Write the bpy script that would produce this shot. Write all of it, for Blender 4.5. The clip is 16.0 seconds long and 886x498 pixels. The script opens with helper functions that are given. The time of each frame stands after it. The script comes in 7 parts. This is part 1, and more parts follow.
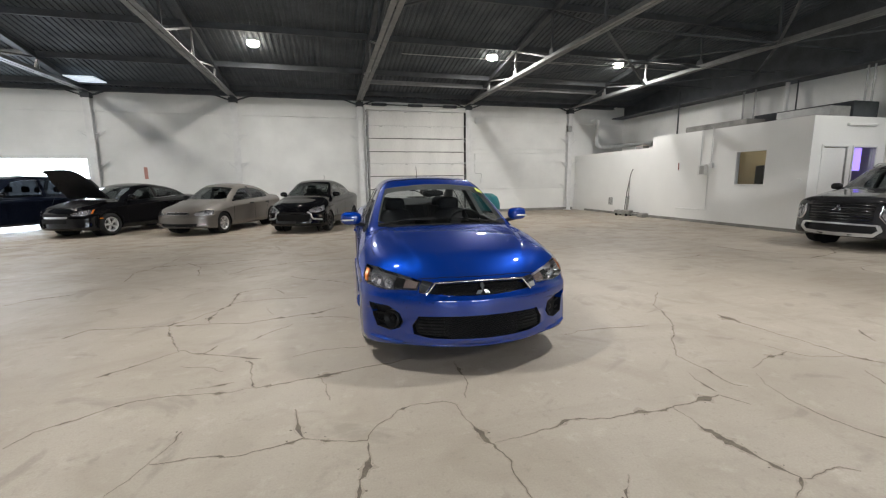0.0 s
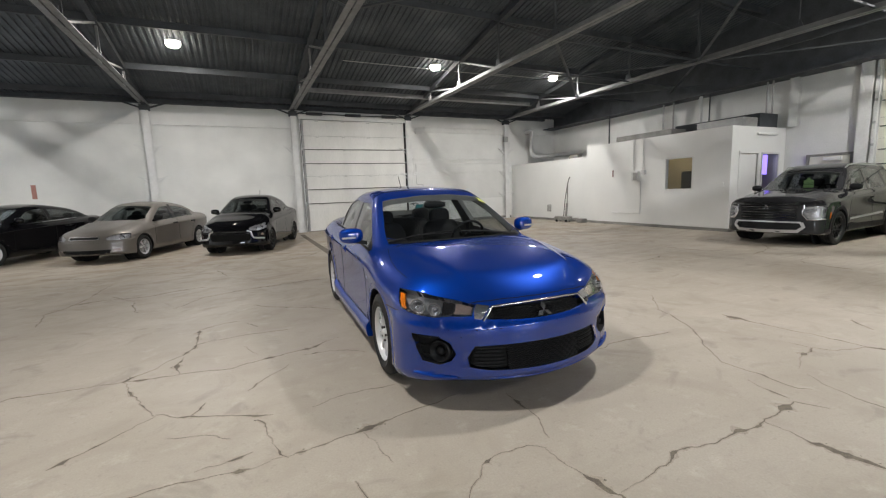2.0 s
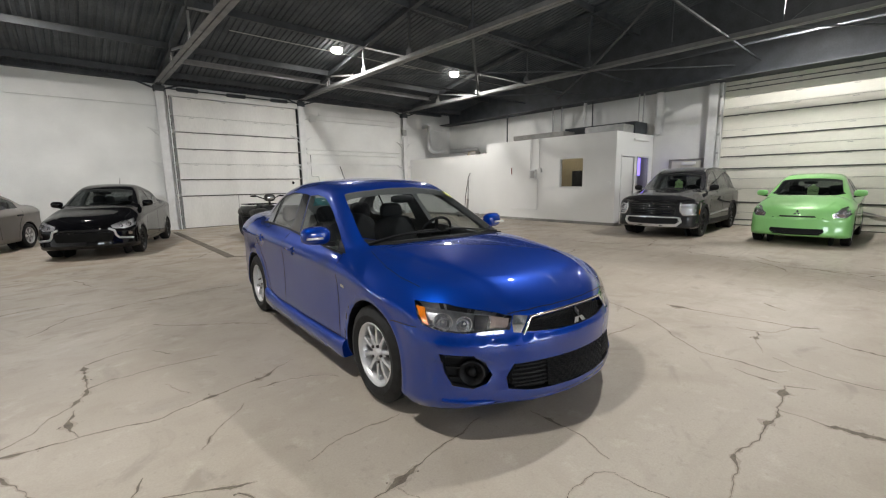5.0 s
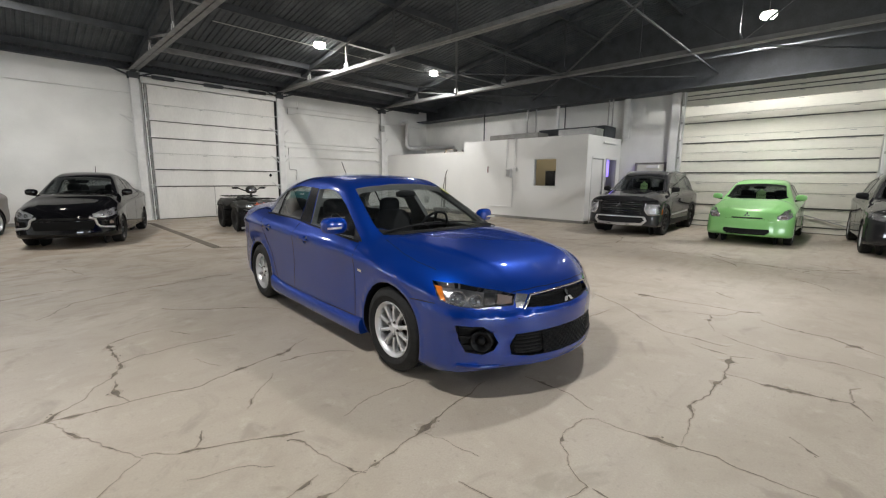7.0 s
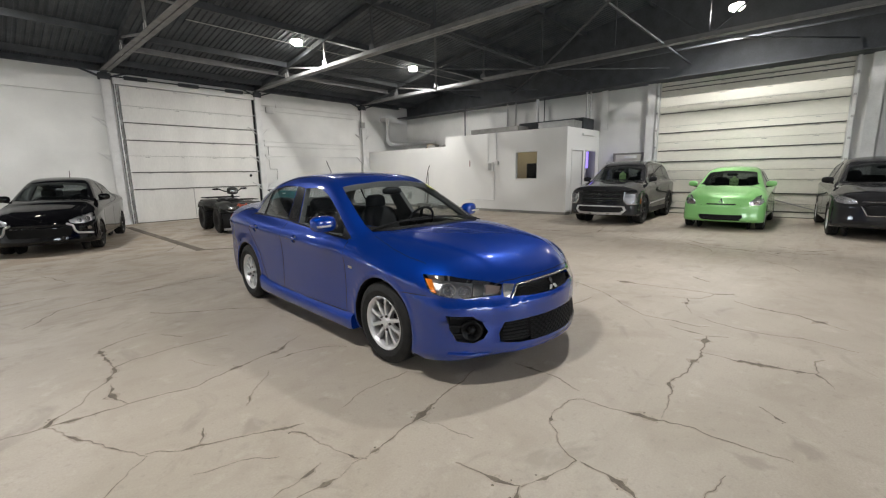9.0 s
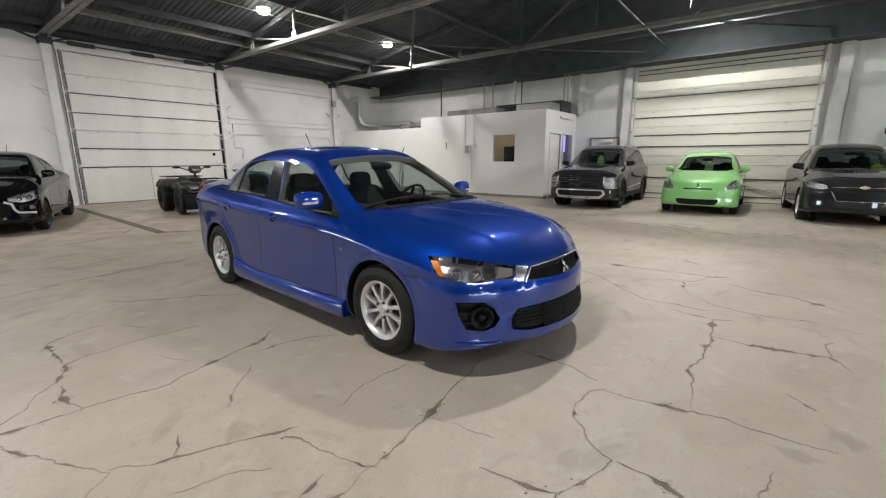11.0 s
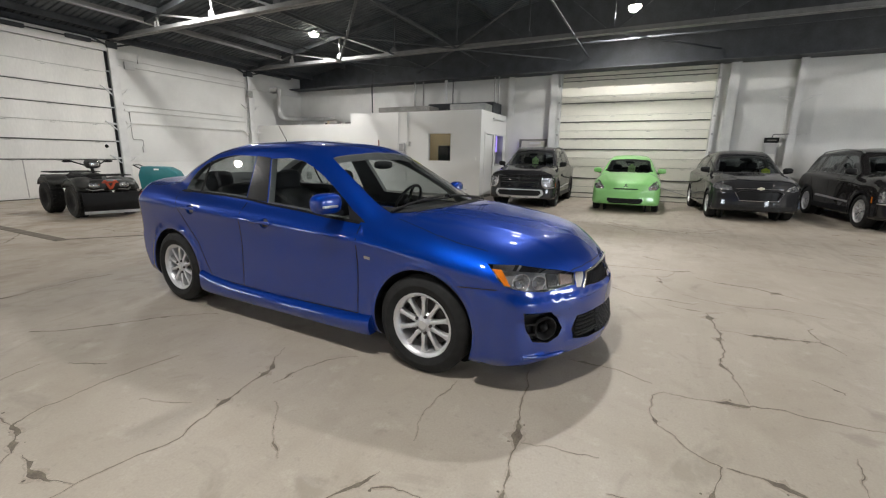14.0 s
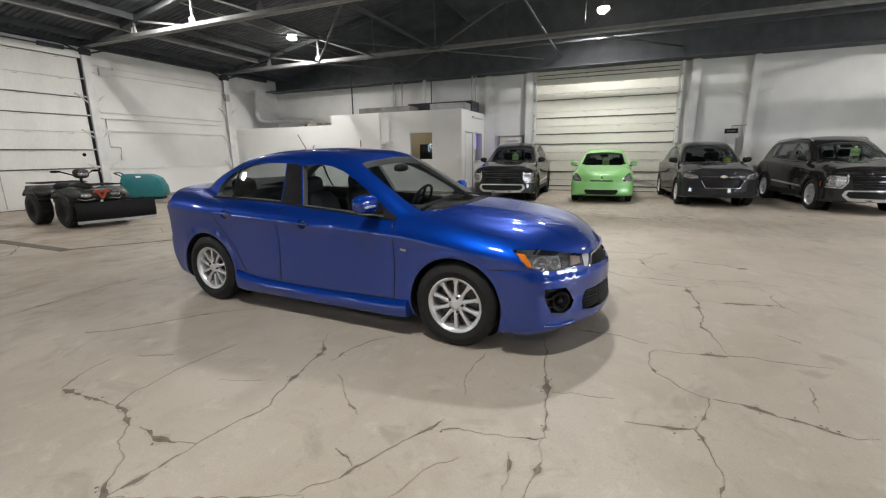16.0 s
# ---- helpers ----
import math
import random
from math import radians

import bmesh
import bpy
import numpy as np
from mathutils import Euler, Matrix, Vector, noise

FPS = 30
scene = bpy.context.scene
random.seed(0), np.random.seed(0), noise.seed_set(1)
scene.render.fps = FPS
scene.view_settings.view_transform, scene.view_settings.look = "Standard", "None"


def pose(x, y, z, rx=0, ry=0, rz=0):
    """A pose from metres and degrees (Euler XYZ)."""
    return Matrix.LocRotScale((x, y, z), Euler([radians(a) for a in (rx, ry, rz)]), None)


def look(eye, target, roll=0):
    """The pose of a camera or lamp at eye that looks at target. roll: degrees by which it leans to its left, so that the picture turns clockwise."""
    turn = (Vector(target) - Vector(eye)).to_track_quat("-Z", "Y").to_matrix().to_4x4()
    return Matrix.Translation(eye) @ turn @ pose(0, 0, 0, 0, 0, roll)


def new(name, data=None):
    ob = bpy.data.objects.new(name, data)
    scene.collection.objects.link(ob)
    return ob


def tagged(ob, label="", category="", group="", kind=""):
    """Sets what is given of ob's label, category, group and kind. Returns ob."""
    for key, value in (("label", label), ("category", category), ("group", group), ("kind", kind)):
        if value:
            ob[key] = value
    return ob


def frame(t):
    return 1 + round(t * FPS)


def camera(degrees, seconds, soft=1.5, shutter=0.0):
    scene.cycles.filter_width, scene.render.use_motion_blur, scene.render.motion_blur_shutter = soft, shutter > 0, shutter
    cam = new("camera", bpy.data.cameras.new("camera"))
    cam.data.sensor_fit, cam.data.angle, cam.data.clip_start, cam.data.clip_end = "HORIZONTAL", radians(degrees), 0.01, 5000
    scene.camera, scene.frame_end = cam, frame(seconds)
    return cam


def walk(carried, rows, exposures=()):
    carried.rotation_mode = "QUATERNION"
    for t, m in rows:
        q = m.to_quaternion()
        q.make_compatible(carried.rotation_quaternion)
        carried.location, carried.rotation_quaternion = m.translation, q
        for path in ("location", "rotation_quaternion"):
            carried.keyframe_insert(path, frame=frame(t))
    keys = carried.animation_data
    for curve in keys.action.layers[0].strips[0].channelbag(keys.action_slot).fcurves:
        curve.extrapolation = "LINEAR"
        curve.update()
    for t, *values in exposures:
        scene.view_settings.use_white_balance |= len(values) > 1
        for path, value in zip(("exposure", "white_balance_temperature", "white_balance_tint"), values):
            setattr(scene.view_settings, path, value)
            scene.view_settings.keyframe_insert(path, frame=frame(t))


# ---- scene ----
cam = camera(93.0, 16.0, soft=1.2)
PATH = [
    (0, (0.051, 0.043, 1.408), (0.566, 1.949, 1.09), -0.7),
    (0.5, (-0.115, 0.202, 1.402), (0.465, 2.09, 1.09), -0.5),
    (1, (-0.355, 0.335, 1.419), (0.303, 2.202, 1.134), -2.1),
    (1.5, (-0.504, 0.482, 1.402), (0.241, 2.316, 1.113), 1.1),
    (2, (-0.604, 0.726, 1.411), (0.243, 2.517, 1.138), -2.1),
    (2.5, (-0.694, 0.887, 1.399), (0.263, 2.619, 1.108), -2.2),
    (3, (-0.796, 1.08, 1.412), (0.227, 2.772, 1.115), -1.9),
    (3.5, (-0.859, 1.215, 1.422), (0.213, 2.875, 1.117), -1.1),
    (4, (-0.886, 1.422, 1.41), (0.256, 3.037, 1.113), -2.1),
    (4.5, (-0.953, 1.53, 1.418), (0.237, 3.109, 1.114), -2.0),
    (5, (-1.07, 1.574, 1.415), (0.237, 3.056, 1.103), -0.9),
    (5.2, (-1.153, 1.577, 1.431), (0.186, 3.031, 1.124), -0.9),
    (7.3, (-1.594, 1.409, 1.429), (-0.179, 2.782, 1.095), 0.3),
    (7.5, (-1.607, 1.383, 1.428), (-0.198, 2.765, 1.102), -0.7),
    (8, (-1.603, 1.391, 1.419), (-0.188, 2.763, 1.078), -1.5),
    (8.5, (-1.62, 1.393, 1.421), (-0.192, 2.746, 1.062), -1.2),
    (9, (-1.657, 1.413, 1.439), (-0.2, 2.737, 1.086), -1.0),
    (9.2, (-1.667, 1.433, 1.419), (-0.191, 2.738, 1.074), -0.5),
    (11.3, (-1.594, 1.855, 1.35), (-0.049, 3.05, 0.921), -0.1),
    (11.5, (-1.627, 1.909, 1.355), (-0.076, 3.097, 0.927), -0.2),
    (12, (-1.727, 2.103, 1.36), (-0.15, 3.256, 0.934), -1.8),
    (12.5, (-1.759, 2.224, 1.342), (-0.126, 3.291, 0.9), 1.9),
    (13, (-1.766, 2.413, 1.326), (-0.107, 3.44, 0.89), 1.5),
    (13.5, (-1.763, 2.537, 1.338), (-0.059, 3.498, 0.917), 0.2),
    (14, (-1.854, 2.631, 1.35), (-0.098, 3.487, 0.922), 1.0),
    (14.5, (-2.006, 2.774, 1.397), (-0.189, 3.49, 0.968), 0.3),
    (15, (-2.15, 2.836, 1.417), (-0.324, 3.531, 0.99), -0.7),
    (15.5, (-2.304, 2.818, 1.392), (-0.477, 3.506, 0.96), -0.8),
    (16, (-2.403, 2.782, 1.4), (-0.602, 3.531, 0.958), -0.7),
]
walk(cam, [(t, look(eye, target, roll)) for t, eye, target, roll in PATH])
scene.view_settings.exposure = 0.0
LAMP_WATTS, YN_DOOR = 200.0, 18.3

# ---- world and light ----
world = bpy.data.worlds.new("sky")
scene.world = world
world.use_nodes = True
wn = world.node_tree.nodes
sky = wn.new("ShaderNodeTexSky")
sky.sky_type, sky.sun_disc = "NISHITA", False
sky.sun_elevation, sky.sun_rotation = radians(30), radians(20)
world.node_tree.links.new(sky.outputs[0], wn["Background"].inputs[0])
wn["Background"].inputs[1].default_value = 0.15

LAMPS = ((-1.8, 13.95), (5.5, 13.72), (10.25, 13.62), (11.75, 3.55), (4.6, 3.6), (-1.8, 3.8), (-8.8, 13.8), (-8.6, 3.8), (4.6, -5.0), (-1.8, -5.6), (10.1, -4.9), (-8.6, -5.6))
for x, y in LAMPS:
    d = bpy.data.lights.new("high_bay_light", "AREA")
    d.shape, d.size, d.energy, d.color, d.spread = "DISK", 0.17, LAMP_WATTS, (1.0, 0.98, 0.965), radians(168)
    new("high_bay_light", d).location = (x, y, 5.41)
# daylight through the open doorway
d = bpy.data.lights.new("doorway_daylight", "AREA")
d.shape, d.size, d.size_y, d.energy, d.color = "RECTANGLE", 4.0, 2.3, 380.0, (0.75, 0.87, 1.0)
o = new("doorway_daylight", d)
o.matrix_world = look((-10.2, YN_DOOR, 1.2), (-10.2, 0, 1.2))
# ceiling lamp inside the office
d = bpy.data.lights.new("office_light", "AREA")
d.shape, d.size, d.energy, d.color = "DISK", 0.5, 9.0, (1.0, 0.90, 0.72)
new("office_light", d).location = (12.2, 10.2, 2.70)
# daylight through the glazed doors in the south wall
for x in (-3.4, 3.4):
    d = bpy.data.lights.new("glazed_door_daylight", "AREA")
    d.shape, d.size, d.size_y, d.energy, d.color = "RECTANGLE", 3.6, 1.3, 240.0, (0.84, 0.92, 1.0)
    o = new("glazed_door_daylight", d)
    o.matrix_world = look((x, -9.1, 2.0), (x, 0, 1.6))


# ---- materials ----
def mat(name, color, rough=0.5, metal=0.0, vary=0.12, scale=3.0, fine=60.0, bump=0.15, coat=0.0, second=None, spec=0.5, streak=(1, 1, 1), depth=0.004, coat_ior=1.5):
    """A painted or plain surface: base colour with blotches at one scale and grain at another, varying gloss, and fine relief."""
    m = bpy.data.materials.new(name)
    m.use_nodes = True
    n, l = m.node_tree.nodes, m.node_tree.links
    b = n["Principled BSDF"]
    b.inputs["Metallic"].default_value = metal
    b.inputs["Coat Weight"].default_value = coat
    b.inputs["Coat Roughness"].default_value = 0.025
    b.inputs["Coat IOR"].default_value = coat_ior
    b.inputs["Specular IOR Level"].default_value = spec
    co = n.new("ShaderNodeTexCoord")
    mp = n.new("ShaderNodeMapping")
    mp.inputs["Scale"].default_value = streak
    l.new(co.outputs["Object"], mp.inputs[0])
    big, small = n.new("ShaderNodeTexNoise"), n.new("ShaderNodeTexNoise")
    for t, s, d in ((big, scale, 6), (small, fine, 4)):
        t.inputs["Scale"].default_value, t.inputs["Detail"].default_value = s, d
        l.new(mp.outputs[0], t.inputs["Vector"])
    ramp = n.new("ShaderNodeMapRange")
    ramp.inputs[1].default_value, ramp.inputs[2].default_value = 0.3, 0.7
    l.new(big.outputs[0], ramp.inputs[0])
    mix = n.new("ShaderNodeMix")
    mix.data_type = "RGBA"
    c2 = second or tuple(c * (1 - vary) for c in color)
    mix.inputs[6].default_value, mix.inputs[7].default_value = (*color, 1), (*c2, 1)
    l.new(ramp.outputs[0], mix.inputs[0])
    grain = n.new("ShaderNodeMix")
    grain.data_type, grain.blend_type = "RGBA", "MULTIPLY"
    grain.inputs[0].default_value = min(1.0, vary * 1.5)
    l.new(mix.outputs[2], grain.inputs[6])
    l.new(small.outputs[0], grain.inputs[7])
    gain = n.new("ShaderNodeMix")
    gain.data_type, gain.blend_type = "RGBA", "MULTIPLY"
    gain.inputs[0].default_value = 1.0
    g = 1.0 + 0.5 * min(1.0, vary * 1.5)
    gain.inputs[7].default_value = (g, g, g, 1)
    l.new(grain.outputs[2], gain.inputs[6])
    l.new(gain.outputs[2], b.inputs["Base Color"])
    r = n.new("ShaderNodeMapRange")
    r.inputs[3].default_value, r.inputs[4].default_value = max(0.02, rough * 0.8), min(1, rough * 1.2)
    l.new(big.outputs[0], r.inputs[0])
    l.new(r.outputs[0], b.inputs["Roughness"])
    if bump:
        bp = n.new("ShaderNodeBump")
        bp.inputs["Strength"].default_value, bp.inputs["Distance"].default_value = bump, depth
        l.new(small.outputs[0], bp.inputs["Height"])
        l.new(bp.outputs[0], b.inputs["Normal"])
    return m


def glow(name, color, strength):
    m = bpy.data.materials.new(name)
    m.use_nodes = True
    b = m.node_tree.nodes["Principled BSDF"]
    b.inputs["Base Color"].default_value = (*color, 1)
    b.inputs["Emission Color"].default_value, b.inputs["Emission Strength"].default_value = (*color, 1), strength
    return m


def glassy(name, tint, rough=0.0, sheen=0.045):
    """Thin glazing: clear see-through with a mirror-like skin, no bending of the light."""
    m = bpy.data.materials.new(name)
    m.use_nodes = True
    n, l = m.node_tree.nodes, m.node_tree.links
    out = n["Material Output"]
    n.remove(n["Principled BSDF"])
    tr, gl, mx, fr = n.new("ShaderNodeBsdfTransparent"), n.new("ShaderNodeBsdfGlossy"), n.new("ShaderNodeMixShader"), n.new("ShaderNodeLayerWeight")
    pw, sc = n.new("ShaderNodeMath"), n.new("ShaderNodeMath")
    tr.inputs[0].default_value = (*tint, 1)
    gl.inputs["Roughness"].default_value = rough
    l.new(fr.outputs["Facing"], pw.inputs[0])
    pw.operation, pw.inputs[1].default_value = "POWER", 4.0
    sc.operation, sc.inputs[1].default_value, sc.inputs[2].default_value = "MULTIPLY_ADD", 0.88, sheen
    l.new(pw.outputs[0], sc.inputs[0])
    l.new(sc.outputs[0], mx.inputs[0])
    l.new(tr.outputs[0], mx.inputs[1])
    l.new(gl.outputs[0], mx.inputs[2])
    l.new(mx.outputs[0], out.inputs[0])
    return m


M = {
    "wall": mat("painted_block_wall", (0.74, 0.74, 0.72), 0.6, vary=0.14, scale=1.2, fine=40, bump=0.25),
    "wallsoft": mat("white_wallboard", (0.78, 0.78, 0.76), 0.55, vary=0.06, scale=1.0, fine=30, bump=0.08),
    "doorwhite": mat("white_door_steel", (0.74, 0.73, 0.70), 0.45, vary=0.13, scale=1.6, fine=25, bump=0.08, streak=(1, 1, 0.3)),
    "post": mat("white_painted_steel", (0.70, 0.70, 0.69), 0.45, vary=0.15, scale=4, fine=30, bump=0.1),
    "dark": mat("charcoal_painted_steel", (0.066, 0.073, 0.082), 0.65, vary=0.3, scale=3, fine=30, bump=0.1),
    "deck": mat("charcoal_roof_deck", (0.092, 0.105, 0.119), 0.8, vary=0.35, scale=1.5, fine=20, bump=0.1),
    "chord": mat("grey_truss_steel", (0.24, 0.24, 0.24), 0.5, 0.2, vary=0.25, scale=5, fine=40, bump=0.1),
    "galv": mat("galvanised_steel", (0.45, 0.45, 0.44), 0.4, 0.7, vary=0.2, scale=8, fine=60, bump=0.1),
    "black": mat("black_plastic", (0.010, 0.010, 0.011), 0.5, vary=0.2, scale=8, fine=200, bump=0.1, spec=0.2),
    "gasket": mat("black_rubber", (0.007, 0.007, 0.007), 0.7, vary=0.2, bump=0.05, spec=0.15),
    "lampglow": glow("led_lamp", (1.0, 0.93, 0.80), 55.0),
    "daylight": glow("outdoor_daylight", (0.85, 0.92, 1.0), 12.0),
    "doorrib": mat("dull_grey_seam", (0.42, 0.42, 0.40), 0.5, vary=0.25, scale=4, fine=30, bump=0.1),
    "cream": mat("cream_door_steel", (0.72, 0.70, 0.62), 0.42, vary=0.10, scale=1.5, fine=20, bump=0.08, streak=(1, 0.4, 1.5)),
    "base": mat("scuffed_grey_paint", (0.33, 0.32, 0.30), 0.6, vary=0.4, scale=3, fine=25, bump=0.2),
    "bluebase": mat("blue_grey_paint", (0.30, 0.36, 0.46), 0.6, vary=0.3, scale=3, fine=25, bump=0.2),
    "notice": mat("pale_red_paper", (0.45, 0.22, 0.18), 0.7, vary=0.2, scale=12, bump=0.0),
    "rust": mat("dark_red_paint", (0.20, 0.05, 0.04), 0.5, vary=0.3, scale=12, bump=0.1),
    "tan": mat("tan_wall_paint", (0.40, 0.33, 0.21), 0.6, vary=0.15, scale=2, bump=0.1),
    "snow": mat("packed_snow", (0.85, 0.87, 0.9), 0.8, vary=0.1, scale=2, bump=0.3),
    "skylight": glow("skylight_panel", (0.80, 0.90, 1.0), 0.55),
    "violet": glow("violet_panel", (0.30, 0.20, 1.0), 2.2),
    "lens": glassy("clear_lens", (0.93, 0.93, 0.93)),
    "amber": mat("amber_lens", (0.75, 0.20, 0.01), 0.15, vary=0.2, scale=30, bump=0.2, coat=1.0),
    "bulb": mat("pinkish_clear_lamp", (0.42, 0.33, 0.30), 0.12, 0.6, vary=0.2, scale=40, bump=0.3, coat=1.0),
    "reflector": mat("lamp_reflector", (0.72, 0.72, 0.74), 0.20, 0.85, vary=0.35, scale=30, fine=90, bump=0.35),
    "housing": mat("lamp_housing", (0.50, 0.50, 0.52), 0.30, 0.75, vary=0.3, scale=25, bump=0.1),
    "redlens": mat("red_lens", (0.30, 0.01, 0.012), 0.15, vary=0.2, scale=30, bump=0.1, coat=1.0),
    "tag": mat("lime_tag_card", (0.62, 0.92, 0.40), 0.6, vary=0.05, bump=0.0),
    "tagink": mat("dark_green_ink", (0.03, 0.10, 0.02), 0.6, vary=0.05, bump=0.0),
    "teal": mat("teal_plastic", (0.015, 0.16, 0.18), 0.4, vary=0.15, scale=5, bump=0.05),
    "orange": mat("orange_red_plastic", (0.60, 0.08, 0.02), 0.4, vary=0.15, scale=9, bump=0.05),
    "camo": mat("dark_olive_plastic", (0.026, 0.027, 0.024), 0.42, vary=0.5, scale=12, bump=0.1),
    "ltgrey": mat("silver_paint", (0.55, 0.55, 0.55), 0.3, 0.6, vary=0.08, bump=0.0, coat=0.5),
    "gloss": mat("gloss_black_plastic", (0.012, 0.012, 0.013), 0.15, vary=0.1, bump=0.0, coat=0.5),
    "gold": mat("gold_emblem", (0.70, 0.52, 0.18), 0.25, 0.9, vary=0.1, bump=0.0),
    "sticker": mat("yellow_green_sticker", (0.55, 0.60, 0.10), 0.6, vary=0.1, bump=0.0),
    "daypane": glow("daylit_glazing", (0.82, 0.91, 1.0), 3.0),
    "ribdark": mat("dark_joint_shade", (0.13, 0.13, 0.12), 0.6, vary=0.4, scale=6, fine=30, bump=0.1),
    "tyre": mat("tyre_rubber", (0.019, 0.019, 0.019), 0.6, vary=0.3, scale=20, fine=300, bump=0.2, spec=0.2),
    "silver": mat("silver_alloy", (0.66, 0.66, 0.67), 0.36, 0.7, vary=0.06, scale=6, bump=0.0),
    "blackrim": mat("black_alloy", (0.02, 0.02, 0.02), 0.3, 0.4, vary=0.1, bump=0.0),
    "chrome": mat("chrome_trim", (0.78, 0.78, 0.80), 0.10, 1.0, vary=0.04, bump=0.0),
    "disc": mat("brake_steel", (0.10, 0.09, 0.09), 0.45, 0.8, vary=0.3, scale=20, bump=0.1),
    "emblemdark": mat("dark_chrome_emblem", (0.10, 0.10, 0.105), 0.2, 0.9, vary=0.05, bump=0.0),
    "paleyellow": mat("pale_gold_emblem", (0.75, 0.70, 0.55), 0.3, 0.6, vary=0.05, bump=0.0),
    "yellowtag": mat("yellow_paper_tag", (0.62, 0.80, 0.05), 0.6, vary=0.05, bump=0.0),
    "cloth": mat("dark_cloth", (0.022, 0.022, 0.024), 0.85, vary=0.25, scale=6, fine=250, bump=0.3),
    "blue": mat("blue_metallic_paint", (0.0010, 0.0300, 0.240), 0.40, 0.55, vary=0.05, scale=2, fine=900, bump=0.0, coat=1.0, spec=0.0, coat_ior=1.75),
    "carblack": mat("black_car_paint", (0.004, 0.004, 0.005), 0.6, 0.0, vary=0.1, bump=0.0, coat=1.0, spec=0.0),
    "beige": mat("beige_metallic_paint", (0.155, 0.140, 0.122), 0.42, 0.35, vary=0.06, bump=0.0, coat=0.8),
    "greypaint": mat("grey_metallic_paint", (0.024, 0.024, 0.026), 0.5, 0.2, vary=0.06, bump=0.0, coat=1.0, spec=0.0),
    "green": mat("lime_green_paint", (0.22, 0.52, 0.165), 0.42, 0.1, vary=0.05, bump=0.0, coat=0.9),
    "suvblack": mat("black_brown_paint", (0.017, 0.016, 0.016), 0.5, 0.2, vary=0.06, bump=0.0, coat=1.0, spec=0.0),
    "navy": mat("dark_navy_paint", (0.005, 0.007, 0.014), 0.6, 0.0, vary=0.1, bump=0.0, coat=1.0, spec=0.0),
    "glass": glassy("window_glass", (0.84, 0.87, 0.87)),
    "sideglass": glassy("side_glass", (0.68, 0.72, 0.72), sheen=0.10),
    "tinted": glassy("tinted_glass", (0.45, 0.48, 0.48)),
    "privacy": glassy("dark_privacy_glass", (0.06, 0.065, 0.07)),
    "liner": mat("grey_headliner", (0.16, 0.16, 0.155), 0.8, vary=0.1, scale=8, bump=0.1),
    "dash": mat("dark_dashboard", (0.007, 0.007, 0.008), 0.6, vary=0.2, scale=8, fine=300, bump=0.2),
}


# ---- mesh helpers ----
def part(name, bm, material, parent=None, label="", smooth=None):
    """Links a bmesh as one mesh object, under its thing if there is one."""
    me = bpy.data.meshes.new(name)
    bmesh.ops.recalc_face_normals(bm, faces=bm.faces)
    bm.to_mesh(me)
    bm.free()
    if material:
        me.materials.append(material)
    if smooth is not None:
        me.polygons.foreach_set("use_smooth", [True] * len(me.polygons))
        me.set_sharp_from_angle(angle=radians(smooth))
    ob = new(name, me)
    if parent:
        ob.parent = parent
    if label:
        ob["label"] = label
    return ob


def box(bm, x0, y0, z0, x1, y1, z1, m=None):
    v = [bm.verts.new(Vector(p) if m is None else m @ Vector(p)) for p in
         ((x0, y0, z0), (x1, y0, z0), (x1, y1, z0), (x0, y1, z0), (x0, y0, z1), (x1, y0, z1), (x1, y1, z1), (x0, y1, z1))]
    for f in ((0, 3, 2, 1), (4, 5, 6, 7), (0, 1, 5, 4), (1, 2, 6, 5), (2, 3, 7, 6), (3, 0, 4, 7)):
        bm.faces.new([v[i] for i in f])
    return v


def bevel(bm, w, seg=2):
    bmesh.ops.bevel(bm, geom=list(bm.edges), offset=w, segments=seg, affect="EDGES", profile=0.5)
    return bm


def rbox(x0, y0, z0, x1, y1, z1, w=0.01, seg=2):
    bm = bmesh.new()
    box(bm, x0, y0, z0, x1, y1, z1)
    return bevel(bm, w, seg)


def bar(bm, a, b, w, h):
    """A straight bar of width w and height h from a to b."""
    a, b = Vector(a), Vector(b)
    d = b - a
    q = d.to_track_quat("X", "Z").to_matrix().to_4x4()
    box(bm, 0, -w / 2, -h / 2, d.length, w / 2, h / 2, Matrix.Translation(a) @ q)


def tube(bm, pts, r, seg=8, caps=True):
    """A round tube through points."""
    pts = [Vector(p) for p in pts]
    rings = []
    for i, p in enumerate(pts):
        d = (pts[min(i + 1, len(pts) - 1)] - pts[max(i - 1, 0)]).normalized()
        q = d.to_track_quat("Z", "Y").to_matrix()
        rings.append([bm.verts.new(p + q @ Vector((r * math.cos(2 * math.pi * k / seg), r * math.sin(2 * math.pi * k / seg), 0))) for k in range(seg)])
    for a, b in zip(rings, rings[1:]):
        for k in range(seg):
            bm.faces.new((a[k], a[(k + 1) % seg], b[(k + 1) % seg], b[k]))
    if caps:
        bm.faces.new(rings[0][::-1])
        bm.faces.new(rings[-1])


def prism(bm, poly, fn0, fn1):
    """A prism between two images of a 2D polygon."""
    a = [bm.verts.new(fn0(*p)) for p in poly]
    b = [bm.verts.new(fn1(*p)) for p in poly]
    n = len(poly)
    bm.faces.new(a)
    bm.faces.new(b[::-1])
    for i in range(n):
        bm.faces.new((a[i], b[i], b[(i + 1) % n], a[(i + 1) % n]))


def thing(name, label, category, group="", m=None):
    ob = tagged(new(name), label, category, group)
    if m is not None:
        ob.matrix_world = m
    return ob


def structure(name, bm, material, label="", smooth=None):
    return tagged(part(name, bm, material, None, label, smooth), kind="structure")


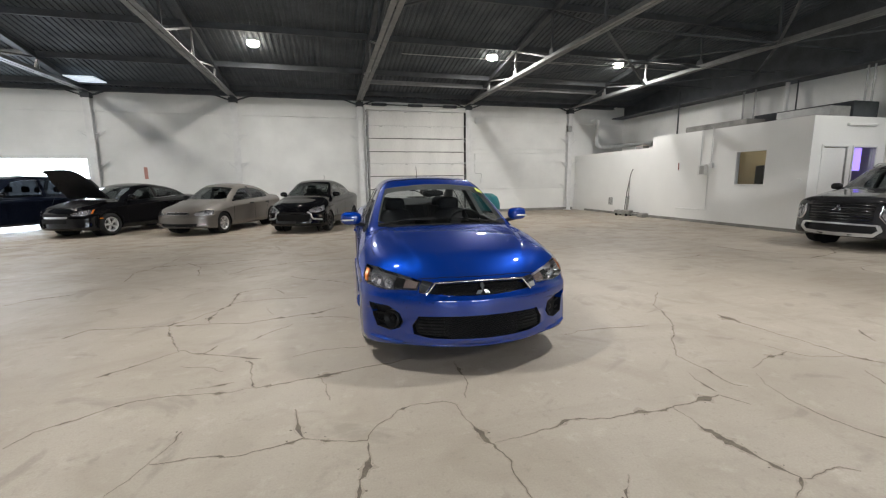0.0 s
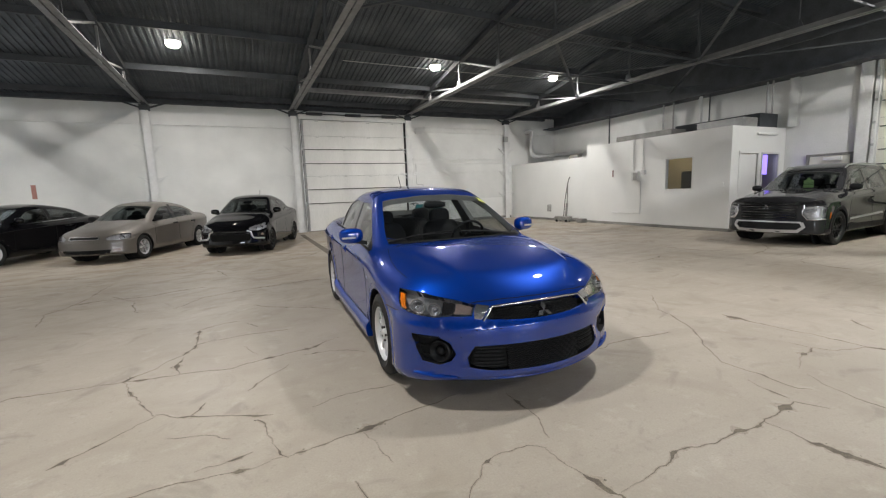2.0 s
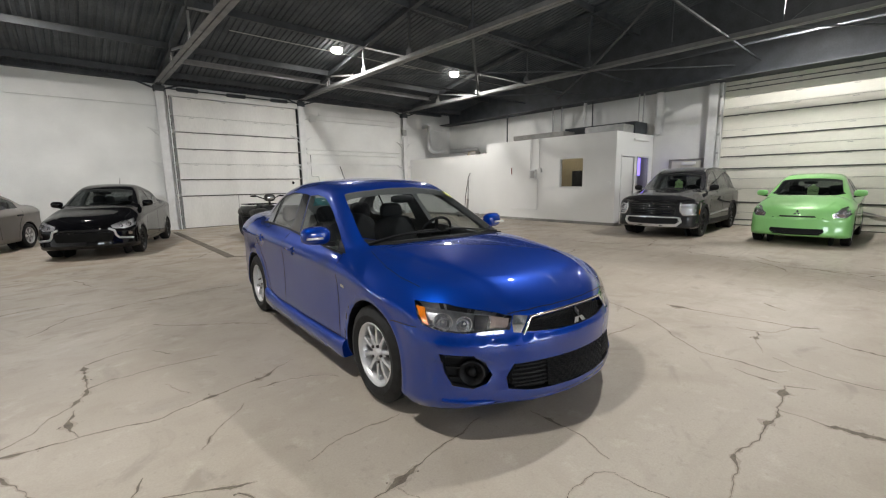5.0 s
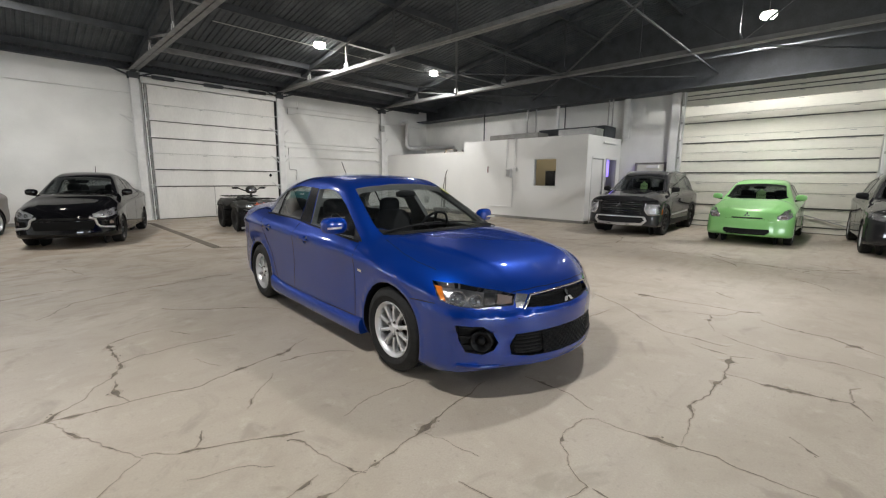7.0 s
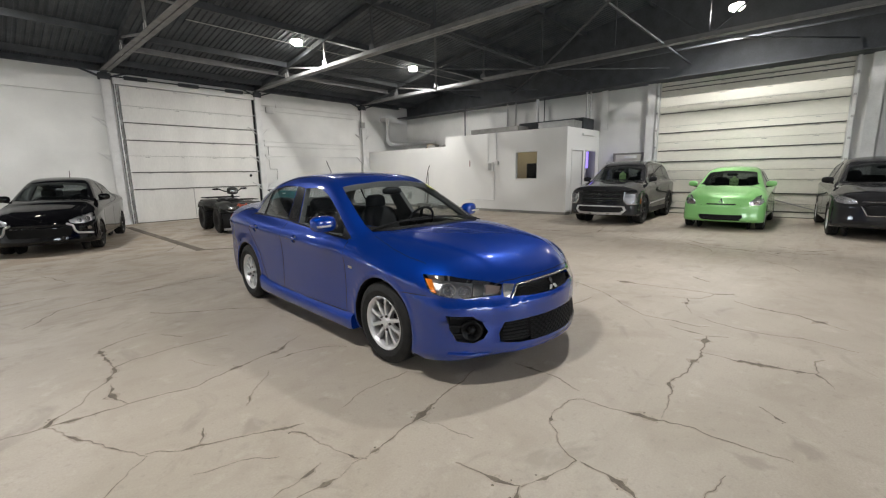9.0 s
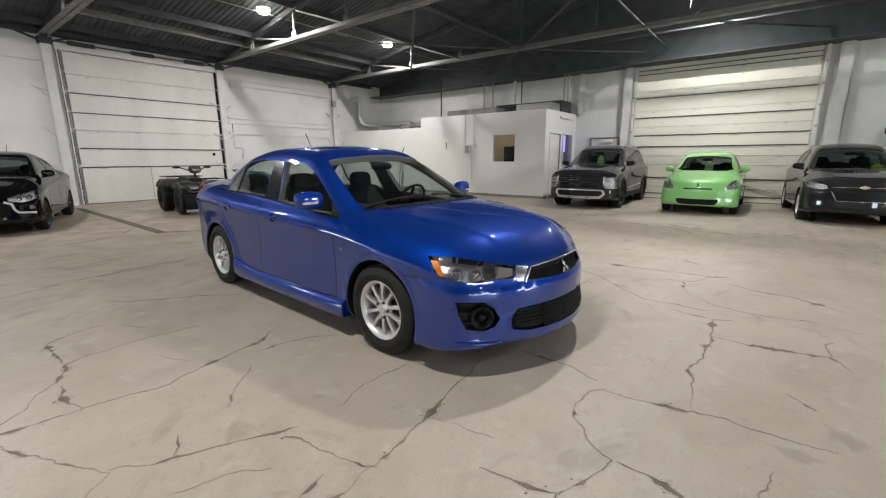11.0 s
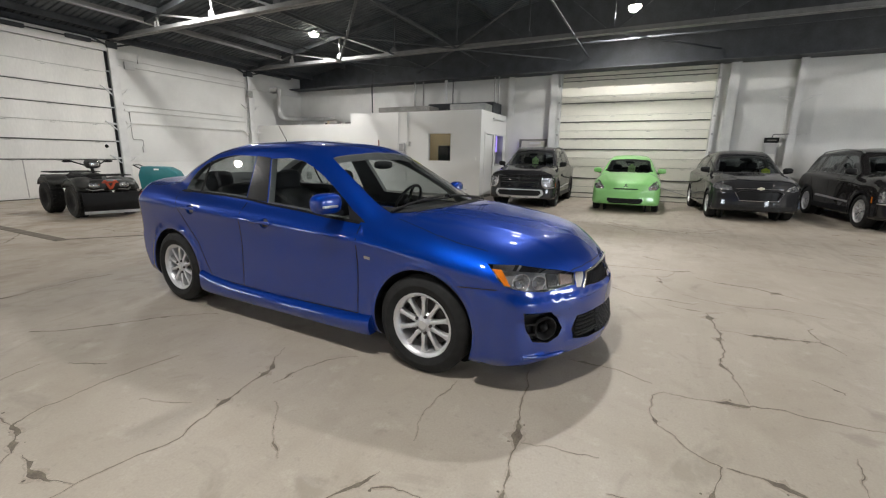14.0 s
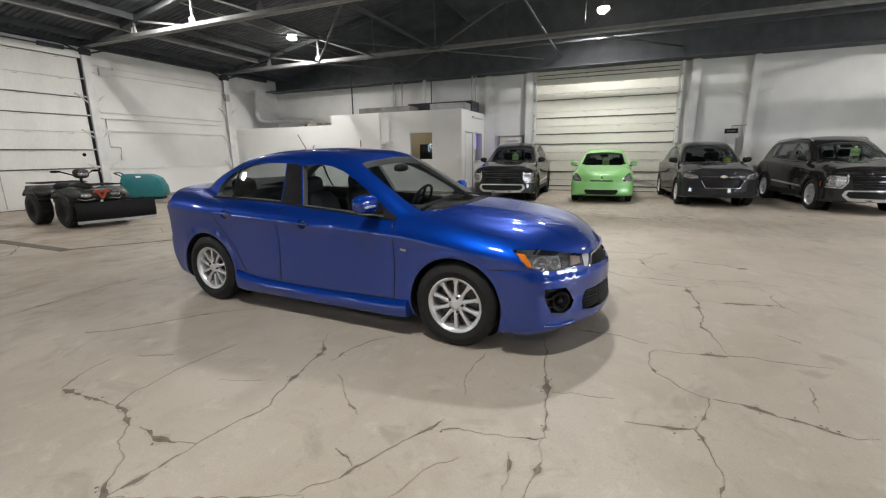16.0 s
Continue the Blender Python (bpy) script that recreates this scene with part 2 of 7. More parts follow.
def boxes(*rows):
    bm = bmesh.new()
    for r in rows:
        box(bm, *r)
    return bm


# ---- large structure ----
XW, XE, YS, YN = -14.0, 14.08, -9.0, 18.1
COLS = (-7.85, -3.2, 1.47, 6.1, 11.08)
CHORD = 4.64
EAVE = 4.78


def roof_z(y):
    """Underside of the roof deck: a low gable with its ridge along x."""
    return EAVE + 0.17 * min(YN - y, y - YS)


structure("wall_north", boxes((XW, YN, 0, -12.2, YN + 0.25, 5.2), (-12.2, YN, 2.36, -8.15, YN + 0.25, 5.2), (-8.15, YN, 0, XE + 0.3, YN + 0.25, 5.2)), M["wall"], "white painted block wall with steel columns")
structure("wall_east", boxes((XE, YS, 0, XE + 0.25, 1.205, 4.27), (XE, 5.795, 0, XE + 0.25, YN, 4.27)), M["wall"], "white painted wall beside a large overhead door")
structure("wall_east_upper", boxes((XE, YS, 4.27, XE + 0.25, YN, 8.0)), M["dark"], "charcoal painted upper wall under the roof")
structure("wall_west", boxes((XW - 0.25, YS, 0, XW, YN, 8.0)), M["wall"], "white painted block wall")
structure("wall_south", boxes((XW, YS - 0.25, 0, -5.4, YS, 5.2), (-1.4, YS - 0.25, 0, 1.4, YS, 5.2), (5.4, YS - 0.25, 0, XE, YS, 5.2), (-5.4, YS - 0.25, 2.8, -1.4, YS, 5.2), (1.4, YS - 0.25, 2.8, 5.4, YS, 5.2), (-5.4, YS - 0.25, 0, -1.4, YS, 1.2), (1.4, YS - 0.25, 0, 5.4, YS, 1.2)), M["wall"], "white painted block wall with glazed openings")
bm = bmesh.new()
ys = np.arange(YS - 0.2, YN + 0.25, 0.12)
pitch = 0.16
xs = []
x = XW
while x < XE + 0.2:
    xs += [(x, 0.0), (x + 0.07, 0.0), (x + 0.09, 0.03), (x + 0.14, 0.03)]
    x += pitch
ymid = (YS + YN) / 2
grid = [[bm.verts.new((px, y, roof_z(y) + dz)) for px, dz in xs] for y in (YS - 0.2, ymid, YN + 0.25)]
for r0, r1 in zip(grid, grid[1:]):
    for i in range(len(xs) - 1):
        bm.faces.new((r0[i], r0[i + 1], r1[i + 1], r1[i]))
structure("ceiling", bm, M["deck"], "charcoal corrugated steel roof deck")

# ---- cars ----
from mathutils.bvhtree import BVHTree


def curve(*pts):
    """A smooth monotone curve through (x, value) pairs."""
    xs, ys = [p[0] for p in pts], [p[1] for p in pts]
    for i in range(1, len(xs)):
        xs[i] = max(xs[i], xs[i - 1] + 0.012)
    n = len(xs)
    d = [(ys[i + 1] - ys[i]) / (xs[i + 1] - xs[i]) for i in range(n - 1)]
    m = [d[0]] + [0.0 if d[i - 1] * d[i] <= 0 else 2 * d[i - 1] * d[i] / (d[i - 1] + d[i]) for i in range(1, n - 1)] + [d[-1]]

    def f(x):
        if x <= xs[0]:
            return ys[0]
        if x >= xs[-1]:
            return ys[-1]
        i = max(k for k in range(n - 1) if xs[k] <= x)
        h = xs[i + 1] - xs[i]
        t = (x - xs[i]) / h
        return (ys[i] * (1 + 2 * t) * (1 - t) ** 2 + h * m[i] * t * (1 - t) ** 2 + ys[i + 1] * t * t * (3 - 2 * t) + h * m[i + 1] * t * t * (t - 1))

    return f


def smooth(a, b, x):
    t = min(1.0, max(0.0, (x - a) / (b - a)))
    return t * t * (3 - 2 * t)


# a car's skin as a field: a body and a cabin, each bounded by smooth surfaces
def tabled(*pts):
    """A smooth curve through (x, value) pairs, for whole arrays at once."""
    f = curve(*pts)
    grid = np.linspace(pts[0][0], pts[-1][0], 500)
    vals = np.array([f(g) for g in grid])
    return lambda x: np.interp(x, grid, vals)


def smax(a, b, k):
    h = np.maximum(k - np.abs(a - b), 0.0) / k
    return np.maximum(a, b) + h * h * k * 0.25


def step(a, b, x):
    t = np.clip((x - a) / (b - a), 0.0, 1.0)
    return t * t * (3 - 2 * t)


def body_field(deck, fall, flank, crease, nose, sole, roof, glass, axles, r, cowl, slope, belt, back, plan=0.5, lean=0.46, wrap=0.4, reach=0.8, scoop=0.0):
    """A field that is below zero inside the skin and above zero outside it.
    deck: height of bonnet, waist and boot; fall: how far its edges drop; flank: half width; crease: height of the shoulder line;
    nose: how far the face falls back, by height; roof: the cabin's top; glass: half width at the waist; slope: run over rise of the windscreen."""
    def field(p):
        x, y, z = p[:, 0], np.abs(p[:, 1]), p[:, 2]
        edge = 0.37 + 0.27 * x / cowl[0]
        bulge = 0.012 * step(edge + 0.03, edge - 0.03, y) * step(0.10, 0.35, x) * step(cowl[0] + 0.18, cowl[0] - 0.07, x)
        top = (z - deck(x) + 0.018 * (y / reach) ** 2 + fall(x) * (y / reach) ** 5 - bulge) / 1.04
        dz = z - crease(x)
        up, low = 0.008 * np.logaddexp(0, dz / 0.008), 0.008 * np.logaddexp(0, -dz / 0.008)
        wide = flank(x) - 0.27 * up - 2.6 * up * up - 0.020 * (1 - np.exp(-low / 0.08)) - 0.035 * step(0.30, 0.16, z) * step(0.55, 0.95, x)
        for a in axles:
            d = np.hypot(x - a, z - r) - r
            wide = wide + 0.009 * np.exp(-(((d - 0.05) / 0.022) ** 2)) + 0.005 * step(0.20, 0.06, d)
        wide = wide + 0.020 * step(crease(x) - 0.05, crease(x) - 0.11, z) * step(0.72, 0.50, x)
        side = y - wide
        hollow = scoop * step(0.485, 0.45, z) * step(0.225, 0.265, z) * step(0.475, 0.52, y) * step(0.86, 0.78, y)
        front = (0.02 + plan * y * y + nose(z) + hollow - x) / np.sqrt(1 + (2 * plan * y) ** 2)
        rear = x - back + wrap * y * y + 0.10 * step(0.45, 0.2, z) + 0.05 * step(0.85, 1.1, z) - 0.02 * step(0.62, 0.56, z)
        body = smax(smax(front, side, 0.11), smax(top, rear, 0.06), 0.075)
        body = smax(body, sole(x) - z, 0.05)
        h = z - cowl[1]
        screen = (cowl[0] + (0.47 + 0.25 * h) * y * y + slope * h + 0.18 * h * h - x) / math.hypot(1, slope)
        lid = (z - roof(x) + 0.045 * (y / 0.55) ** 2) / np.sqrt(1 + ((roof(x + 0.02) - roof(x - 0.02)) / 0.04) ** 2)
        pane = (y - glass(x) + lean * (z - belt) + 0.10 * (z - belt) ** 2) / 1.1
        cabin = smax(smax(smax(screen, lid, 0.05), pane, 0.085), belt - 0.11 - z, 0.02)
        return -smax(-body, -cabin, 0.035)

    return field


def slopes_of(field, p):
    """The field's gradient."""
    e = 1e-4
    return np.stack([(field(p + d) - field(p - d)) / (2 * e) for d in (np.array((e, 0, 0)), np.array((0, e, 0)), np.array((0, 0, e)))], axis=1)


def settle(field, p, level=0.0, turns=18):
    """Moves points along the field's gradient onto the skin."""
    for _ in range(turns):
        f, g = field(p) - level, slopes_of(field, p)
        k = f / np.maximum((g * g).sum(axis=1), 0.2)
        p = p - g * np.clip(k, -0.04, 0.04)[:, None]
    return p


def car_shape(L, W, nose, hood, cowl, wtop, peak, rtop, rbot, tail, belt, rail=0.58, zb=0.19, plan=0.42, rplan=0.2, axles=(0.98, 3.615), r=0.32, crown=0.0, crease=0.0, bluff=1.0, lean=0.44, wrap=0.36, face=0.46):
    """The curves of a car's skin, from the front bumper (x = 0) to the tail. nose, hood, cowl, ... are (x, z) on the centre line;
    belt is the height of the side windows' sill at the cowl and at the tail."""
    w = W / 2
    s = dict(crease=crease, L=L, W=W, plan=plan, rplan=rplan, axles=axles, r=r, cowl=cowl, wtop=wtop, rtop=rtop, rbot=rbot, belt=belt)
    s["zr"] = curve((0, nose[1] - 0.12), (nose[0] * 0.35, nose[1] - 0.04), (nose[0], nose[1]), hood, cowl, (cowl[0] + 0.12, cowl[1] + 0.045), ((cowl[0] + wtop[0]) / 2 + 0.03, (cowl[1] + wtop[1]) / 2 + 0.03),
                    wtop, peak, rtop, ((rtop[0] + rbot[0]) / 2, (rtop[1] + rbot[1]) / 2 + 0.02), rbot, tail, (L - 0.07 * (1 if L - tail[0] > 0.08 else 0.2), tail[1] - 0.05), (L, tail[1] - 0.17))
    s["ze"] = curve((0, nose[1] - 0.17), (nose[0], nose[1] - 0.045), (hood[0], hood[1] - (0.038 if crease else 0.05)), (cowl[0] - 0.05, cowl[1] - 0.055), (cowl[0] + 0.16, cowl[1] + 0.005), ((cowl[0] + wtop[0]) / 2 + 0.1, (cowl[1] + wtop[1]) / 2 - (0.005 if crease else 0.02)),
                    (wtop[0] + 0.1, wtop[1] - 0.065 + crown), (peak[0], peak[1] - 0.06 + crown * 0.6), (rtop[0] + 0.06, rtop[1] - 0.07), (rbot[0] - 0.12, rbot[1] + 0.035), (rbot[0] + 0.05, rbot[1] - 0.03), (tail[0], tail[1] - 0.035), (L, tail[1] - 0.2))
    s["wr"] = curve((0, w * 0.5), (nose[0], w * 0.6), (hood[0], w * (0.805 if crease else 0.76)), (cowl[0], w * (0.85 if crease else 0.835)), (cowl[0] + 0.28, w * (0.83 if crease else 0.80)), (wtop[0] + 0.05, rail + 0.025 + crown), (peak[0], rail), (rtop[0], rail + 0.01), (rbot[0] - 0.1, rail + 0.09), (rbot[0] + 0.12, w * 0.79), (tail[0], w * 0.72), (L, w * 0.58))
    s["ws"] = curve((0, w * 0.76), (0.12, w * 0.87), (0.4, w * 0.935), (0.8, w * 0.955), (1.3, w * 0.955), (L * 0.55, w * 0.968), (L * 0.75, w * 0.965), (L - 0.5, w * 0.925), (L - 0.15, w * 0.86), (L, w * 0.72))
    s["zs"] = curve((0, nose[1] - 0.2), (0.12, nose[1] - 0.10), (hood[0], hood[1] - (0.098 if crease else 0.115)), (cowl[0], belt[0] - 0.03), (cowl[0] + 0.4, belt[0]), (L * 0.75, belt[1] - 0.015), (L - 0.5, min(belt[1], tail[1] - 0.05)), (L - 0.12, tail[1] - 0.11), (L, tail[1] - 0.24))
    s["wc"] = curve((0, w * 0.82), (0.12, w * 0.91), (0.4, w * 0.965), (0.8, w * 0.985), (1.6, w * 0.985), (L * 0.55, w * 0.995), (L * 0.78, w), (L - 0.5, w * 0.96), (L - 0.15, w * 0.89), (L, w * 0.75))
    s["zc"] = curve((0, nose[1] - 0.27), (0.4, nose[1] - 0.10), (1.0, belt[0] - 0.19), (L * 0.55, belt[0] - 0.12), (L * 0.78, belt[1] - 0.13), (L, tail[1] - 0.32))
    s["w"] = curve((0, w * 0.85), (0.12, w * 0.93), (0.4, w * 0.98), (0.8, w * 0.99), (1.5, w * 0.965), (L * 0.55, w * 0.965), (L * 0.75, w * 0.985), (L - 0.5, w * 0.96), (L - 0.15, w * 0.895), (L, w * 0.78))
    s["zw"] = curve((0, zb + 0.17), (1.0, zb + 0.18), (L - 1, zb + 0.18), (L, zb + 0.22))
    s["zb"] = curve((0, zb + 0.05), (0.25, zb), (L - 0.8, zb), (L, zb + 0.12))
    c, nz = cowl[0] / 1.17, nose[1]
    slope = (wtop[0] - cowl[0] - 0.1) / (wtop[1] - cowl[1])
    s["roof"] = tabled((wtop[0] - 0.4, wtop[1] - 0.11), (wtop[0] - 0.1, wtop[1]), peak, rtop, ((rtop[0] + rbot[0]) / 2, (rtop[1] + rbot[1]) / 2 + 0.045), rbot, (rbot[0] + 0.25, rbot[1] - 0.2))
    s["waist"] = tabled((cowl[0] - 0.1, belt[0] - 0.02), (cowl[0] + 0.4, belt[0] + 0.01), (L * 0.8, belt[1]), (L, belt[1]))
    s["rake"] = (cowl[0] + 0.17, cowl[1], slope)
    s["field"] = body_field(
        deck=tabled((0, nz - 0.13), (0.07, nz - 0.05), (nose[0], nz), (0.36, nz + (hood[1] - nz) * 0.55), hood, cowl, (cowl[0] + 0.4, belt[0] + 0.075), (rbot[0] - 0.4, belt[1] + 0.05), (rbot[0] + 0.02, min(rbot[1], tail[1] + 0.01)), tail, (L + 0.02, tail[1] - 0.05)),
        fall=tabled((0, 0.10), (0.3, 0.12), (0.6 * c, 0.105), (1.0 * c, 0.07), (1.4 * c, 0.05), (L * 0.8, 0.05), (L - 0.4, 0.08), (L, 0.09)),
        flank=tabled((0, w * 0.91), (0.3, w * 0.966), (0.6, w * 0.991), (1.0, w), (1.5, w * 0.989), (L * 0.54, w * 0.992), (L * 0.74, w), (L * 0.85, w * 0.99), (L - 0.3, w * 0.949), (L, w * 0.875)),
        crease=tabled((0.3, nz - 0.08), (1.0, belt[0] - 0.16), (1.5, belt[0] - 0.115), (L * 0.7, belt[1] - 0.135), (L, belt[1] - 0.10)),
        nose=tabled((zb - 0.03, 0.05), (zb + 0.03, -0.005), (zb + 0.08, -0.03), (nz * 0.55, -0.016), (nz * 0.70, -0.01), (nz * 0.785, 0.012 * bluff), (nz * 0.86, 0.03 * bluff), (nz * 0.93, 0.056 * bluff), (nz + 0.005, 0.10 * bluff), (nz + 0.105, 0.20), (nz + 0.35, 0.5)),
        sole=tabled((0, zb + 0.03), (0.25, zb + 0.005), (0.6, zb - 0.005), (L - 0.8, zb), (L - 0.3, zb + 0.07), (L, zb + 0.14)),
        roof=s["roof"], glass=tabled((cowl[0], w * 0.84), (cowl[0] + 0.8, w * 0.87), (L * 0.57, w * 0.875), (L * 0.7, w * 0.86), (rbot[0] - 0.3, w * 0.82), (rbot[0] + 0.1, w * 0.74), (L + 0.3, w * 0.6)),
        axles=axles, r=r, cowl=cowl, slope=slope, belt=belt[0] + 0.06, back=L - 0.055, plan=face, lean=lean, wrap=wrap, reach=w * 0.909)
    return s


def section(s, x, inset=0.0):
    """Half of the cross-section at x: from under the floor's middle, up the side, to the roof's middle."""
    w, zb = s["w"](x), s["zb"](x)
    key = [Vector(p) for p in ((0, zb), (w - 0.05, zb), (w, s["zw"](x)), (s["wc"](x), s["zc"](x)), (s["ws"](x), s["zs"](x)), (s["wr"](x), s["ze"](x)), (0, s["zr"](x)))]
    if inset:
        lift = (0.14, 0.14, 0.05, 0, -0.0, -inset * 0.8, -inset * 0.8)
        key = [Vector((max(0, k.x - (inset if k.x else 0)), k.y + d)) for k, d in zip(key, lift)]
    radius = (0, 0.05, 0.12, 0.035, 0.06, 0.06, 0)
    out = [key[0], key[0].lerp(key[1], 0.5)]
    for i in range(1, 6):
        a, b, c = key[i - 1], key[i], key[i + 1]
        r0, r1 = min(radius[i], (a - b).length * 0.42), min(radius[i], (c - b).length * 0.42)
        p, q = b + (a - b).normalized() * r0, b + (c - b).normalized() * r1
        for t in (0, 0.25, 0.5, 0.75, 1):
            out.append(p * (1 - t) ** 2 + b * 2 * t * (1 - t) + q * t * t)
        if i < 5:
            nxt = key[i + 1] + (b - key[i + 1]).normalized() * min(radius[i + 1], (b - key[i + 1]).length * 0.42)
            side = Vector(((c - b).y, -(c - b).x)).normalized()
            steps = (7 if s["crease"] else 5) if i >= 2 else 2
            for k in range(1, steps):
                t = k / steps
                out.append(q.lerp(nxt, t) + side * (0.012 if i == 4 else 0.004) * 4 * t * (1 - t))
    a, c = out[-1], key[6]
    ctl = Vector((a.x * 0.62, c.y))
    m = 16 if s["crease"] else 9
    for k in range(1, m):
        t = k / m
        out.append(a * (1 - t) ** 2 + ctl * 2 * t * (1 - t) + c * t * t)
    out.append(c)
    return out


def warp(s, x, y, z):
    """Rounds the nose and the tail in plan and in profile, and swells the wheel arches and the sill."""
    L, w = s["L"], s["W"] / 2
    f, g = math.exp(-((x / 0.55) ** 2)), math.exp(-(((L - x) / 0.45) ** 2))
    q = (abs(y) / w) ** 3.2
    X = x + f * s["plan"] * q - g * s["rplan"] * q
    f2 = math.exp(-((x / 0.22) ** 2))
    X += f2 * (0.05 * smooth(0.36, 0.18, z) + 0.07 * smooth(0.5, 0.75, z))
    Y = y
    if s["crease"]:
        # bumper shelf under the lamps and the raised middle of the bonnet
        X -= s["crease"] * math.exp(-((x / 0.45) ** 2)) * smooth(0.548, 0.525, z) * smooth(0.24, 0.40, z)
        edge = 0.40 + 0.26 * x / 1.17
        z += 0.5 * s["crease"] * smooth(edge + 0.025, edge - 0.035, abs(y)) * smooth(0.12, 0.3, x) * smooth(1.2, 1.05, x) * (z > s["ze"](x) - 0.03)
    if abs(y) > w * 0.6:
        for a in s["axles"]:
            d = math.hypot(X - a, z - s["r"])
            Y += math.copysign(0.016 * math.exp(-(((d - s["r"] - 0.05) / 0.05) ** 2)), y) * (z < s["zs"](x))
        Y += math.copysign((0.015 if s["crease"] else 0.04) * smooth(s["axles"][0] + 0.4, s["axles"][0] + 0.55, X) * smooth(s["axles"][1] - 0.38, s["axles"][1] - 0.5, X) * smooth(0.33, 0.25, z), y)
    return Vector((X, Y, z))


def stations(L, n):
    """Stations along the car, closer together at its ends."""
    out = []
    for i in range(n + 1):
        t = i / n
        out.append(L * (t - 0.09 * math.sin(2 * math.pi * t)))
    return out


def skin(s, n=90, inset=0.0, span=None):
    """A closed mesh of the car's skin (or, inset, of the room inside it)."""
    bm = bmesh.new()
    xs = stations(s["L"], n) if span is None else [span[0] + (span[1] - span[0]) * i / n for i in range(n + 1)]
    rows = []
    for x in xs:
        half = section(s, x, inset)
        ring = [(p.x, p.y) for p in half] + [(-p.x, p.y) for p in half[-2:0:-1]]
        rows.append([bm.verts.new(warp(s, x, y, z) if not inset else Vector((x, y, z))) for y, z in ring])
    k = len(rows[0])
    for a, b in zip(rows, rows[1:]):
        for i in range(k):
            bm.faces.new((a[i], a[(i + 1) % k], b[(i + 1) % k], b[i]))
    half = len(section(s, 0.0))
    for row, x in ((rows[0], xs[0]), (rows[-1], xs[-1])):
        prev = [row[0]]
        for j in range(1, half):
            if j == half - 1:
                line = [row[j]]
            else:
                r, l = row[j], row[k - j]
                y, z = abs(section(s, x, inset)[j].x), section(s, x, inset)[j].y
                mid = [bm.verts.new(warp(s, x, y * (1 - 2 * q / 12), z) if not inset else Vector((x, y * (1 - 2 * q / 12), z))) for q in range(1, 12)]
                line = [r] + mid + [l]
            if len(prev) == 1 and len(line) > 1:
                for q in range(12):
                    bm.faces.new((prev[0], line[q], line[q + 1]))
            elif len(line) == 1:
                for q in range(12):
                    bm.faces.new((line[0], prev[q + 1], prev[q]))
            else:
                for q in range(12):
                    bm.faces.new((prev[q], line[q], line[q + 1], prev[q + 1]))
            prev = line
    bmesh.ops.recalc_face_normals(bm, faces=bm.faces)
    return bm


def to_mesh(bm):
    bmesh.ops.recalc_face_normals(bm, faces=bm.faces)
    me = bpy.data.meshes.new("cut")
    bm.to_mesh(me)
    bm.free()
    return me


def carve(me, cutters):
    """The mesh me with each cutter's room taken out of it."""
    ob = new("carved", me)
    extra = []
    for c in cutters:
        o = new("cutter", to_mesh(c))
        extra.append(o)
        md = ob.modifiers.new("cut", "BOOLEAN")
        md.operation, md.object, md.solver = "DIFFERENCE", o, "MANIFOLD"
    dg = bpy.context.evaluated_depsgraph_get()
    out = bpy.data.meshes.new_from_object(ob.evaluated_get(dg))
    for o in [ob, *extra]:
        data = o.data
        bpy.data.objects.remove(o)
        bpy.data.meshes.remove(data)
    return out


def view(az):
    """The frame of a straight look at a car: the way in, and the sideways axis. 0: from the front, 90: from its right side."""
    a = radians(az)
    return Vector((math.cos(a), -math.sin(a), 0)), Vector((math.sin(a), math.cos(a), 0))


def patch(tree, poly, az=0.0, offset=0.004, thick=0.004, cell=0.05, top=False, mirror=False, down=None, open_front=False, sheet=False):
    """A plate with the outline poly, laid on the skin as seen from az (or from above), standing off by offset."""
    bm = bmesh.new()
    bm.faces.new([bm.verts.new((u, v, 0)) for u, v in poly])
    for axis in (0, 1):
        lo, hi = min(p[axis] for p in poly), max(p[axis] for p in poly)
        for i in range(1, int((hi - lo) / cell) + 1):
            co = [0, 0, 0]
            co[axis] = lo + i * cell
            no = (1, 0, 0) if axis == 0 else (0, 1, 0)
            bmesh.ops.bisect_plane(bm, geom=list(bm.verts) + list(bm.edges) + list(bm.faces), plane_co=co, plane_no=no, dist=1e-6)
    way, side = view(az)
    normals = {}
    last = None
    for v in bm.verts:
        u, w = v.co.x, v.co.y
        if top:
            start, d = Vector((u, w, 3)), Vector((0, 0, -1))
        else:
            start, d = side * u + Vector((0, 0, w)) - way * 4, way
        hit, no, _, _ = tree.ray_cast(start, d)
        if hit is None or (down is not None and top and hit.z < down):
            hit, no, _, _ = tree.find_nearest(start + d * (4 if not top else 2))
        if no.dot(d) > 0:
            no = -no
        normals[v] = no
        v.co = hit
    bm.normal_update()
    front = list(bm.faces)
    verts = list(bm.verts)
    edge = [e for e in bm.edges if e.is_boundary]
    twin = {}
    if sheet:
        for v in verts:
            v.co = v.co + normals[v] * offset
        edge, front, verts = [], [], []
    for v in verts:
        no = normals[v]
        twin[v] = bm.verts.new(v.co + no * (offset - thick))
        v.co = v.co + no * offset
    for e in edge:
        a, b = e.verts
        bm.faces.new((a, b, twin[b], twin[a]))
    for f in front:
        bm.faces.new([twin[v] for v in reversed(f.verts)])
    if open_front:
        bmesh.ops.delete(bm, geom=front, context="FACES")
    if mirror:
        for v in bm.verts:
            v.co.y *= -1
        bmesh.ops.reverse_faces(bm, faces=bm.faces)
    return bm


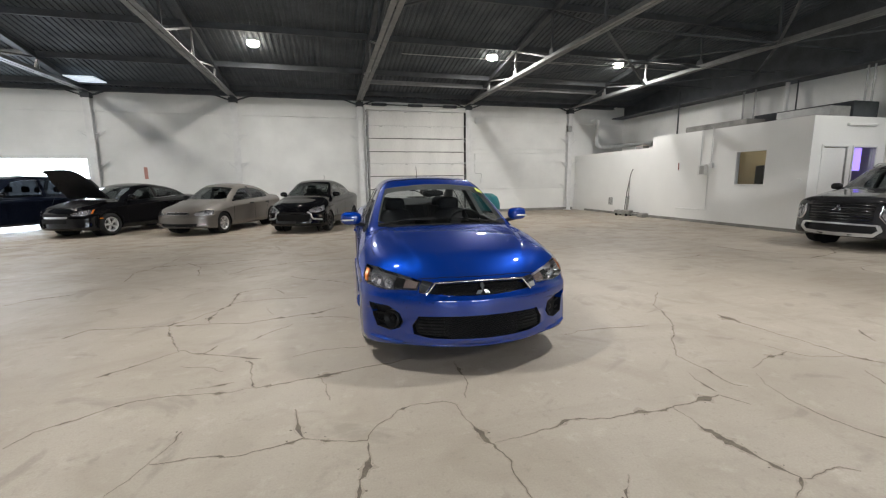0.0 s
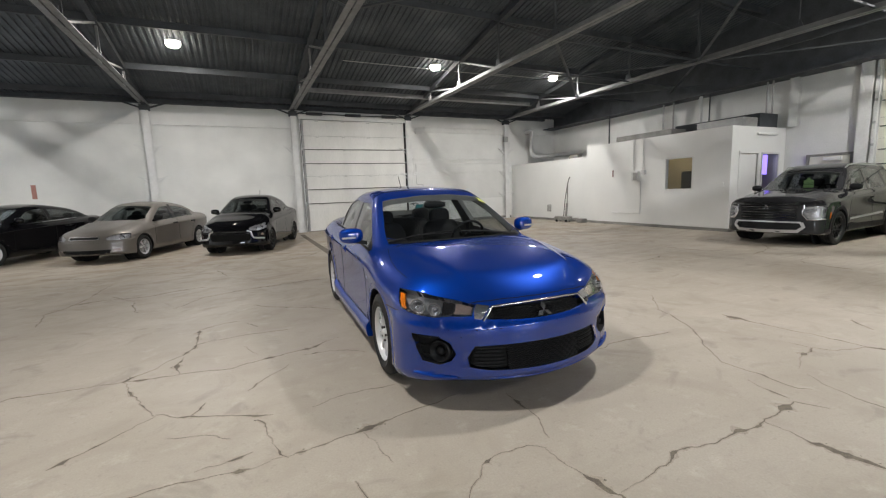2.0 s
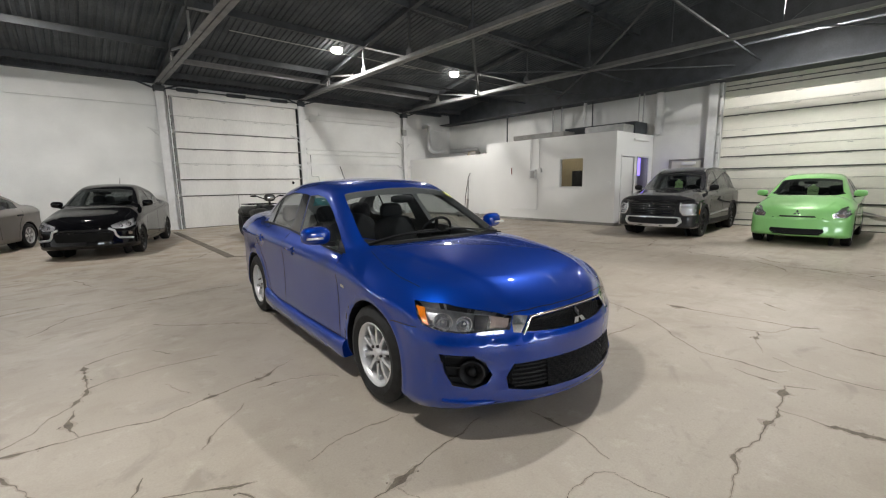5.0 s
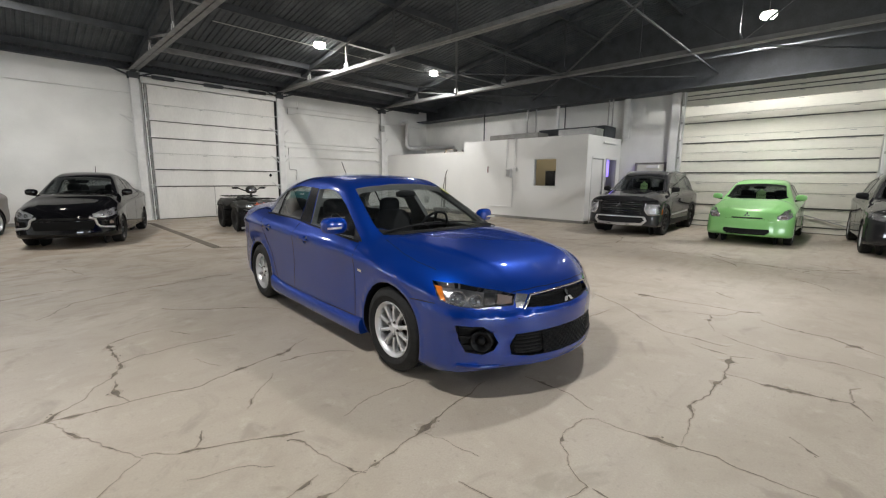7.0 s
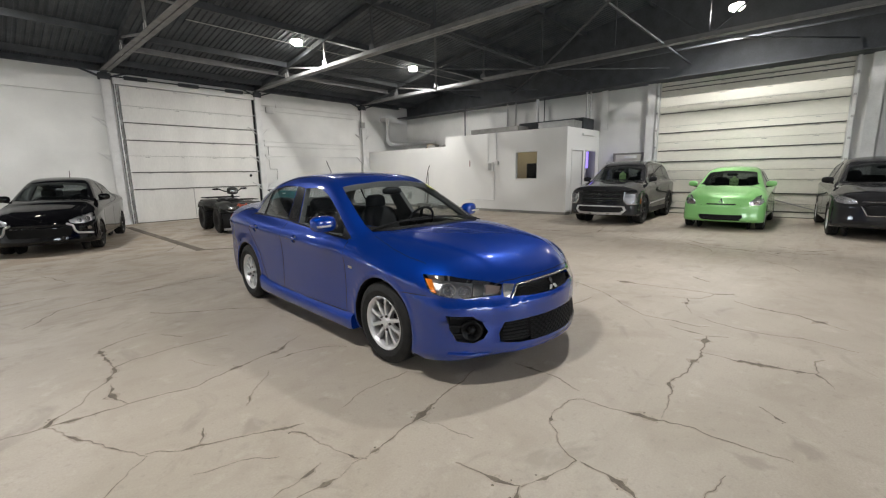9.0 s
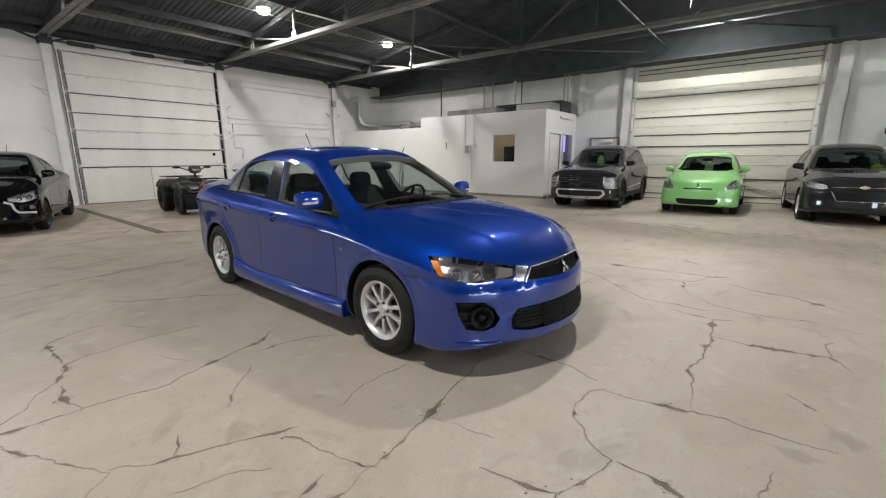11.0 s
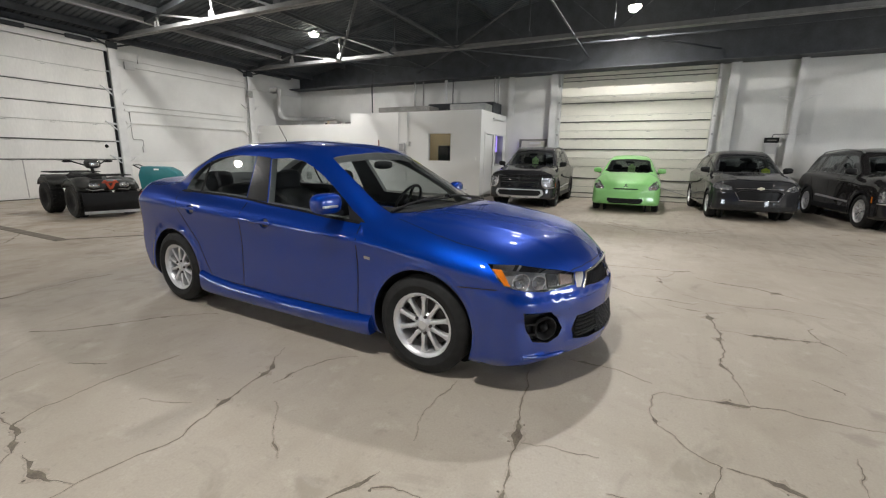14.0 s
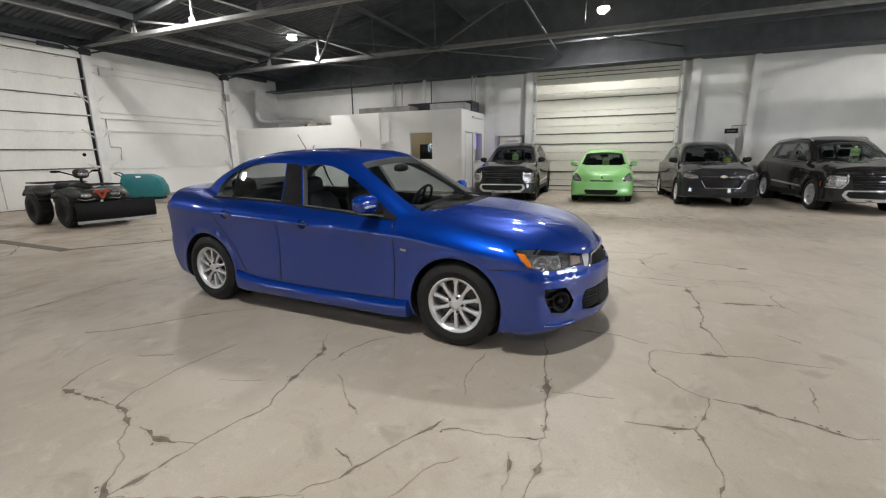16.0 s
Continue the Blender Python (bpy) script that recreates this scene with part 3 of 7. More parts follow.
def proj(tree, u, v, az=0.0, off=0.0, top=False):
    """The place on the skin seen at (u, v) from az, moved out by off."""
    way, side = view(az)
    start, d = (Vector((u, v, 3)), Vector((0, 0, -1))) if top else (side * u + Vector((0, 0, v)) - way * 4, way)
    hit, no, _, _ = tree.ray_cast(start, d)
    if hit is None:
        hit, no, _, _ = tree.find_nearest(start + d * 4)
    if no.dot(d) > 0:
        no = -no
    return hit + no * off


def seam(tree, pts, az=90.0, w=0.007, mirror=False, top=False, off=0.0012):
    """A narrow dark gap line laid along the skin."""
    bm = bmesh.new()
    line = []
    for (a, b), (c, d) in zip(pts, pts[1:]):
        k = max(1, int(math.hypot(c - a, d - b) / 0.04))
        line += [(a + (c - a) * i / k, b + (d - b) * i / k) for i in range(k)]
    line.append(pts[-1])
    rows = []
    for i, (u, v) in enumerate(line):
        p, q = line[max(0, i - 1)], line[min(len(line) - 1, i + 1)]
        d = Vector((q[0] - p[0], q[1] - p[1])).normalized()
        s = Vector((-d.y, d.x)) * w / 2
        rows.append([bm.verts.new(proj(tree, u + k * s.x, v + k * s.y, az, o, top)) for k, o in ((1, -0.002), (1, off), (-1, off), (-1, -0.002))])
    for p, q in zip(rows, rows[1:]):
        for k in range(4):
            bm.faces.new((p[k], p[(k + 1) % 4], q[(k + 1) % 4], q[k]))
    bm.faces.new(rows[0])
    bm.faces.new(rows[-1][::-1])
    if mirror:
        for v in bm.verts:
            v.co.y *= -1
    return bm


def hole(poly, az, near, far, mirror=False):
    """A straight-sided cutter with the outline poly, seen from az, from depth near to depth far."""
    bm = bmesh.new()
    way, side = view(az)
    prism(bm, poly, lambda u, v: side * u + Vector((0, 0, v)) + way * near, lambda u, v: side * u + Vector((0, 0, v)) + way * far)
    if mirror:
        for v in bm.verts:
            v.co.y *= -1
    return bm


def drum(cx, cz, r, y0, y1, seg=40):
    bm = bmesh.new()
    prism(bm, [(cx + r * math.cos(2 * math.pi * k / seg), cz + r * math.sin(2 * math.pi * k / seg)) for k in range(seg)], lambda u, v: Vector((u, y0, v)), lambda u, v: Vector((u, y1, v)))
    return bm


def lathe(bm, profile, seg=36, m=None):
    """Turns a closed profile of (radius, y) round the y axis."""
    rings = []
    for k in range(seg):
        a = 2 * math.pi * k / seg
        rings.append([bm.verts.new((m or Matrix()) @ Vector((r * math.cos(a), y, r * math.sin(a)))) for r, y in profile])
    n = len(profile)
    for a, b in zip(rings, rings[1:] + rings[:1]):
        for i in range(n):
            bm.faces.new((a[i], a[(i + 1) % n], b[(i + 1) % n], b[i]))


def wheel(parent, at, side, r, rim_r, width, spokes, metal, pairs=False, grooves=3):
    """A wheel under its car: tyre with tread grooves, rim with spokes, hub and bolts, brake disc. side: 1 for the car's right."""
    w = tagged(new("wheel"), "wheel with a black tyre")
    w.parent, w.location = parent, at
    if side < 0:
        w.rotation_euler = (0, 0, math.pi)
    h = width / 2
    prof = [(rim_r - 0.005, -h * 0.8), (rim_r + 0.02, -h * 0.98), (r - 0.03, -h * 0.95), (r - 0.008, -h * 0.8)]
    for g in range(grooves):
        y = -h * 0.62 + (h * 1.24) * (g + 0.5) / grooves
        prof += [(r, y - 0.022), (r, y - 0.006), (r - 0.008, y - 0.005), (r - 0.008, y + 0.005), (r, y + 0.006), (r, y + 0.022)]
    prof += [(r - 0.008, h * 0.8), (r - 0.03, h * 0.95), (rim_r + 0.06, h * 1.0), (rim_r + 0.055, h * 1.03), (rim_r + 0.048, h * 1.03), (rim_r + 0.043, h * 1.0), (rim_r + 0.02, h * 0.98), (rim_r - 0.005, h * 0.8)]
    bm = bmesh.new()
    lathe(bm, prof, 56)
    part("tyre", bm, M["tyre"], w, smooth=40)
    bm = bmesh.new()
    R = rim_r
    lathe(bm, [(R + 0.004, -h * 0.85), (R + 0.004, h * 0.78), (R + 0.012, h * 0.86), (R + 0.002, h * 0.90), (R - 0.012, h * 0.82), (R - 0.022, h * 0.62), (R - 0.03, -h * 0.85)], 48)
    face = h * 0.72
    lathe(bm, [(0.0005, face + 0.004), (0.028, face + 0.004), (0.034, face - 0.004), (0.058, face - 0.012), (0.072, face - 0.03), (0.05, face - 0.06), (0.0005, face - 0.06)], 32)
    for k in range(spokes):
        a0 = 2 * math.pi * k / spokes
        if pairs:
            a0 = 2 * math.pi * (k // 2) / (spokes / 2) + (0.28 if k % 2 else -0.28)
        spread = (0.10 if k % 2 else -0.10) if pairs else 0.0
        rot = Matrix.Rotation(-a0, 4, "Y")
        wi, wo = (0.017, 0.0125) if spokes > 6 else (0.026, 0.028)
        pts = [(0.045, wi, face - 0.012, face - 0.05), (R * 0.5, wo * 0.95, face - 0.004, face - 0.04), (R * 0.85, wo, face - 0.006, face - 0.04), (R - 0.05, wo * 1.1, face - 0.004, face - 0.04), (R - 0.014, wo * 1.9, face - 0.008, face - 0.045)]
        rows = []
        for rr, ww, yf, yb in pts:
            sh = spread * (rr - 0.045) * 0.55
            rows.append([bm.verts.new(rot @ Vector(p)) for p in ((rr, yb, sh - ww), (rr, yf - 0.004, sh - ww), (rr, yf, sh - ww * 0.6), (rr, yf, sh + ww * 0.6), (rr, yf - 0.004, sh + ww), (rr, yb, sh + ww))])
        for p, q in zip(rows, rows[1:]):
            for i in range(6):
                bm.faces.new((p[i], p[(i + 1) % 6], q[(i + 1) % 6], q[i]))
        bm.faces.new(rows[0])
        bm.faces.new(rows[-1][::-1])
    rim = part("rim", bm, metal, w, "silver alloy rim" if metal.name.startswith("silver") else "", smooth=35)
    for k in range(5):
        a = 2 * math.pi * (k + 0.5) / 5
        bm = bmesh.new()
        bmesh.ops.create_cone(bm, cap_ends=True, segments=8, radius1=0.010, radius2=0.010, depth=0.012, matrix=Matrix.Translation((0.055 * math.cos(a), face - 0.004, 0.055 * math.sin(a))) @ Matrix.Rotation(math.pi / 2, 4, "X"))
        part("lug_nut", bm, M["disc"], w, "dark lug nut")
    bm = bmesh.new()
    lathe(bm, [(0.0005, -0.01), (R * 0.78, -0.01), (R * 0.78, 0.008), (0.0005, 0.012)], 32)
    part("brake_disc", bm, M["disc"], w, smooth=30)
    return w


def blob(bm, c, size, n=3, p=2.6):
    """A soft-cornered block: a sphere squared off."""
    v = bmesh.ops.create_icosphere(bm, subdivisions=n, radius=1.0)["verts"]
    for k in v:
        q = k.co
        f = (abs(q.x) ** p + abs(q.y) ** p + abs(q.z) ** p) ** (-1 / p)
        k.co = Vector((c[0] + q.x * f * size[0], c[1] + q.y * f * size[1], c[2] + q.z * f * size[2]))


def seat(parent, x, y, wide=0.25, name="front_seat", high=1.14):
    """A car seat with cushion, back and headrest, facing the windscreen."""
    s = tagged(new(name), "dark grey cloth car seat")
    s.parent = parent
    bm = bmesh.new()
    blob(bm, (x - 0.22, y, 0.50), (0.27, wide, 0.09), 3, 4)
    part("cushion", bm, M["cloth"], s, smooth=60)
    bm = bmesh.new()
    blob(bm, (0, 0, 0), (0.08, wide, 0.31), 3, 4)
    bmesh.ops.rotate(bm, verts=bm.verts, matrix=Matrix.Rotation(radians(20), 3, "Y"))
    bmesh.ops.translate(bm, verts=bm.verts, vec=(x + 0.12, y, 0.77))
    part("backrest", bm, M["cloth"], s, smooth=60)
    for yy in ((0,) if wide < 0.4 else (-0.42, 0.42)):
        bm = bmesh.new()
        blob(bm, (x + 0.25, y + yy, high), (0.055, 0.13, 0.10), 3, 3.5)
        part("headrest", bm, M["cloth"], s, smooth=60)
        for d in (-0.06, 0.06):
            bm = bmesh.new()
            tube(bm, [(x + 0.25, y + yy + d, high - 0.02), (x + 0.23, y + yy + d, high - 0.17)], 0.006, 6)
            part("headrest_post", bm, M["chrome"], s)
    return s


def side_windows(s, cuts):
    """Outlines of the side windows, from their front and rear limits."""
    x0, z0, slope = s["rake"]
    out = []
    for a, b in cuts:
        lo, hi = [], []
        for i in range(25):
            x = a + (b - a) * i / 24
            low = float(s["waist"](x)) + 0.012
            high = min(float(s["roof"](x)) - 0.145, z0 + (x - x0) / slope - 0.135)
            if high - low > 0.02:
                lo.append((x, low))
                hi.append((x, high))
        out.append(lo[::3] + ([lo[-1]] if (len(lo) - 1) % 3 else []) + (hi[::3] + ([hi[-1]] if (len(hi) - 1) % 3 else []))[::-1])
    return out


def car(name, label, s, paint, m, cuts, group="", n=60, front_cuts=(), rim=("silver", 0.205, 10, True), tint="tinted", screen="tinted", interior=True, width=0.2, mirror_mat=None, glass=None, screens=None, cups=()):
    """A car: carved body, glass, seats, wheels and mirrors. front_cuts: (outline, az, depth) pockets in the front, made on both sides where az is not 0."""
    c = thing(name, label, "car", group, m)
    solid = to_mesh(skin(s, n))
    field = s["field"]
    co = settle(field, np.array([v.co for v in solid.vertices]))
    solid.vertices.foreach_set("co", co.ravel())
    solid.update()
    tree = BVHTree.FromPolygons([v.co.copy() for v in solid.vertices], [tuple(p.vertices) for p in solid.polygons])
    cutters = []
    span = (s["cowl"][0] + 0.14, s["rbot"][0] - (0.06 if s["L"] - s["rbot"][0] > 0.25 else 0.12))
    room = skin(s, max(24, n // 2), 0.055, span)
    co = np.array([v.co for v in room.verts])
    for v, a, q in zip(room.verts, field(co), settle(field, co, -0.05)):
        if a > -0.05:
            v.co = Vector(q)
    cutters.append(room)
    for cx, cy, cz, cr in cups:
        for sg in (1, -1):
            bm = bmesh.new()
            bmesh.ops.create_icosphere(bm, subdivisions=3, radius=cr, matrix=Matrix.Translation((cx, sg * cy, cz)))
            cutters.append(bm)
    w = s["W"] / 2
    for a in s["axles"]:
        for sg in (1, -1):
            y0, y1 = sorted((sg * (w - 0.33), sg * (w + 0.2)))
            cutters.append(drum(a, s["r"], s["r"] + 0.04, y0, y1))
    glass = glass or side_windows(s, cuts)
    for poly in glass:
        for mirror in (False, True):
            cutters.append(hole(poly, 90, -1.3, -0.25, mirror))
    plans = []
    c0, t0, ra, rb = s["cowl"][0], s["wtop"][0] - 0.13, s["rtop"][0] + 0.05, s["rbot"][0] - 0.07
    half = [(c0 + 0.27, w * 0.745), (c0 + 0.5 * (t0 - c0), w * 0.69), (t0 + 0.07, w * 0.61), (t0 + 0.02, w * 0.34), (t0, 0)]
    low = [(c0 + 0.11, -w * 0.56), (c0 + 0.03, -w * 0.3), (c0 + 0.01, 0), (c0 + 0.03, w * 0.3), (c0 + 0.11, w * 0.56)]
    plans.append([*half, *[(x, -y) for x, y in half[-2::-1]], *low])
    plans.append([(ra, w * 0.56), (rb, w * 0.60), (rb, -w * 0.60), (ra, -w * 0.56)])
    plans = screens or plans
    for poly in plans:
        bm = bmesh.new()
        prism(bm, poly, lambda u, v: Vector((u, v, s["cowl"][1] - 0.12)), lambda u, v: Vector((u, v, 2.2)))
        cutters.append(bm)
    for poly, az, deep in front_cuts:
        cutters.append(patch(tree, poly, az, 0.03, 0.03 + deep, 0.04))
        if az:
            cutters.append(patch(tree, poly, az, 0.03, 0.03 + deep, 0.04, mirror=True))
    me = carve(solid, cutters)
    me.name = "body"
    me.materials.clear()
    for k in (paint, M["liner"], M["black"]):
        me.materials.append(k)
    me.polygons.foreach_set("use_smooth", [True] * len(me.polygons))
    # outer faces take the uncut skin's own normals; inner faces become lining
    shade = [Vector((0, 0, 0))] * len(me.loops)
    slopes = slopes_of(field, np.array([v.co for v in me.vertices]))
    known = {}
    for p in me.polygons:
        far_in = tree.find_nearest(p.center)[3] > 0.012
        for li in p.loop_indices:
            vi = me.loops[li].vertex_index
            if vi not in known:
                d = tree.find_nearest(me.vertices[vi].co)[3]
                if d > 0.002:
                    known[vi] = None
                else:
                    known[vi] = Vector(slopes[vi]).normalized()
            on = known[vi]
            far_in = far_in or on is None
            shade[li] = on
        inner = far_in or abs(p.normal.dot(shade[p.loop_start] or p.normal)) < 0.5
        if inner:
            for li in p.loop_indices:
                shade[li] = p.normal.copy()
            low = p.center.z < s["belt"][0] - 0.06 or (p.center.x < s["cowl"][0] + 0.22 and p.center.z < s["cowl"][1] + 0.06)
            cabin = span[0] - 0.05 < p.center.x < span[1] + 0.05
            if tree.find_nearest(p.center)[3] > 0.012:
                p.material_index = 2 if low or not cabin else 1
    me.normals_split_custom_set(shade)
    body = new("body", me)
    body.parent = c
    for k, poly in enumerate(glass):
        for mirror in (False, True):
            part("side_window", patch(tree, poly, 90, -0.006, 0.0, 0.12, mirror=mirror, sheet=True), M[tint], c, smooth=60)
    for nm, poly in zip(("windshield", "rear_window"), plans):
        part(nm, patch(tree, poly, 0, -0.004, 0.0, 0.10, top=True, sheet=True), M[screen], c, smooth=60)
    r = s["r"]
    for a in s["axles"]:
        for sg in (1, -1):
            wheel(c, (a, sg * (w - width / 2 - 0.015), r), sg, r, rim[1], width, rim[2], M[rim[0]], rim[3], 4 if n > 100 else 3)
    for a in s["axles"]:
        for sg in (1, -1):
            bm = bmesh.new()
            y0, y1 = sorted((sg * (w - 0.34), sg * (w - 0.30)))
            prism(bm, [(a + (r + 0.05) * math.cos(2 * math.pi * k / 20), r + (r + 0.05) * math.sin(2 * math.pi * k / 20)) for k in range(20)], lambda u, v: Vector((u, y0, v)), lambda u, v: Vector((u, y1, v)))
            part("wheel_well", bm, M["black"], c)
    bm = bmesh.new()
    box(bm, s["cowl"][0] + 0.05, -w * 0.78, s["cowl"][1] - 0.11, s["cowl"][0] + 0.62, w * 0.78, s["cowl"][1] - 0.07)
    bevel(bm, 0.015)
    part("dashboard", bm, M["dash"], c)
    bm = bmesh.new()
    box(bm, span[0], -w + 0.1, 0.33, span[1], w - 0.1, 0.36)
    part("cabin_floor", bm, M["cloth"], c)
    if interior:
        xm = (s["wtop"][0] + 0.42)
        hi = s["wtop"][1] - 0.30
        seat(c, xm, 0.36, high=hi)
        seat(c, xm, -0.36, high=hi)
        seat(c, xm + 0.85, 0.0, 0.58, "rear_seat", high=hi - 0.02)
        bm = bmesh.new()
        bmesh.ops.create_cone(bm, cap_ends=True, segments=12, radius1=0.05, radius2=0.05, depth=0.03)
        for k in range(24):
            a, b = 2 * math.pi * k / 24, 2 * math.pi * (k + 1) / 24
            tube(bm, [(0.18 * math.cos(a), 0.18 * math.sin(a), 0), (0.18 * math.cos(b), 0.18 * math.sin(b), 0)], 0.014, 6, False)
        for a in (0.2, math.pi - 0.2, -math.pi / 2):
            bar(bm, (0, 0, 0), (0.17 * math.cos(a), 0.17 * math.sin(a), 0), 0.03, 0.012)
        sw = part("steering_wheel", bm, M["black"], c, smooth=40)
        sw.matrix_local = pose(s["cowl"][0] + 0.72, -0.36, s["cowl"][1] - 0.06, 0, 62, 0)
        bm = bmesh.new()
        blob(bm, (s["wtop"][0] - 0.12, 0, s["wtop"][1] - 0.13), (0.02, 0.12, 0.035), 2, 4)
        part("rear_view_mirror", bm, M["black"], c, smooth=60)
    for sg in (1, -1):
        mx, mz = s["cowl"][0] + (0.49 if s["crease"] else 0.42), s["belt"][0] + (0.135 if s["crease"] else 0.135)
        bm = bmesh.new()
        blob(bm, (mx, sg * (w + (0.038 if s["crease"] else 0.0)), mz), (0.062, 0.105, 0.068), 3, 3.0)
        for v in bm.verts:
            v.co.x += 0.18 * abs(abs(v.co.y) - w + 0.02)
        mir = part("wing_mirror", bm, mirror_mat or paint, c, smooth=60)
        bm = bmesh.new()
        bar(bm, (mx + 0.03, sg * (w - 0.10), mz - 0.075), (mx + 0.02, sg * (w + 0.02), mz - 0.05), 0.07, 0.035)
        part("mirror_arm", bm, M["black"], mir)
    return c, tree, body

# ---- structure details ----
def plate(bm, pts, y, t=0.012):
    """An upright plate in the plane across x, with the outline pts (y, z)."""
    prism(bm, pts, lambda u, v: Vector((y, u, v)), lambda u, v: Vector((y + t, u, v)))


# columns with bracket arms
def column(x, arms=((1.12, 1), (2.15, 1), (3.2, 1)), front=YN - 0.2):
    c = tagged(new("column"), "white painted steel column with bracket arms against the wall", "column", "wall columns", "structure")
    bm = bmesh.new()
    box(bm, x - 0.11, front, 0, x + 0.11, front + 0.014, 4.42)
    box(bm, x - 0.11, YN - 0.016, 0, x + 0.11, YN - 0.002, 4.42)
    box(bm, x - 0.006, front + 0.014, 0, x + 0.006, YN - 0.016, 4.42)
    part("column_shaft", bm, M["post"], c)
    bm = bmesh.new()
    box(bm, x - 0.15, front - 0.03, 0, x + 0.15, YN - 0.002, 0.02)
    part("base_plate", bm, M["post"], c)
    bm = bmesh.new()
    box(bm, x - 0.14, front - 0.03, 4.42, x + 0.14, YN - 0.002, 4.60)
    part("column_head", bm, M["dark"], c, "dark painted column head")
    for z, _ in arms:
        for sg in (-1, 1):
            bm = bmesh.new()
            bar(bm, (x + sg * 0.10, front + 0.08, z), (x + sg * 0.42, front + 0.08, z + 0.10), 0.06, 0.03)
            bar(bm, (x + sg * 0.10, front + 0.08, z - 0.16), (x + sg * 0.34, front + 0.08, z + 0.06), 0.03, 0.035)
            part("bracket_arm", bm, M["post"], c)
    for sg in (-1, 1):
        bm = bmesh.new()
        bar(bm, (x + sg * 0.12, front + 0.05, 4.50), (x + sg * 0.80, front + 0.05, 4.74), 0.05, 0.05)
        part("knee_brace", bm, M["dark"], c, "dark knee brace")
    return c


for x in COLS:
    column(x)


# roof trusses along y
def truss(x, wide):
    t = tagged(new("roof_truss"), "grey steel roof truss of chords, struts and gusset plates", "truss", "roof trusses", "structure")
    for sg in (-1, 1):
        # two angles back to back
        bm = bmesh.new()
        x0, x1 = sorted((x + sg * 0.013, x + sg * wide / 2))
        box(bm, x0, YS, CHORD, x1, YN - 0.2, CHORD + 0.014)
        x0, x1 = sorted((x + sg * 0.013, x + sg * 0.027))
        box(bm, x0, YS, CHORD + 0.0145, x1, YN - 0.2, CHORD + 0.13)
        part("bottom_chord", bm, M["chord"], t)
    for y0, y1 in ((YS, ymid), (ymid, YN - 0.1)):
        bm = bmesh.new()
        bar(bm, (x, y0, roof_z(y0) - 0.14), (x, y1, roof_z(y1) - 0.14), 0.14, 0.14)
        part("top_chord", bm, M["dark"], t)
    y, k = 15.5, 0
    while y > YS + 1:
        # south of y = 12 members are coloured darker, as if less lit
        bm = bmesh.new()
        bar(bm, (x, y, CHORD + 0.02), (x, y, roof_z(y) - 0.1), 0.05, 0.05)
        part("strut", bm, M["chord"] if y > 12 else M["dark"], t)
        bm = bmesh.new()
        y2 = y - 2.3
        up = k % 2 == 0
        a, b = ((y, roof_z(y) - 0.14), (y2, CHORD + 0.04)) if y > ymid else ((y, CHORD + 0.04), (y2, roof_z(y2) - 0.14))
        bar(bm, (x, a[0], a[1]), (x, b[0], b[1]), 0.045, 0.045)
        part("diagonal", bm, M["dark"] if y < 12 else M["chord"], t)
        bm = bmesh.new()
        plate(bm, [(y - 0.16, CHORD + 0.0), (y + 0.16, CHORD + 0.0), (y + 0.11, CHORD + 0.26), (y - 0.05, CHORD + 0.30)], x - 0.02)
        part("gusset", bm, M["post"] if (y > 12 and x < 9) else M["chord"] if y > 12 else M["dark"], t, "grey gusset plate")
        y, k = y2, k + 1
    return t


for x in COLS:
    truss(x, 0.26 if x < 5 else 0.21)

# purlins under the deck and a tie beam near the wall
for i, y in enumerate((17.3, 15.4, 13.1, 10.8, 8.5, 6.2, 2.6, 0.2, -2.4)):
    bm = bmesh.new()
    bar(bm, (XW, y, roof_z(y) - 0.09), (XE, y, roof_z(y) - 0.09), 0.06, 0.16)
    structure("purlin", bm, M["dark"], "charcoal steel purlin under the roof")
bm = bmesh.new()
for z in (4.90, 5.02):
    box(bm, COLS[2] + 0.1, 15.95, z, COLS[4], 16.07, z + 0.014)
box(bm, COLS[2] + 0.1, 16.0, 4.9, COLS[4], 16.014, 5.02)
structure("tie_beam", bm, M["chord"], "grey steel tie beam between the trusses")
# flat bracing between the lower chords
for a, b in (((6.1, 13.2), (11.08, 8.6)), ((6.1, 8.6), (11.08, 13.2)), ((6.1, 4.0), (11.08, 8.6)), ((11.08, 8.6), (14.0, 5.6)), ((1.47, 8.6), (6.1, 4.0)), ((11.08, 4.0), (14.0, 1.2)), ((11.08, 13.2), (14.0, 10.4)), ((11.08, 8.6), (14.0, 11.6))):
    bm = bmesh.new()
    bar(bm, (*a, CHORD + 0.03), (*b, CHORD + 0.03), 0.06, 0.03)
    structure("brace", bm, M["dark"], "dark steel cross brace in the roof")
for y in (13.2, 10.9, 8.6, 5.0):
    bm = bmesh.new()
    bar(bm, (6.1, y, CHORD + 0.06), (14.0, y, CHORD + 0.06), 0.04, 0.04)
    structure("strut_line", bm, M["dark"], "thin dark steel strut line across the trusses")
bm = bmesh.new()
box(bm, 13.4, YS, 4.24, XE - 0.004, YN, 4.275)
structure("eave_beam", bm, M["dark"], "charcoal eave beam along the wall head")
bm = bmesh.new()
box(bm, XW, YN - 0.15, 4.665, 13.39, YN - 0.004, 4.80)
box(bm, XW, YN - 0.20, 4.665, 13.39, YN - 0.155, 4.68)
structure("eave_beam", bm, M["dark"], "charcoal eave beam along the wall head")
bm = bmesh.new()
bar(bm, (12.4, -6.0, 4.80), (12.4, 8.0, 4.80), 0.05, 0.05)
structure("rail_tube", bm, M["dark"], "grey steel tube under the roof")
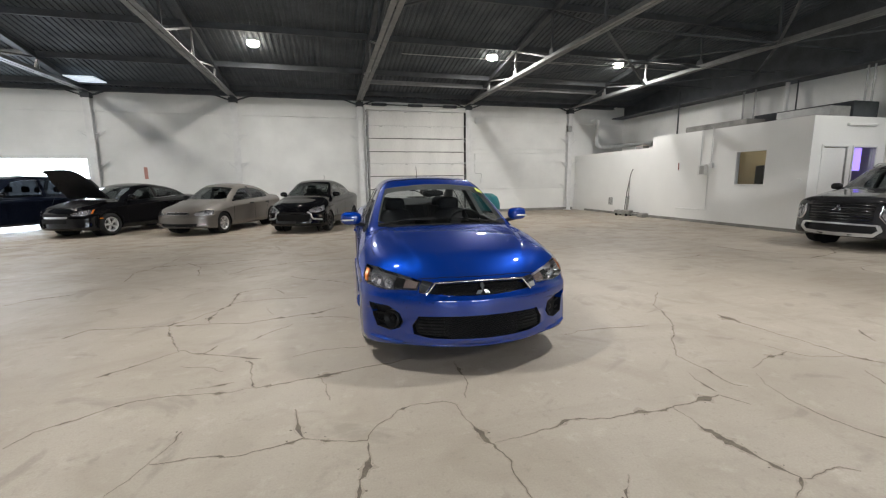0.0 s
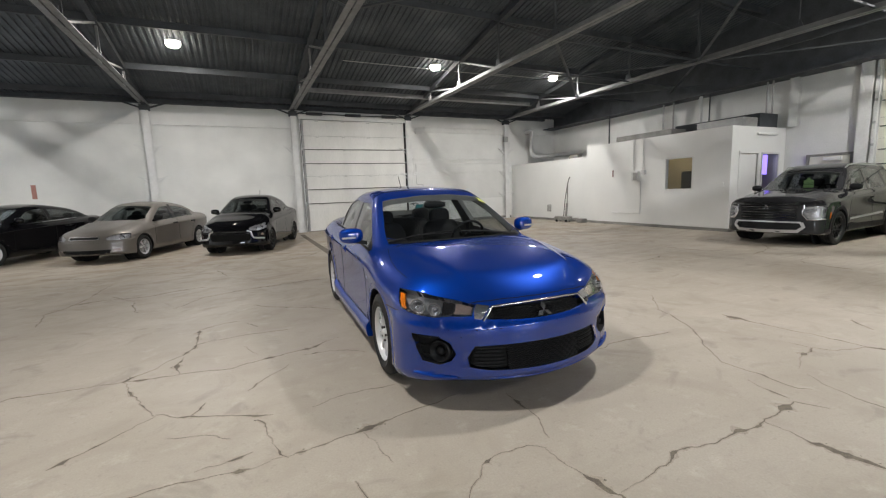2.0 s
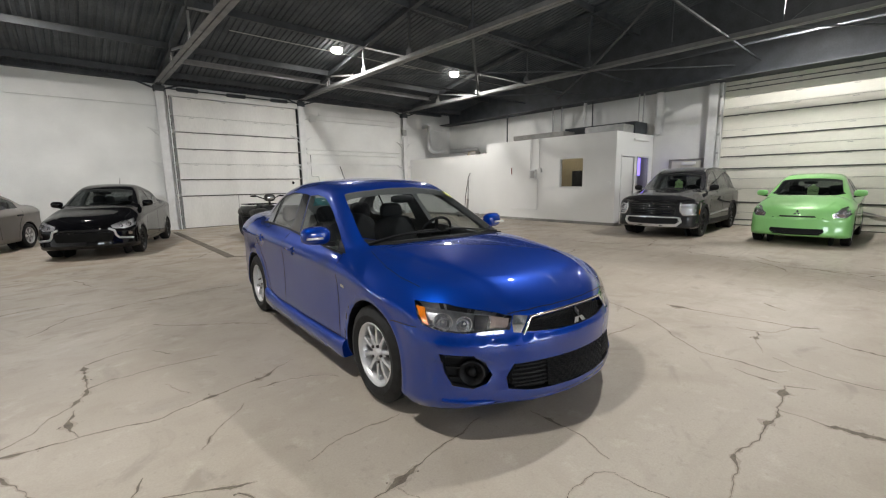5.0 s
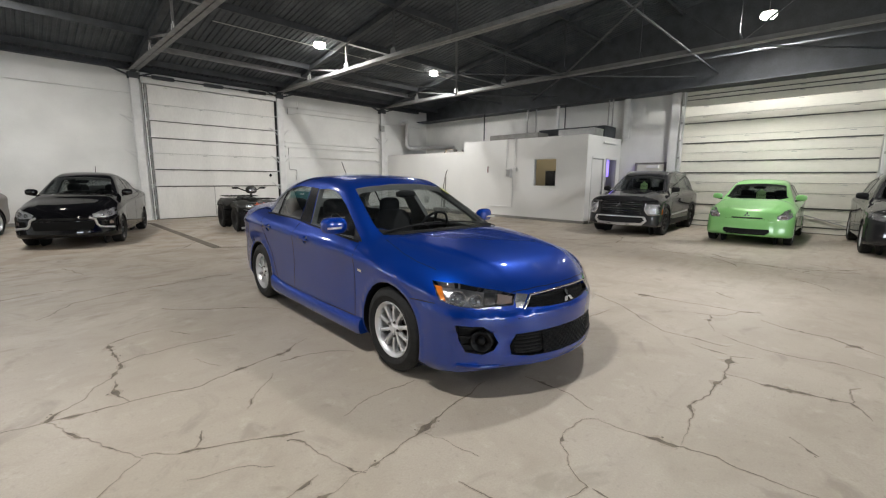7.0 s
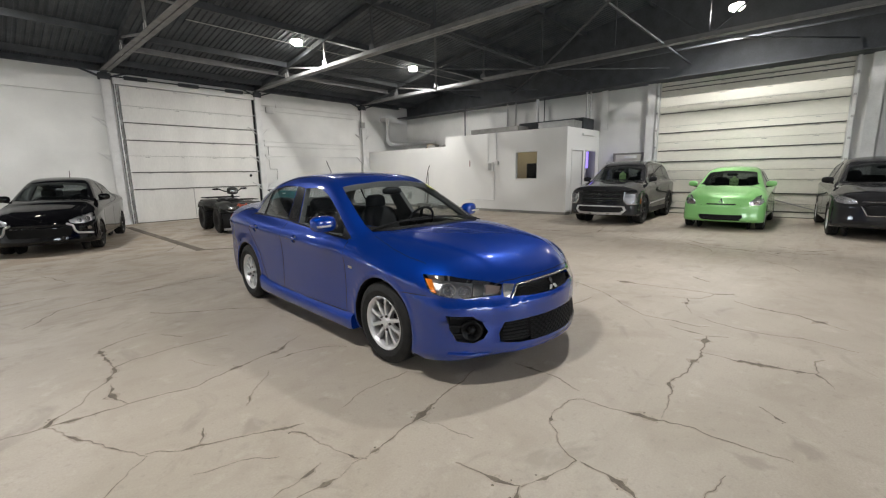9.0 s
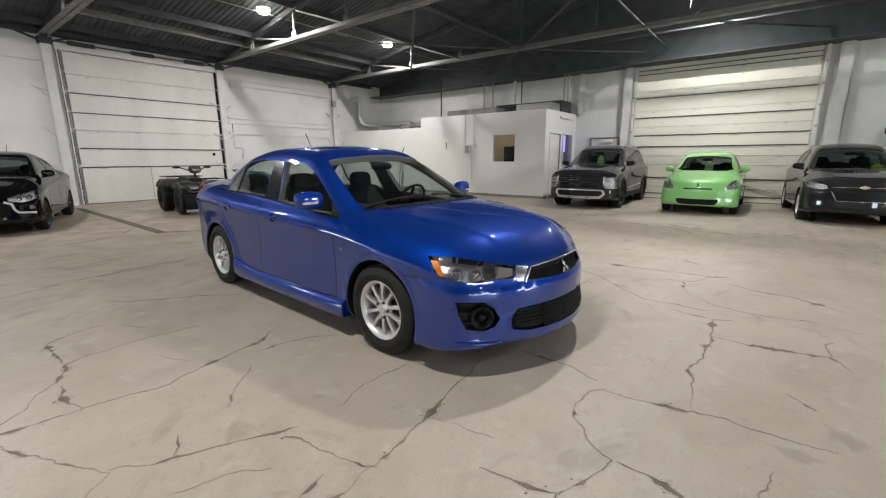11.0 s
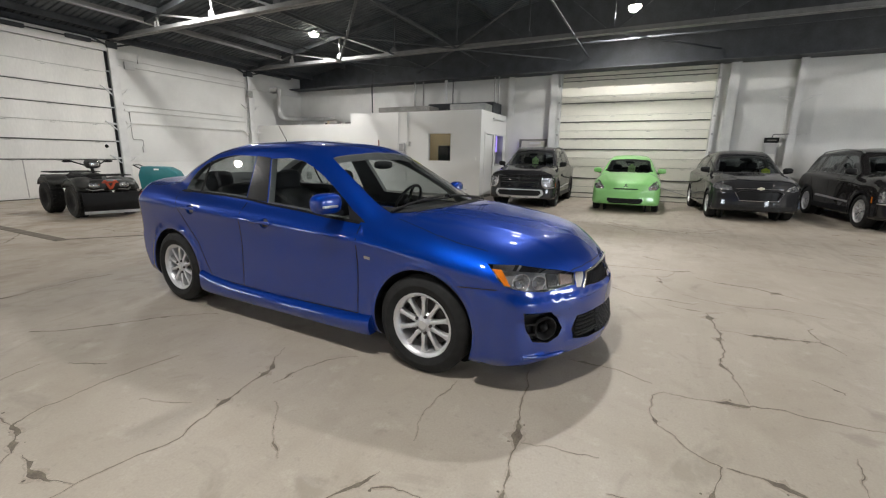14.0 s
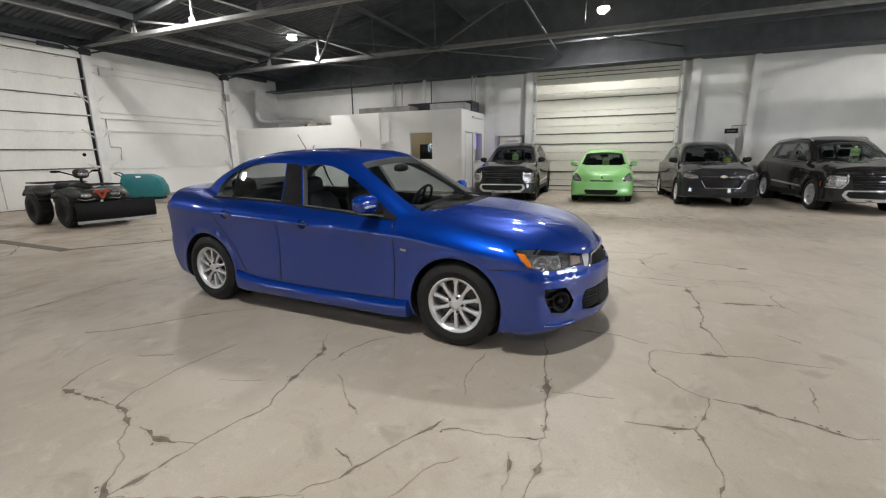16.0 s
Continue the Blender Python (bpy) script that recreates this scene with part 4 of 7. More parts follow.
# conduit lines for the lamps
for x, y0, y1 in ((5.5, 13.72, 13.72), (10.25, 13.62, 13.62)):
    bm = bmesh.new()
    tube(bm, [(x - 3, y0, roof_z(y0) - 0.19), (x + 3, y0, roof_z(y0) - 0.19)], 0.012, 6)
    structure("conduit", bm, M["galv"], "thin metal conduit under the roof")

# north wall: ledge course, low ledge, old openings
for x0, x1 in zip((XW, *COLS), (*COLS, XE)):
    if x0 == COLS[2]:
        continue
    bm = bmesh.new()
    box(bm, x0 + 0.13, YN - 0.05, 3.98, x1 - 0.13, YN - 0.002, 4.14)
    structure("wall_ledge", bm, M["wall"], "white painted lintel course on the wall")
bm = bmesh.new()
box(bm, 6.25, YN - 0.035, 4.18, 10.95, YN - 0.002, 4.42)
structure("wall_header", bm, M["wall"], "white painted header board")


def sectional_door(name, label, ax, a0, a1, face, top, joints, strong, material):
    """A closed overhead door of stacked panels, with shadowed ribs at some joints. ax: 0 for a door across x, 1 for a door across y."""
    d = tagged(new(name), label, "overhead door", kind="structure")
    zs = [0.02, *joints, top]
    for k, (z0, z1) in enumerate(zip(zs, zs[1:])):
        big = round(z1, 2) in strong
        g0 = 0.012 if round(z0, 2) in strong else 0.003
        g1 = 0.012 if big else 0.003
        lean = 0.004 * ((k * 7) % 3 - 1)
        bm = bmesh.new()
        if ax == 0:
            box(bm, a0, face + lean, z0 + g0, a1, face + 0.045 + lean, z1 - g1)
        else:
            box(bm, face + lean, a0, z0 + g0, face + 0.045 + lean, a1, z1 - g1)
        bevel(bm, 0.003, 1)
        part("panel", bm, material, d)
        if z1 < top:
            # ribs at strong joints carry the groove's shadow in their dark colour
            h, o = (0.022, 0.018) if big else (0.007, 0.008)
            bm = bmesh.new()
            if ax == 0:
                box(bm, a0 + 0.02, face - o, z1 - h, a1 - 0.02, face - 0.0075 + lean, z1)
            else:
                box(bm, face - o, a0 + 0.02, z1 - h, face - 0.0075 + lean, a1 - 0.02, z1)
            part("rib", bm, M["ribdark"] if big else M["doorrib"], d, "rib with its shadow put in as dark colour" if big else "dull grey seam")
        for j in range(4):
            u = a0 + (a1 - a0) * (j + 0.5) / 4
            bm = bmesh.new()
            if ax == 0:
                box(bm, u - 0.06, face - 0.014, z1 - 0.05, u + 0.06, face - 0.005, z1 - 0.035)
            else:
                box(bm, face - 0.014, u - 0.06, z1 - 0.05, face - 0.005, u + 0.06, z1 - 0.035)
            part("hinge", bm, M["doorrib"], d, "small grey hinge")
    bm = bmesh.new()
    if ax == 0:
        box(bm, a0, face + 0.05, 0.0, a1, face + 0.07, top)
    else:
        box(bm, face + 0.05, a0, 0.0, face + 0.07, a1, top)
    part("backing", bm, M["ribdark"], d, "dark backing behind the panels")
    return d


door_n = sectional_door("door_2", "white steel sectional overhead door, closed", 0, 1.80, 5.90, YN - 0.10, 4.30, (1.10, 1.65, 2.17, 2.66, 3.20, 3.71), (1.10, 1.65, 2.66, 3.20), M["doorwhite"])
bm = bmesh.new()
box(bm, 3.55, YN - 0.108, 0.06, 3.575, YN - 0.1005, 1.10)
part("stile", bm, M["doorrib"], door_n)
bm = bmesh.new()
lathe(bm, [(0.0005, -0.02), (0.045, -0.02), (0.055, 0.0), (0.0005, 0.01)], 16, Matrix.Translation((5.62, YN - 0.105, 1.50)))
part("vent_hole", bm, M["gasket"], door_n, "small round black vent")
# black strips stand in for the shaded gaps beside each rail
for x, side, wide in ((1.68, 1, 0.05), (6.0, -1, 0.095)):
    lo, hi = sorted((x + side * wide, x + side * 0.022))
    part("dark_gap", boxes((lo, YN - 0.128, 0, hi, YN - 0.102, 4.34)), M["black"], door_n, "dark gap at the edge of the door")
    lo, hi = sorted((x + side * 0.02, x - side * 0.012))
    part("guide_rail", boxes((lo, YN - 0.19, 0, hi, YN - 0.10, 4.42)), M["post"], door_n, "white painted guide rail")
    lo, hi = sorted((x - side * 0.014, x - side * (wide - 0.033)))
    part("dark_gap", boxes((lo, YN - 0.150, 0, hi, YN - 0.102, 4.42)), M["black"], door_n, "dark gap behind the guide rail")
    for z in (0.42, 1.12, 1.66, 2.20, 2.68, 3.22, 3.74):
        lo, hi = sorted((x + side * 0.135, x + side * 0.03))
        part("bracket", rbox(lo, YN - 0.165, z - 0.018, hi, YN - 0.13, z + 0.018, 0.004), M["post"], door_n, "white painted roller bracket")
bm = bmesh.new()
box(bm, 1.65, YN - 0.16, 4.32, 6.05, YN - 0.004, 4.62)
structure("door_header", bm, M["wall"], "white painted header over the door")
bm = bmesh.new()
tube(bm, [(1.7, YN - 0.22, 4.52), (6.0, YN - 0.22, 4.52)], 0.02, 8)
for x in (2.3, 3.8, 5.3):
    box(bm, x - 0.35, YN - 0.27, 4.47, x + 0.25, YN - 0.17, 4.57)
part("spring_shaft", bm, M["dark"], door_n, "dark torsion springs on a shaft")

# bricked-up opening beside it
bm = bmesh.new()
for z in (1.02, 2.24, 2.62, 2.80):
    box(bm, 6.3, YN - 0.055, z, 10.9, YN - 0.002, z + 0.06)
structure("wall_rail", bm, M["wall"], "white painted rails across the bay")
bm = bmesh.new()
box(bm, 6.3, YN - 0.02, 0.0, 10.9, YN - 0.002, 1.05)
structure("kick_board", bm, M["wallsoft"], "white painted board low on the wall")
# junction boxes and conduit on the last column
bm = rbox(11.16, YN - 0.12, 3.3, 11.32, YN - 0.005, 3.62, 0.008)
tagged(part("junction_box", bm, M["post"]), "white metal junction box on the wall", "electrical box")
bm = rbox(10.86, YN - 0.34, 3.60, 11.06, YN - 0.215, 3.85, 0.008)
tagged(part("junction_box", bm, M["galv"]), "grey metal junction box on the column", "electrical box")
bm = bmesh.new()
tube(bm, [(6.25, YN - 0.04, 4.4), (6.28, YN - 0.04, 0.9)], 0.016, 8)
tagged(part("conduit", bm, M["post"]), "white conduit down the wall", "conduit")
run = thing("conduit", "thin white conduit looping from a small switch box", "conduit")
bm = bmesh.new()
tube(bm, [(6.44, YN - 0.03, 2.60), (6.44, YN - 0.03, 1.78), (6.47, YN - 0.03, 1.74), (6.72, YN - 0.03, 1.74), (6.75, YN - 0.03, 1.70), (6.75, YN - 0.03, 1.52)], 0.012, 8)
part("pipe", bm, M["galv"], run, smooth=40)
part("switch_box", rbox(6.70, YN - 0.075, 1.32, 6.80, YN - 0.062, 1.52, 0.006), M["post"], run, "small white switch box")
part("back_box", rbox(6.71, YN - 0.0625, 1.33, 6.79, YN - 0.004, 1.51, 0.004), M["galv"], run)
bm = bmesh.new()
tube(bm, [(6.90, YN - 0.03, 4.42), (6.90, YN - 0.03, 4.14), (6.87, YN - 0.03, 4.07), (6.80, YN - 0.03, 4.04), (6.752, YN - 0.03, 4.04)], 0.018, 8)
tagged(part("conduit", bm, M["post"], smooth=40), "short white conduit bending into a junction box", "conduit")
bm = rbox(6.45, YN - 0.10, 3.9, 6.75, YN - 0.04, 4.12, 0.008)
tagged(part("junction_box", bm, M["post"]), "white metal junction box under the roof", "electrical box")
# red notice on the west bay
bm = rbox(-6.42, YN - 0.012, 1.62, -6.30, YN - 0.002, 2.05, 0.003)
tagged(part("notice", bm, M["notice"]), "small pale red notice on the wall", "sign")
# base of the walls: dark worn strip
for r in ((-8.1, YN - 0.012, 0, 1.35, YN - 0.002, 0.10), (6.2, YN - 0.034, 0, 11.4, YN - 0.022, 0.12)):
    structure("baseboard", boxes(r), M["base"], "grey scuffed strip at the wall foot")
structure("baseboard", boxes((11.485, 7.83, 0, 11.499, 17.2, 0.09), (11.5, 7.816, 0, 14.06, 7.829, 0.09)), M["base"], "grey scuffed strip at the wall foot")
structure("baseboard", boxes((XE - 0.014, YS, 0, XE - 0.002, 1.0, 0.22)), M["bluebase"], "blue-grey painted strip at the wall foot")

# outdoor daylight behind the open doorway
bm = bmesh.new()
box(bm, -14.5, YN + 3.5, -0.3, -5.5, YN + 3.6, 4.5)
tagged(part("backdrop", bm, M["daylight"]), "bright white winter daylight outside", "backdrop", kind="structure")
structure("ground", boxes((-20, YN + 0.3, -0.3, 0, YN + 3.49, -0.02)), M["snow"], "snowy ground outside the doorway")
bm = bmesh.new()
box(bm, -7.7, 16.4, roof_z(16.4) - 0.28, -6.9, 17.4, roof_z(16.4) - 0.25)
tagged(part("skylight", bm, M["skylight"]), "pale translucent skylight panel in the roof", "skylight", kind="structure")

# office
OX, OY, OH = 11.5, 7.83, 2.88
structure("office_wall_west", boxes((OX, OY, 0, OX + 0.12, 8.93, OH), (OX, 9.78, 0, OX + 0.12, 13.13, OH), (OX, 8.93, 0, OX + 0.12, 9.78, 1.22), (OX, 8.93, 2.13, OX + 0.12, 9.78, OH), (OX, 13.13, 0, OX + 0.12, YN, 2.52)), M["wallsoft"], "white painted office partition")
structure("office_wall_south", boxes((OX + 0.12, OY, 0, 11.9, OY + 0.12, OH), (11.9, OY, 2.14, 12.72, OY + 0.12, OH), (12.72, OY, 0, 12.93, OY + 0.12, OH), (12.93, OY, 0, 13.75, OY + 0.12, 1.12), (12.93, OY, 2.14, 13.75, OY + 0.12, OH), (13.75, OY, 0, XE, OY + 0.12, OH)), M["wallsoft"], "white painted office partition with door and window")
structure("office_roof", boxes((OX + 0.12, OY + 0.12, OH - 0.12, XE, 13.13, OH - 0.02), (OX + 0.12, 13.13, 2.40, XE, YN, 2.5)), M["base"], "grey flat roof of the office")
structure("office_inner_wall", boxes((13.0, 8.2, 0, 13.06, 12.5, OH - 0.13)), M["tan"], "tan inner wall of the office")
win = tagged(new("window_1"), "office window in a white frame with a tan room behind", "window", kind="structure")
for nm, rr in (("window_frame", (OX - 0.006, 8.90, 2.131, OX + 0.03, 9.81, 2.155)), ("window_frame", (OX - 0.006, 8.90, 1.221, OX + 0.03, 8.929, 2.129)), ("window_frame", (OX - 0.006, 9.781, 1.221, OX + 0.03, 9.81, 2.129)), ("window_sill", (OX - 0.025, 8.89, 1.195, OX + 0.03, 9.82, 1.219))):
    part(nm, rbox(*rr, 0.006), M["wallsoft"], win)
bm = bmesh.new()
v = [bm.verts.new(p) for p in ((OX + 0.05, 8.93, 1.22), (OX + 0.05, 9.78, 1.22), (OX + 0.05, 9.78, 2.13), (OX + 0.05, 8.93, 2.13))]
bm.faces.new(v)
part("pane", bm, M["glass"], win)
tagged(part("office_shelf", rbox(12.2, 9.35, 0, 12.6, 9.75, 1.75, 0.01), M["black"]), "dark shelf unit standing in the office", "shelf")
tagged(part("office_cabinet", rbox(12.3, 8.7, 0, 12.75, 9.2, 1.42, 0.01), M["cloth"]), "dark low cabinet standing in the office", "cabinet")
win = tagged(new("window_2"), "dark office window with a violet panel behind the pane", "window", kind="structure")
for rr in ((12.90, OY - 0.025, 1.09, 12.95, OY + 0.02, 2.18), (13.73, OY - 0.025, 1.09, 13.78, OY + 0.02, 2.18), (12.95, OY - 0.025, 2.13, 13.73, OY + 0.02, 2.18), (12.95, OY - 0.03, 1.08, 13.73, OY + 0.02, 1.13)):
    part("window_frame", rbox(*rr, 0.005), M["post"], win)
bm = bmesh.new()
v = [bm.verts.new(p) for p in ((12.95, OY + 0.05, 1.12), (13.73, OY + 0.05, 1.12), (13.73, OY + 0.05, 2.14), (12.95, OY + 0.05, 2.14))]
bm.faces.new(v)
part("pane", bm, M["glass"], win)
# panel that glows violet close behind the pane
tagged(part("screen", rbox(12.98, OY + 0.10, 1.55, 13.42, OY + 0.125, 2.12, 0.005), M["violet"]), "panel glowing violet behind the office window", "screen")
d = tagged(new("door_3"), "white closed office door", "door", kind="structure")
part("door_leaf", rbox(11.92, OY + 0.02, 0.01, 12.70, OY + 0.06, 2.12, 0.006), M["wallsoft"], d)
for rr in ((11.84, OY - 0.02, 0, 11.90, OY + 0.02, 2.20), (12.72, OY - 0.02, 0, 12.78, OY + 0.02, 2.20), (11.90, OY - 0.02, 2.14, 12.72, OY + 0.02, 2.20)):
    part("door_frame", rbox(*rr, 0.006), M["wallsoft"], d)
bm = bmesh.new()
tube(bm, [(12.62, OY + 0.018, 1.02), (12.62, OY - 0.05, 1.02), (12.50, OY - 0.05, 1.02)], 0.011, 8)
part("door_handle", bm, M["chrome"], d, "steel lever handle")
tagged(part("wall_light", rbox(12.6, OY - 0.06, 2.66, 13.6, OY - 0.002, 2.72, 0.01), M["wallsoft"]), "white strip fitting above the office window", "light")

# things on the office wall
box_e = thing("breaker_box", "grey electrical box with conduits on the office wall", "electrical box")
part("box_body", rbox(OX - 0.12, 10.72, 1.50, OX - 0.002, 10.98, 1.82, 0.01), M["post"], box_e)
part("box_cover", rbox(OX - 0.14, 10.74, 1.53, OX - 0.12, 10.90, 1.78, 0.005), M["galv"], box_e)
for y in (10.98, 10.60):
    bm = bmesh.new()
    tube(bm, [(OX - 0.03, y, 2.9), (OX - 0.03, y, 1.82 if y > 10.8 else 1.75)], 0.016, 8)
    part("conduit", bm, M["post"], box_e)
bm = bmesh.new()
tube(bm, [(OX - 0.02, 10.68, 1.5), (OX - 0.02, 10.68, 0.42), (OX - 0.02, 11.85, 0.42)], 0.014, 8)
part("conduit", bm, M["post"], box_e)
part("socket", rbox(OX - 0.08, 10.50, 1.72, OX - 0.002, 10.64, 1.86, 0.008), M["post"], box_e)
tagged(part("light_switch", rbox(OX - 0.02, 7.98, 1.25, OX - 0.002, 8.06, 1.37, 0.004), M["wallsoft"]), "small white light switch by the corner", "switch")
tagged(part("thermometer", rbox(OX - 0.015, 11.84, 1.68, OX - 0.002, 11.88, 1.92, 0.003), M["rust"]), "small dark red strip fixed to the wall", "thermometer")
g = thing("wall_vent", "small grey louvred vent low on the wall", "vent")
part("vent_frame", boxes((OX - 0.014, 15.2, 0.36, OX - 0.002, 15.23, 0.66), (OX - 0.014, 15.42, 0.36, OX - 0.002, 15.45, 0.66), (OX - 0.014, 15.23, 0.36, OX - 0.002, 15.42, 0.385), (OX - 0.014, 15.23, 0.635, OX - 0.002, 15.42, 0.66)), M["galv"], g)
for i in range(6):
    part("slat", boxes((OX - 0.012, 15.23, 0.395 + i * 0.04, OX - 0.003, 15.42, 0.415 + i * 0.04)), M["base"], g)

# ducts and clutter on the office roof
for nm, rr, mt, lb in (("roof_duct", (12.0, 10.0, OH - 0.02, 12.7, 12.2, 3.12), "base", "grey sheet-metal duct lying on the office roof"),
                       ("roof_duct", (12.2, 7.98, OH - 0.02, 12.9, 9.3, 3.16), "galv", "galvanised air duct lying on the office roof"),
                       ("roof_unit", (13.0, 7.98, OH - 0.02, 13.9, 10.6, 3.30), "dark", "dark heater unit on the office roof")):
    tagged(part(nm, rbox(*rr, 0.012), M[mt]), lb, "duct")
bm = bmesh.new()
tube(bm, [(11.75, 12.3, OH), (11.75, 12.3, 4.3)], 0.025, 8)
tagged(part("vent_pipe", bm, M["dark"]), "dark vertical pipe above the office roof", "pipe")
for y, r, mt in ((11.6, 0.03, "galv"), (11.2, 0.03, "galv"), (10.2, 0.06, "post"), (9.9, 0.02, "dark"), (8.2, 0.025, "galv"), (8.05, 0.025, "galv")):
    bm = bmesh.new()
    tube(bm, [(13.7, y, OH - 0.03), (13.7, y, 4.26)], r, 10)
    tagged(part("vent_pipe", bm, M[mt], smooth=40), "vertical metal pipe above the office roof", "pipe")
bm = bmesh.new()
tube(bm, [(12.3, 17.6, 4.1), (12.3, 17.6, 3.2), (12.32, 17.6, 3.02), (12.45, 17.58, 2.92), (12.7, 17.5, 2.90), (14.0, 16.0, 2.95)], 0.10, 14)
tagged(part("drain_pipe", bm, M["post"], smooth=50), "thick white bent pipe in the wall corner", "pipe")
bm = bmesh.new()
tube(bm, [(12.3, YN - 0.02, 4.08), (12.3, 17.6, 4.1)], 0.10, 12)
tagged(part("drain_pipe", bm, M["post"], smooth=50), "short white pipe stub through the wall", "pipe")
for i in range(5):
    bm = rbox(12.0 + 0.33 * i, 14.2 + 0.4 * (i % 3), 2.5, 12.28 + 0.33 * i, 14.6 + 0.4 * (i % 3), 2.68 + 0.05 * (i % 2), 0.01)
    tagged(part("carton", bm, M[("base", "tan", "black", "galv", "base")[i]]), "dusty box stored on the office roof", "box", "boxes on the office roof")

# east wall: overhead door, pilasters, small door
big = sectional_door("door_4", "large cream steel overhead door, closed", 1, 1.20, 5.80, XE - 0.02, 4.27, (0.18, 0.40, 0.70, 1.11, 1.40, 1.70, 2.06, 2.33, 2.63, 2.84, 3.26, 3.47, 3.78, 3.99, 4.12), (0.18, 0.70, 1.70, 2.06, 2.63, 3.26, 3.99, 4.12), M["cream"])
for y in (1.12, 5.86):
    bm = bmesh.new()
    box(bm, XE - 0.12, y - 0.04, 0, XE - 0.03, y + 0.04, 4.35)
    part("guide_rail", bm, M["post"], big, "white painted guide rail")
    bm = bmesh.new()
    for k in range(7):
        box(bm, XE - 0.15, y - 0.03, 0.5 + 0.55 * k, XE - 0.118, y + 0.03, 0.56 + 0.55 * k)
    part("guide_clips", bm, M["galv"], big)
bm = bmesh.new()
bar(bm, (XE - 0.06, 1.6, 0.25), (XE - 0.06, 3.0, 0.65), 0.02, 0.03)
part("brace_bar", bm, M["galv"], big)
for y, lab in ((7.62, 0), (-0.86, 1), (0.75, 1), (6.05, 1)):
    bm = bmesh.new()
    w = 0.11 if lab == 0 else (0.09 if y < 0 else 0.13)
    box(bm, XE - 0.18, y - w, 0 if lab else OH, XE - 0.166, y + w, 4.24)
    box(bm, XE - 0.166, y - 0.008, 0 if lab else OH, XE - 0.002, y + 0.008, 4.24)
    box(bm, XE - 0.014, y - w, 0 if lab else OH, XE - 0.002, y + w, 4.24)
    tagged(structure("pilaster", bm, M["post"], "white painted steel wall post"), "", "post", "wall posts")
for z in (2.15, 3.18):
    for sg in (-1, 1):
        bm = bmesh.new()
        bar(bm, (XE - 0.15, -0.86 + sg * 0.06, z), (XE - 0.15, -0.86 + sg * 0.5, z + 0.05), 0.05, 0.025)
        bar(bm, (XE - 0.15, -0.86 + sg * 0.06, z - 0.15), (XE - 0.15, -0.86 + sg * 0.35, z + 0.02), 0.02, 0.03)
        structure("bracket_arm", bm, M["post"], "white bracket arm on the wall post")
d = tagged(new("door_5"), "cream closed personnel door with a closer", "door", kind="structure")
part("door_leaf", rbox(XE - 0.05, 6.30, 0.01, XE - 0.005, 7.18, 1.98, 0.006), M["cream"], d)
for rr in ((XE - 0.07, 6.22, 0, XE - 0.002, 6.29, 2.05), (XE - 0.07, 7.19, 0, XE - 0.002, 7.26, 2.05), (XE - 0.07, 6.29, 1.99, XE - 0.002, 7.19, 2.05)):
    part("door_frame", rbox(*rr, 0.006), M["base"], d)
part("door_closer", rbox(XE - 0.12, 6.45, 1.86, XE - 0.05, 6.85, 1.95, 0.01), M["wallsoft"], d)
# sign board on the wall between the pilasters
sg_t = thing("hanging_sign", "small black sign board on the wall post", "sign")
part("sign_board", rbox(XE - 0.21, -0.58, 1.92, XE - 0.185, -0.22, 2.07, 0.004), M["black"], sg_t)
part("sign_bars", boxes((XE - 0.217, -0.52, 1.985, XE - 0.211, -0.28, 2.005)), M["base"], sg_t)
bm = bmesh.new()
tube(bm, [(XE - 0.20, -0.40, 2.07), (XE - 0.20, -0.42, 2.16), (XE - 0.175, -0.80, 2.17)], 0.012, 6)
part("sign_hook", bm, M["dark"], sg_t)
part("paper_sheet", rbox(XE - 0.205, -0.54, 1.60, XE - 0.199, -0.26, 1.915, 0.002), M["ltgrey"], sg_t, "pale sheet hanging under the sign")
# old doorway outline on the east wall
bm = boxes((XE - 0.02, -0.72, 0, XE - 0.002, -0.66, 3.5), (XE - 0.02, 0.52, 0, XE - 0.002, 0.58, 3.5), (XE - 0.02, -0.66, 3.44, XE - 0.002, 0.52, 3.5))
structure("trim", bm, M["wall"], "white painted door surround on the wall")

# hanging lamps
for x, y in LAMPS:
    lamp = thing("high_bay_lamp", "round white high-bay lamp hanging lit from the roof", "lamp", "high-bay lamps")
    bm = bmesh.new()
    lathe(bm, [(0.0005, 0.035), (0.10, 0.035), (0.16, 0.012), (0.18, -0.02), (0.172, -0.025), (0.14, 0.014), (0.0005, 0.014)], 32, Matrix.Translation((x, y, 5.44)) @ Matrix.Rotation(math.pi / 2, 4, "X"))
    part("housing", bm, M["chord"], lamp, "dull grey lamp housing", smooth=40)
    bm = bmesh.new()
    lathe(bm, [(0.0005, 0.012), (0.168, 0.012), (0.168, -0.03), (0.158, -0.075), (0.12, -0.11), (0.06, -0.13), (0.0005, -0.135)], 32, Matrix.Translation((x, y, 5.44)) @ Matrix.Rotation(math.pi / 2, 4, "X"))
    part("diffuser", bm, M["lampglow"], lamp, "glowing warm white diffuser", smooth=50).visible_shadow = False
    bm = bmesh.new()
    tube(bm, [(x, y, 5.46), (x, y, roof_z(y))], 0.006, 6)
    part("hanger", bm, M["galv"], lamp)

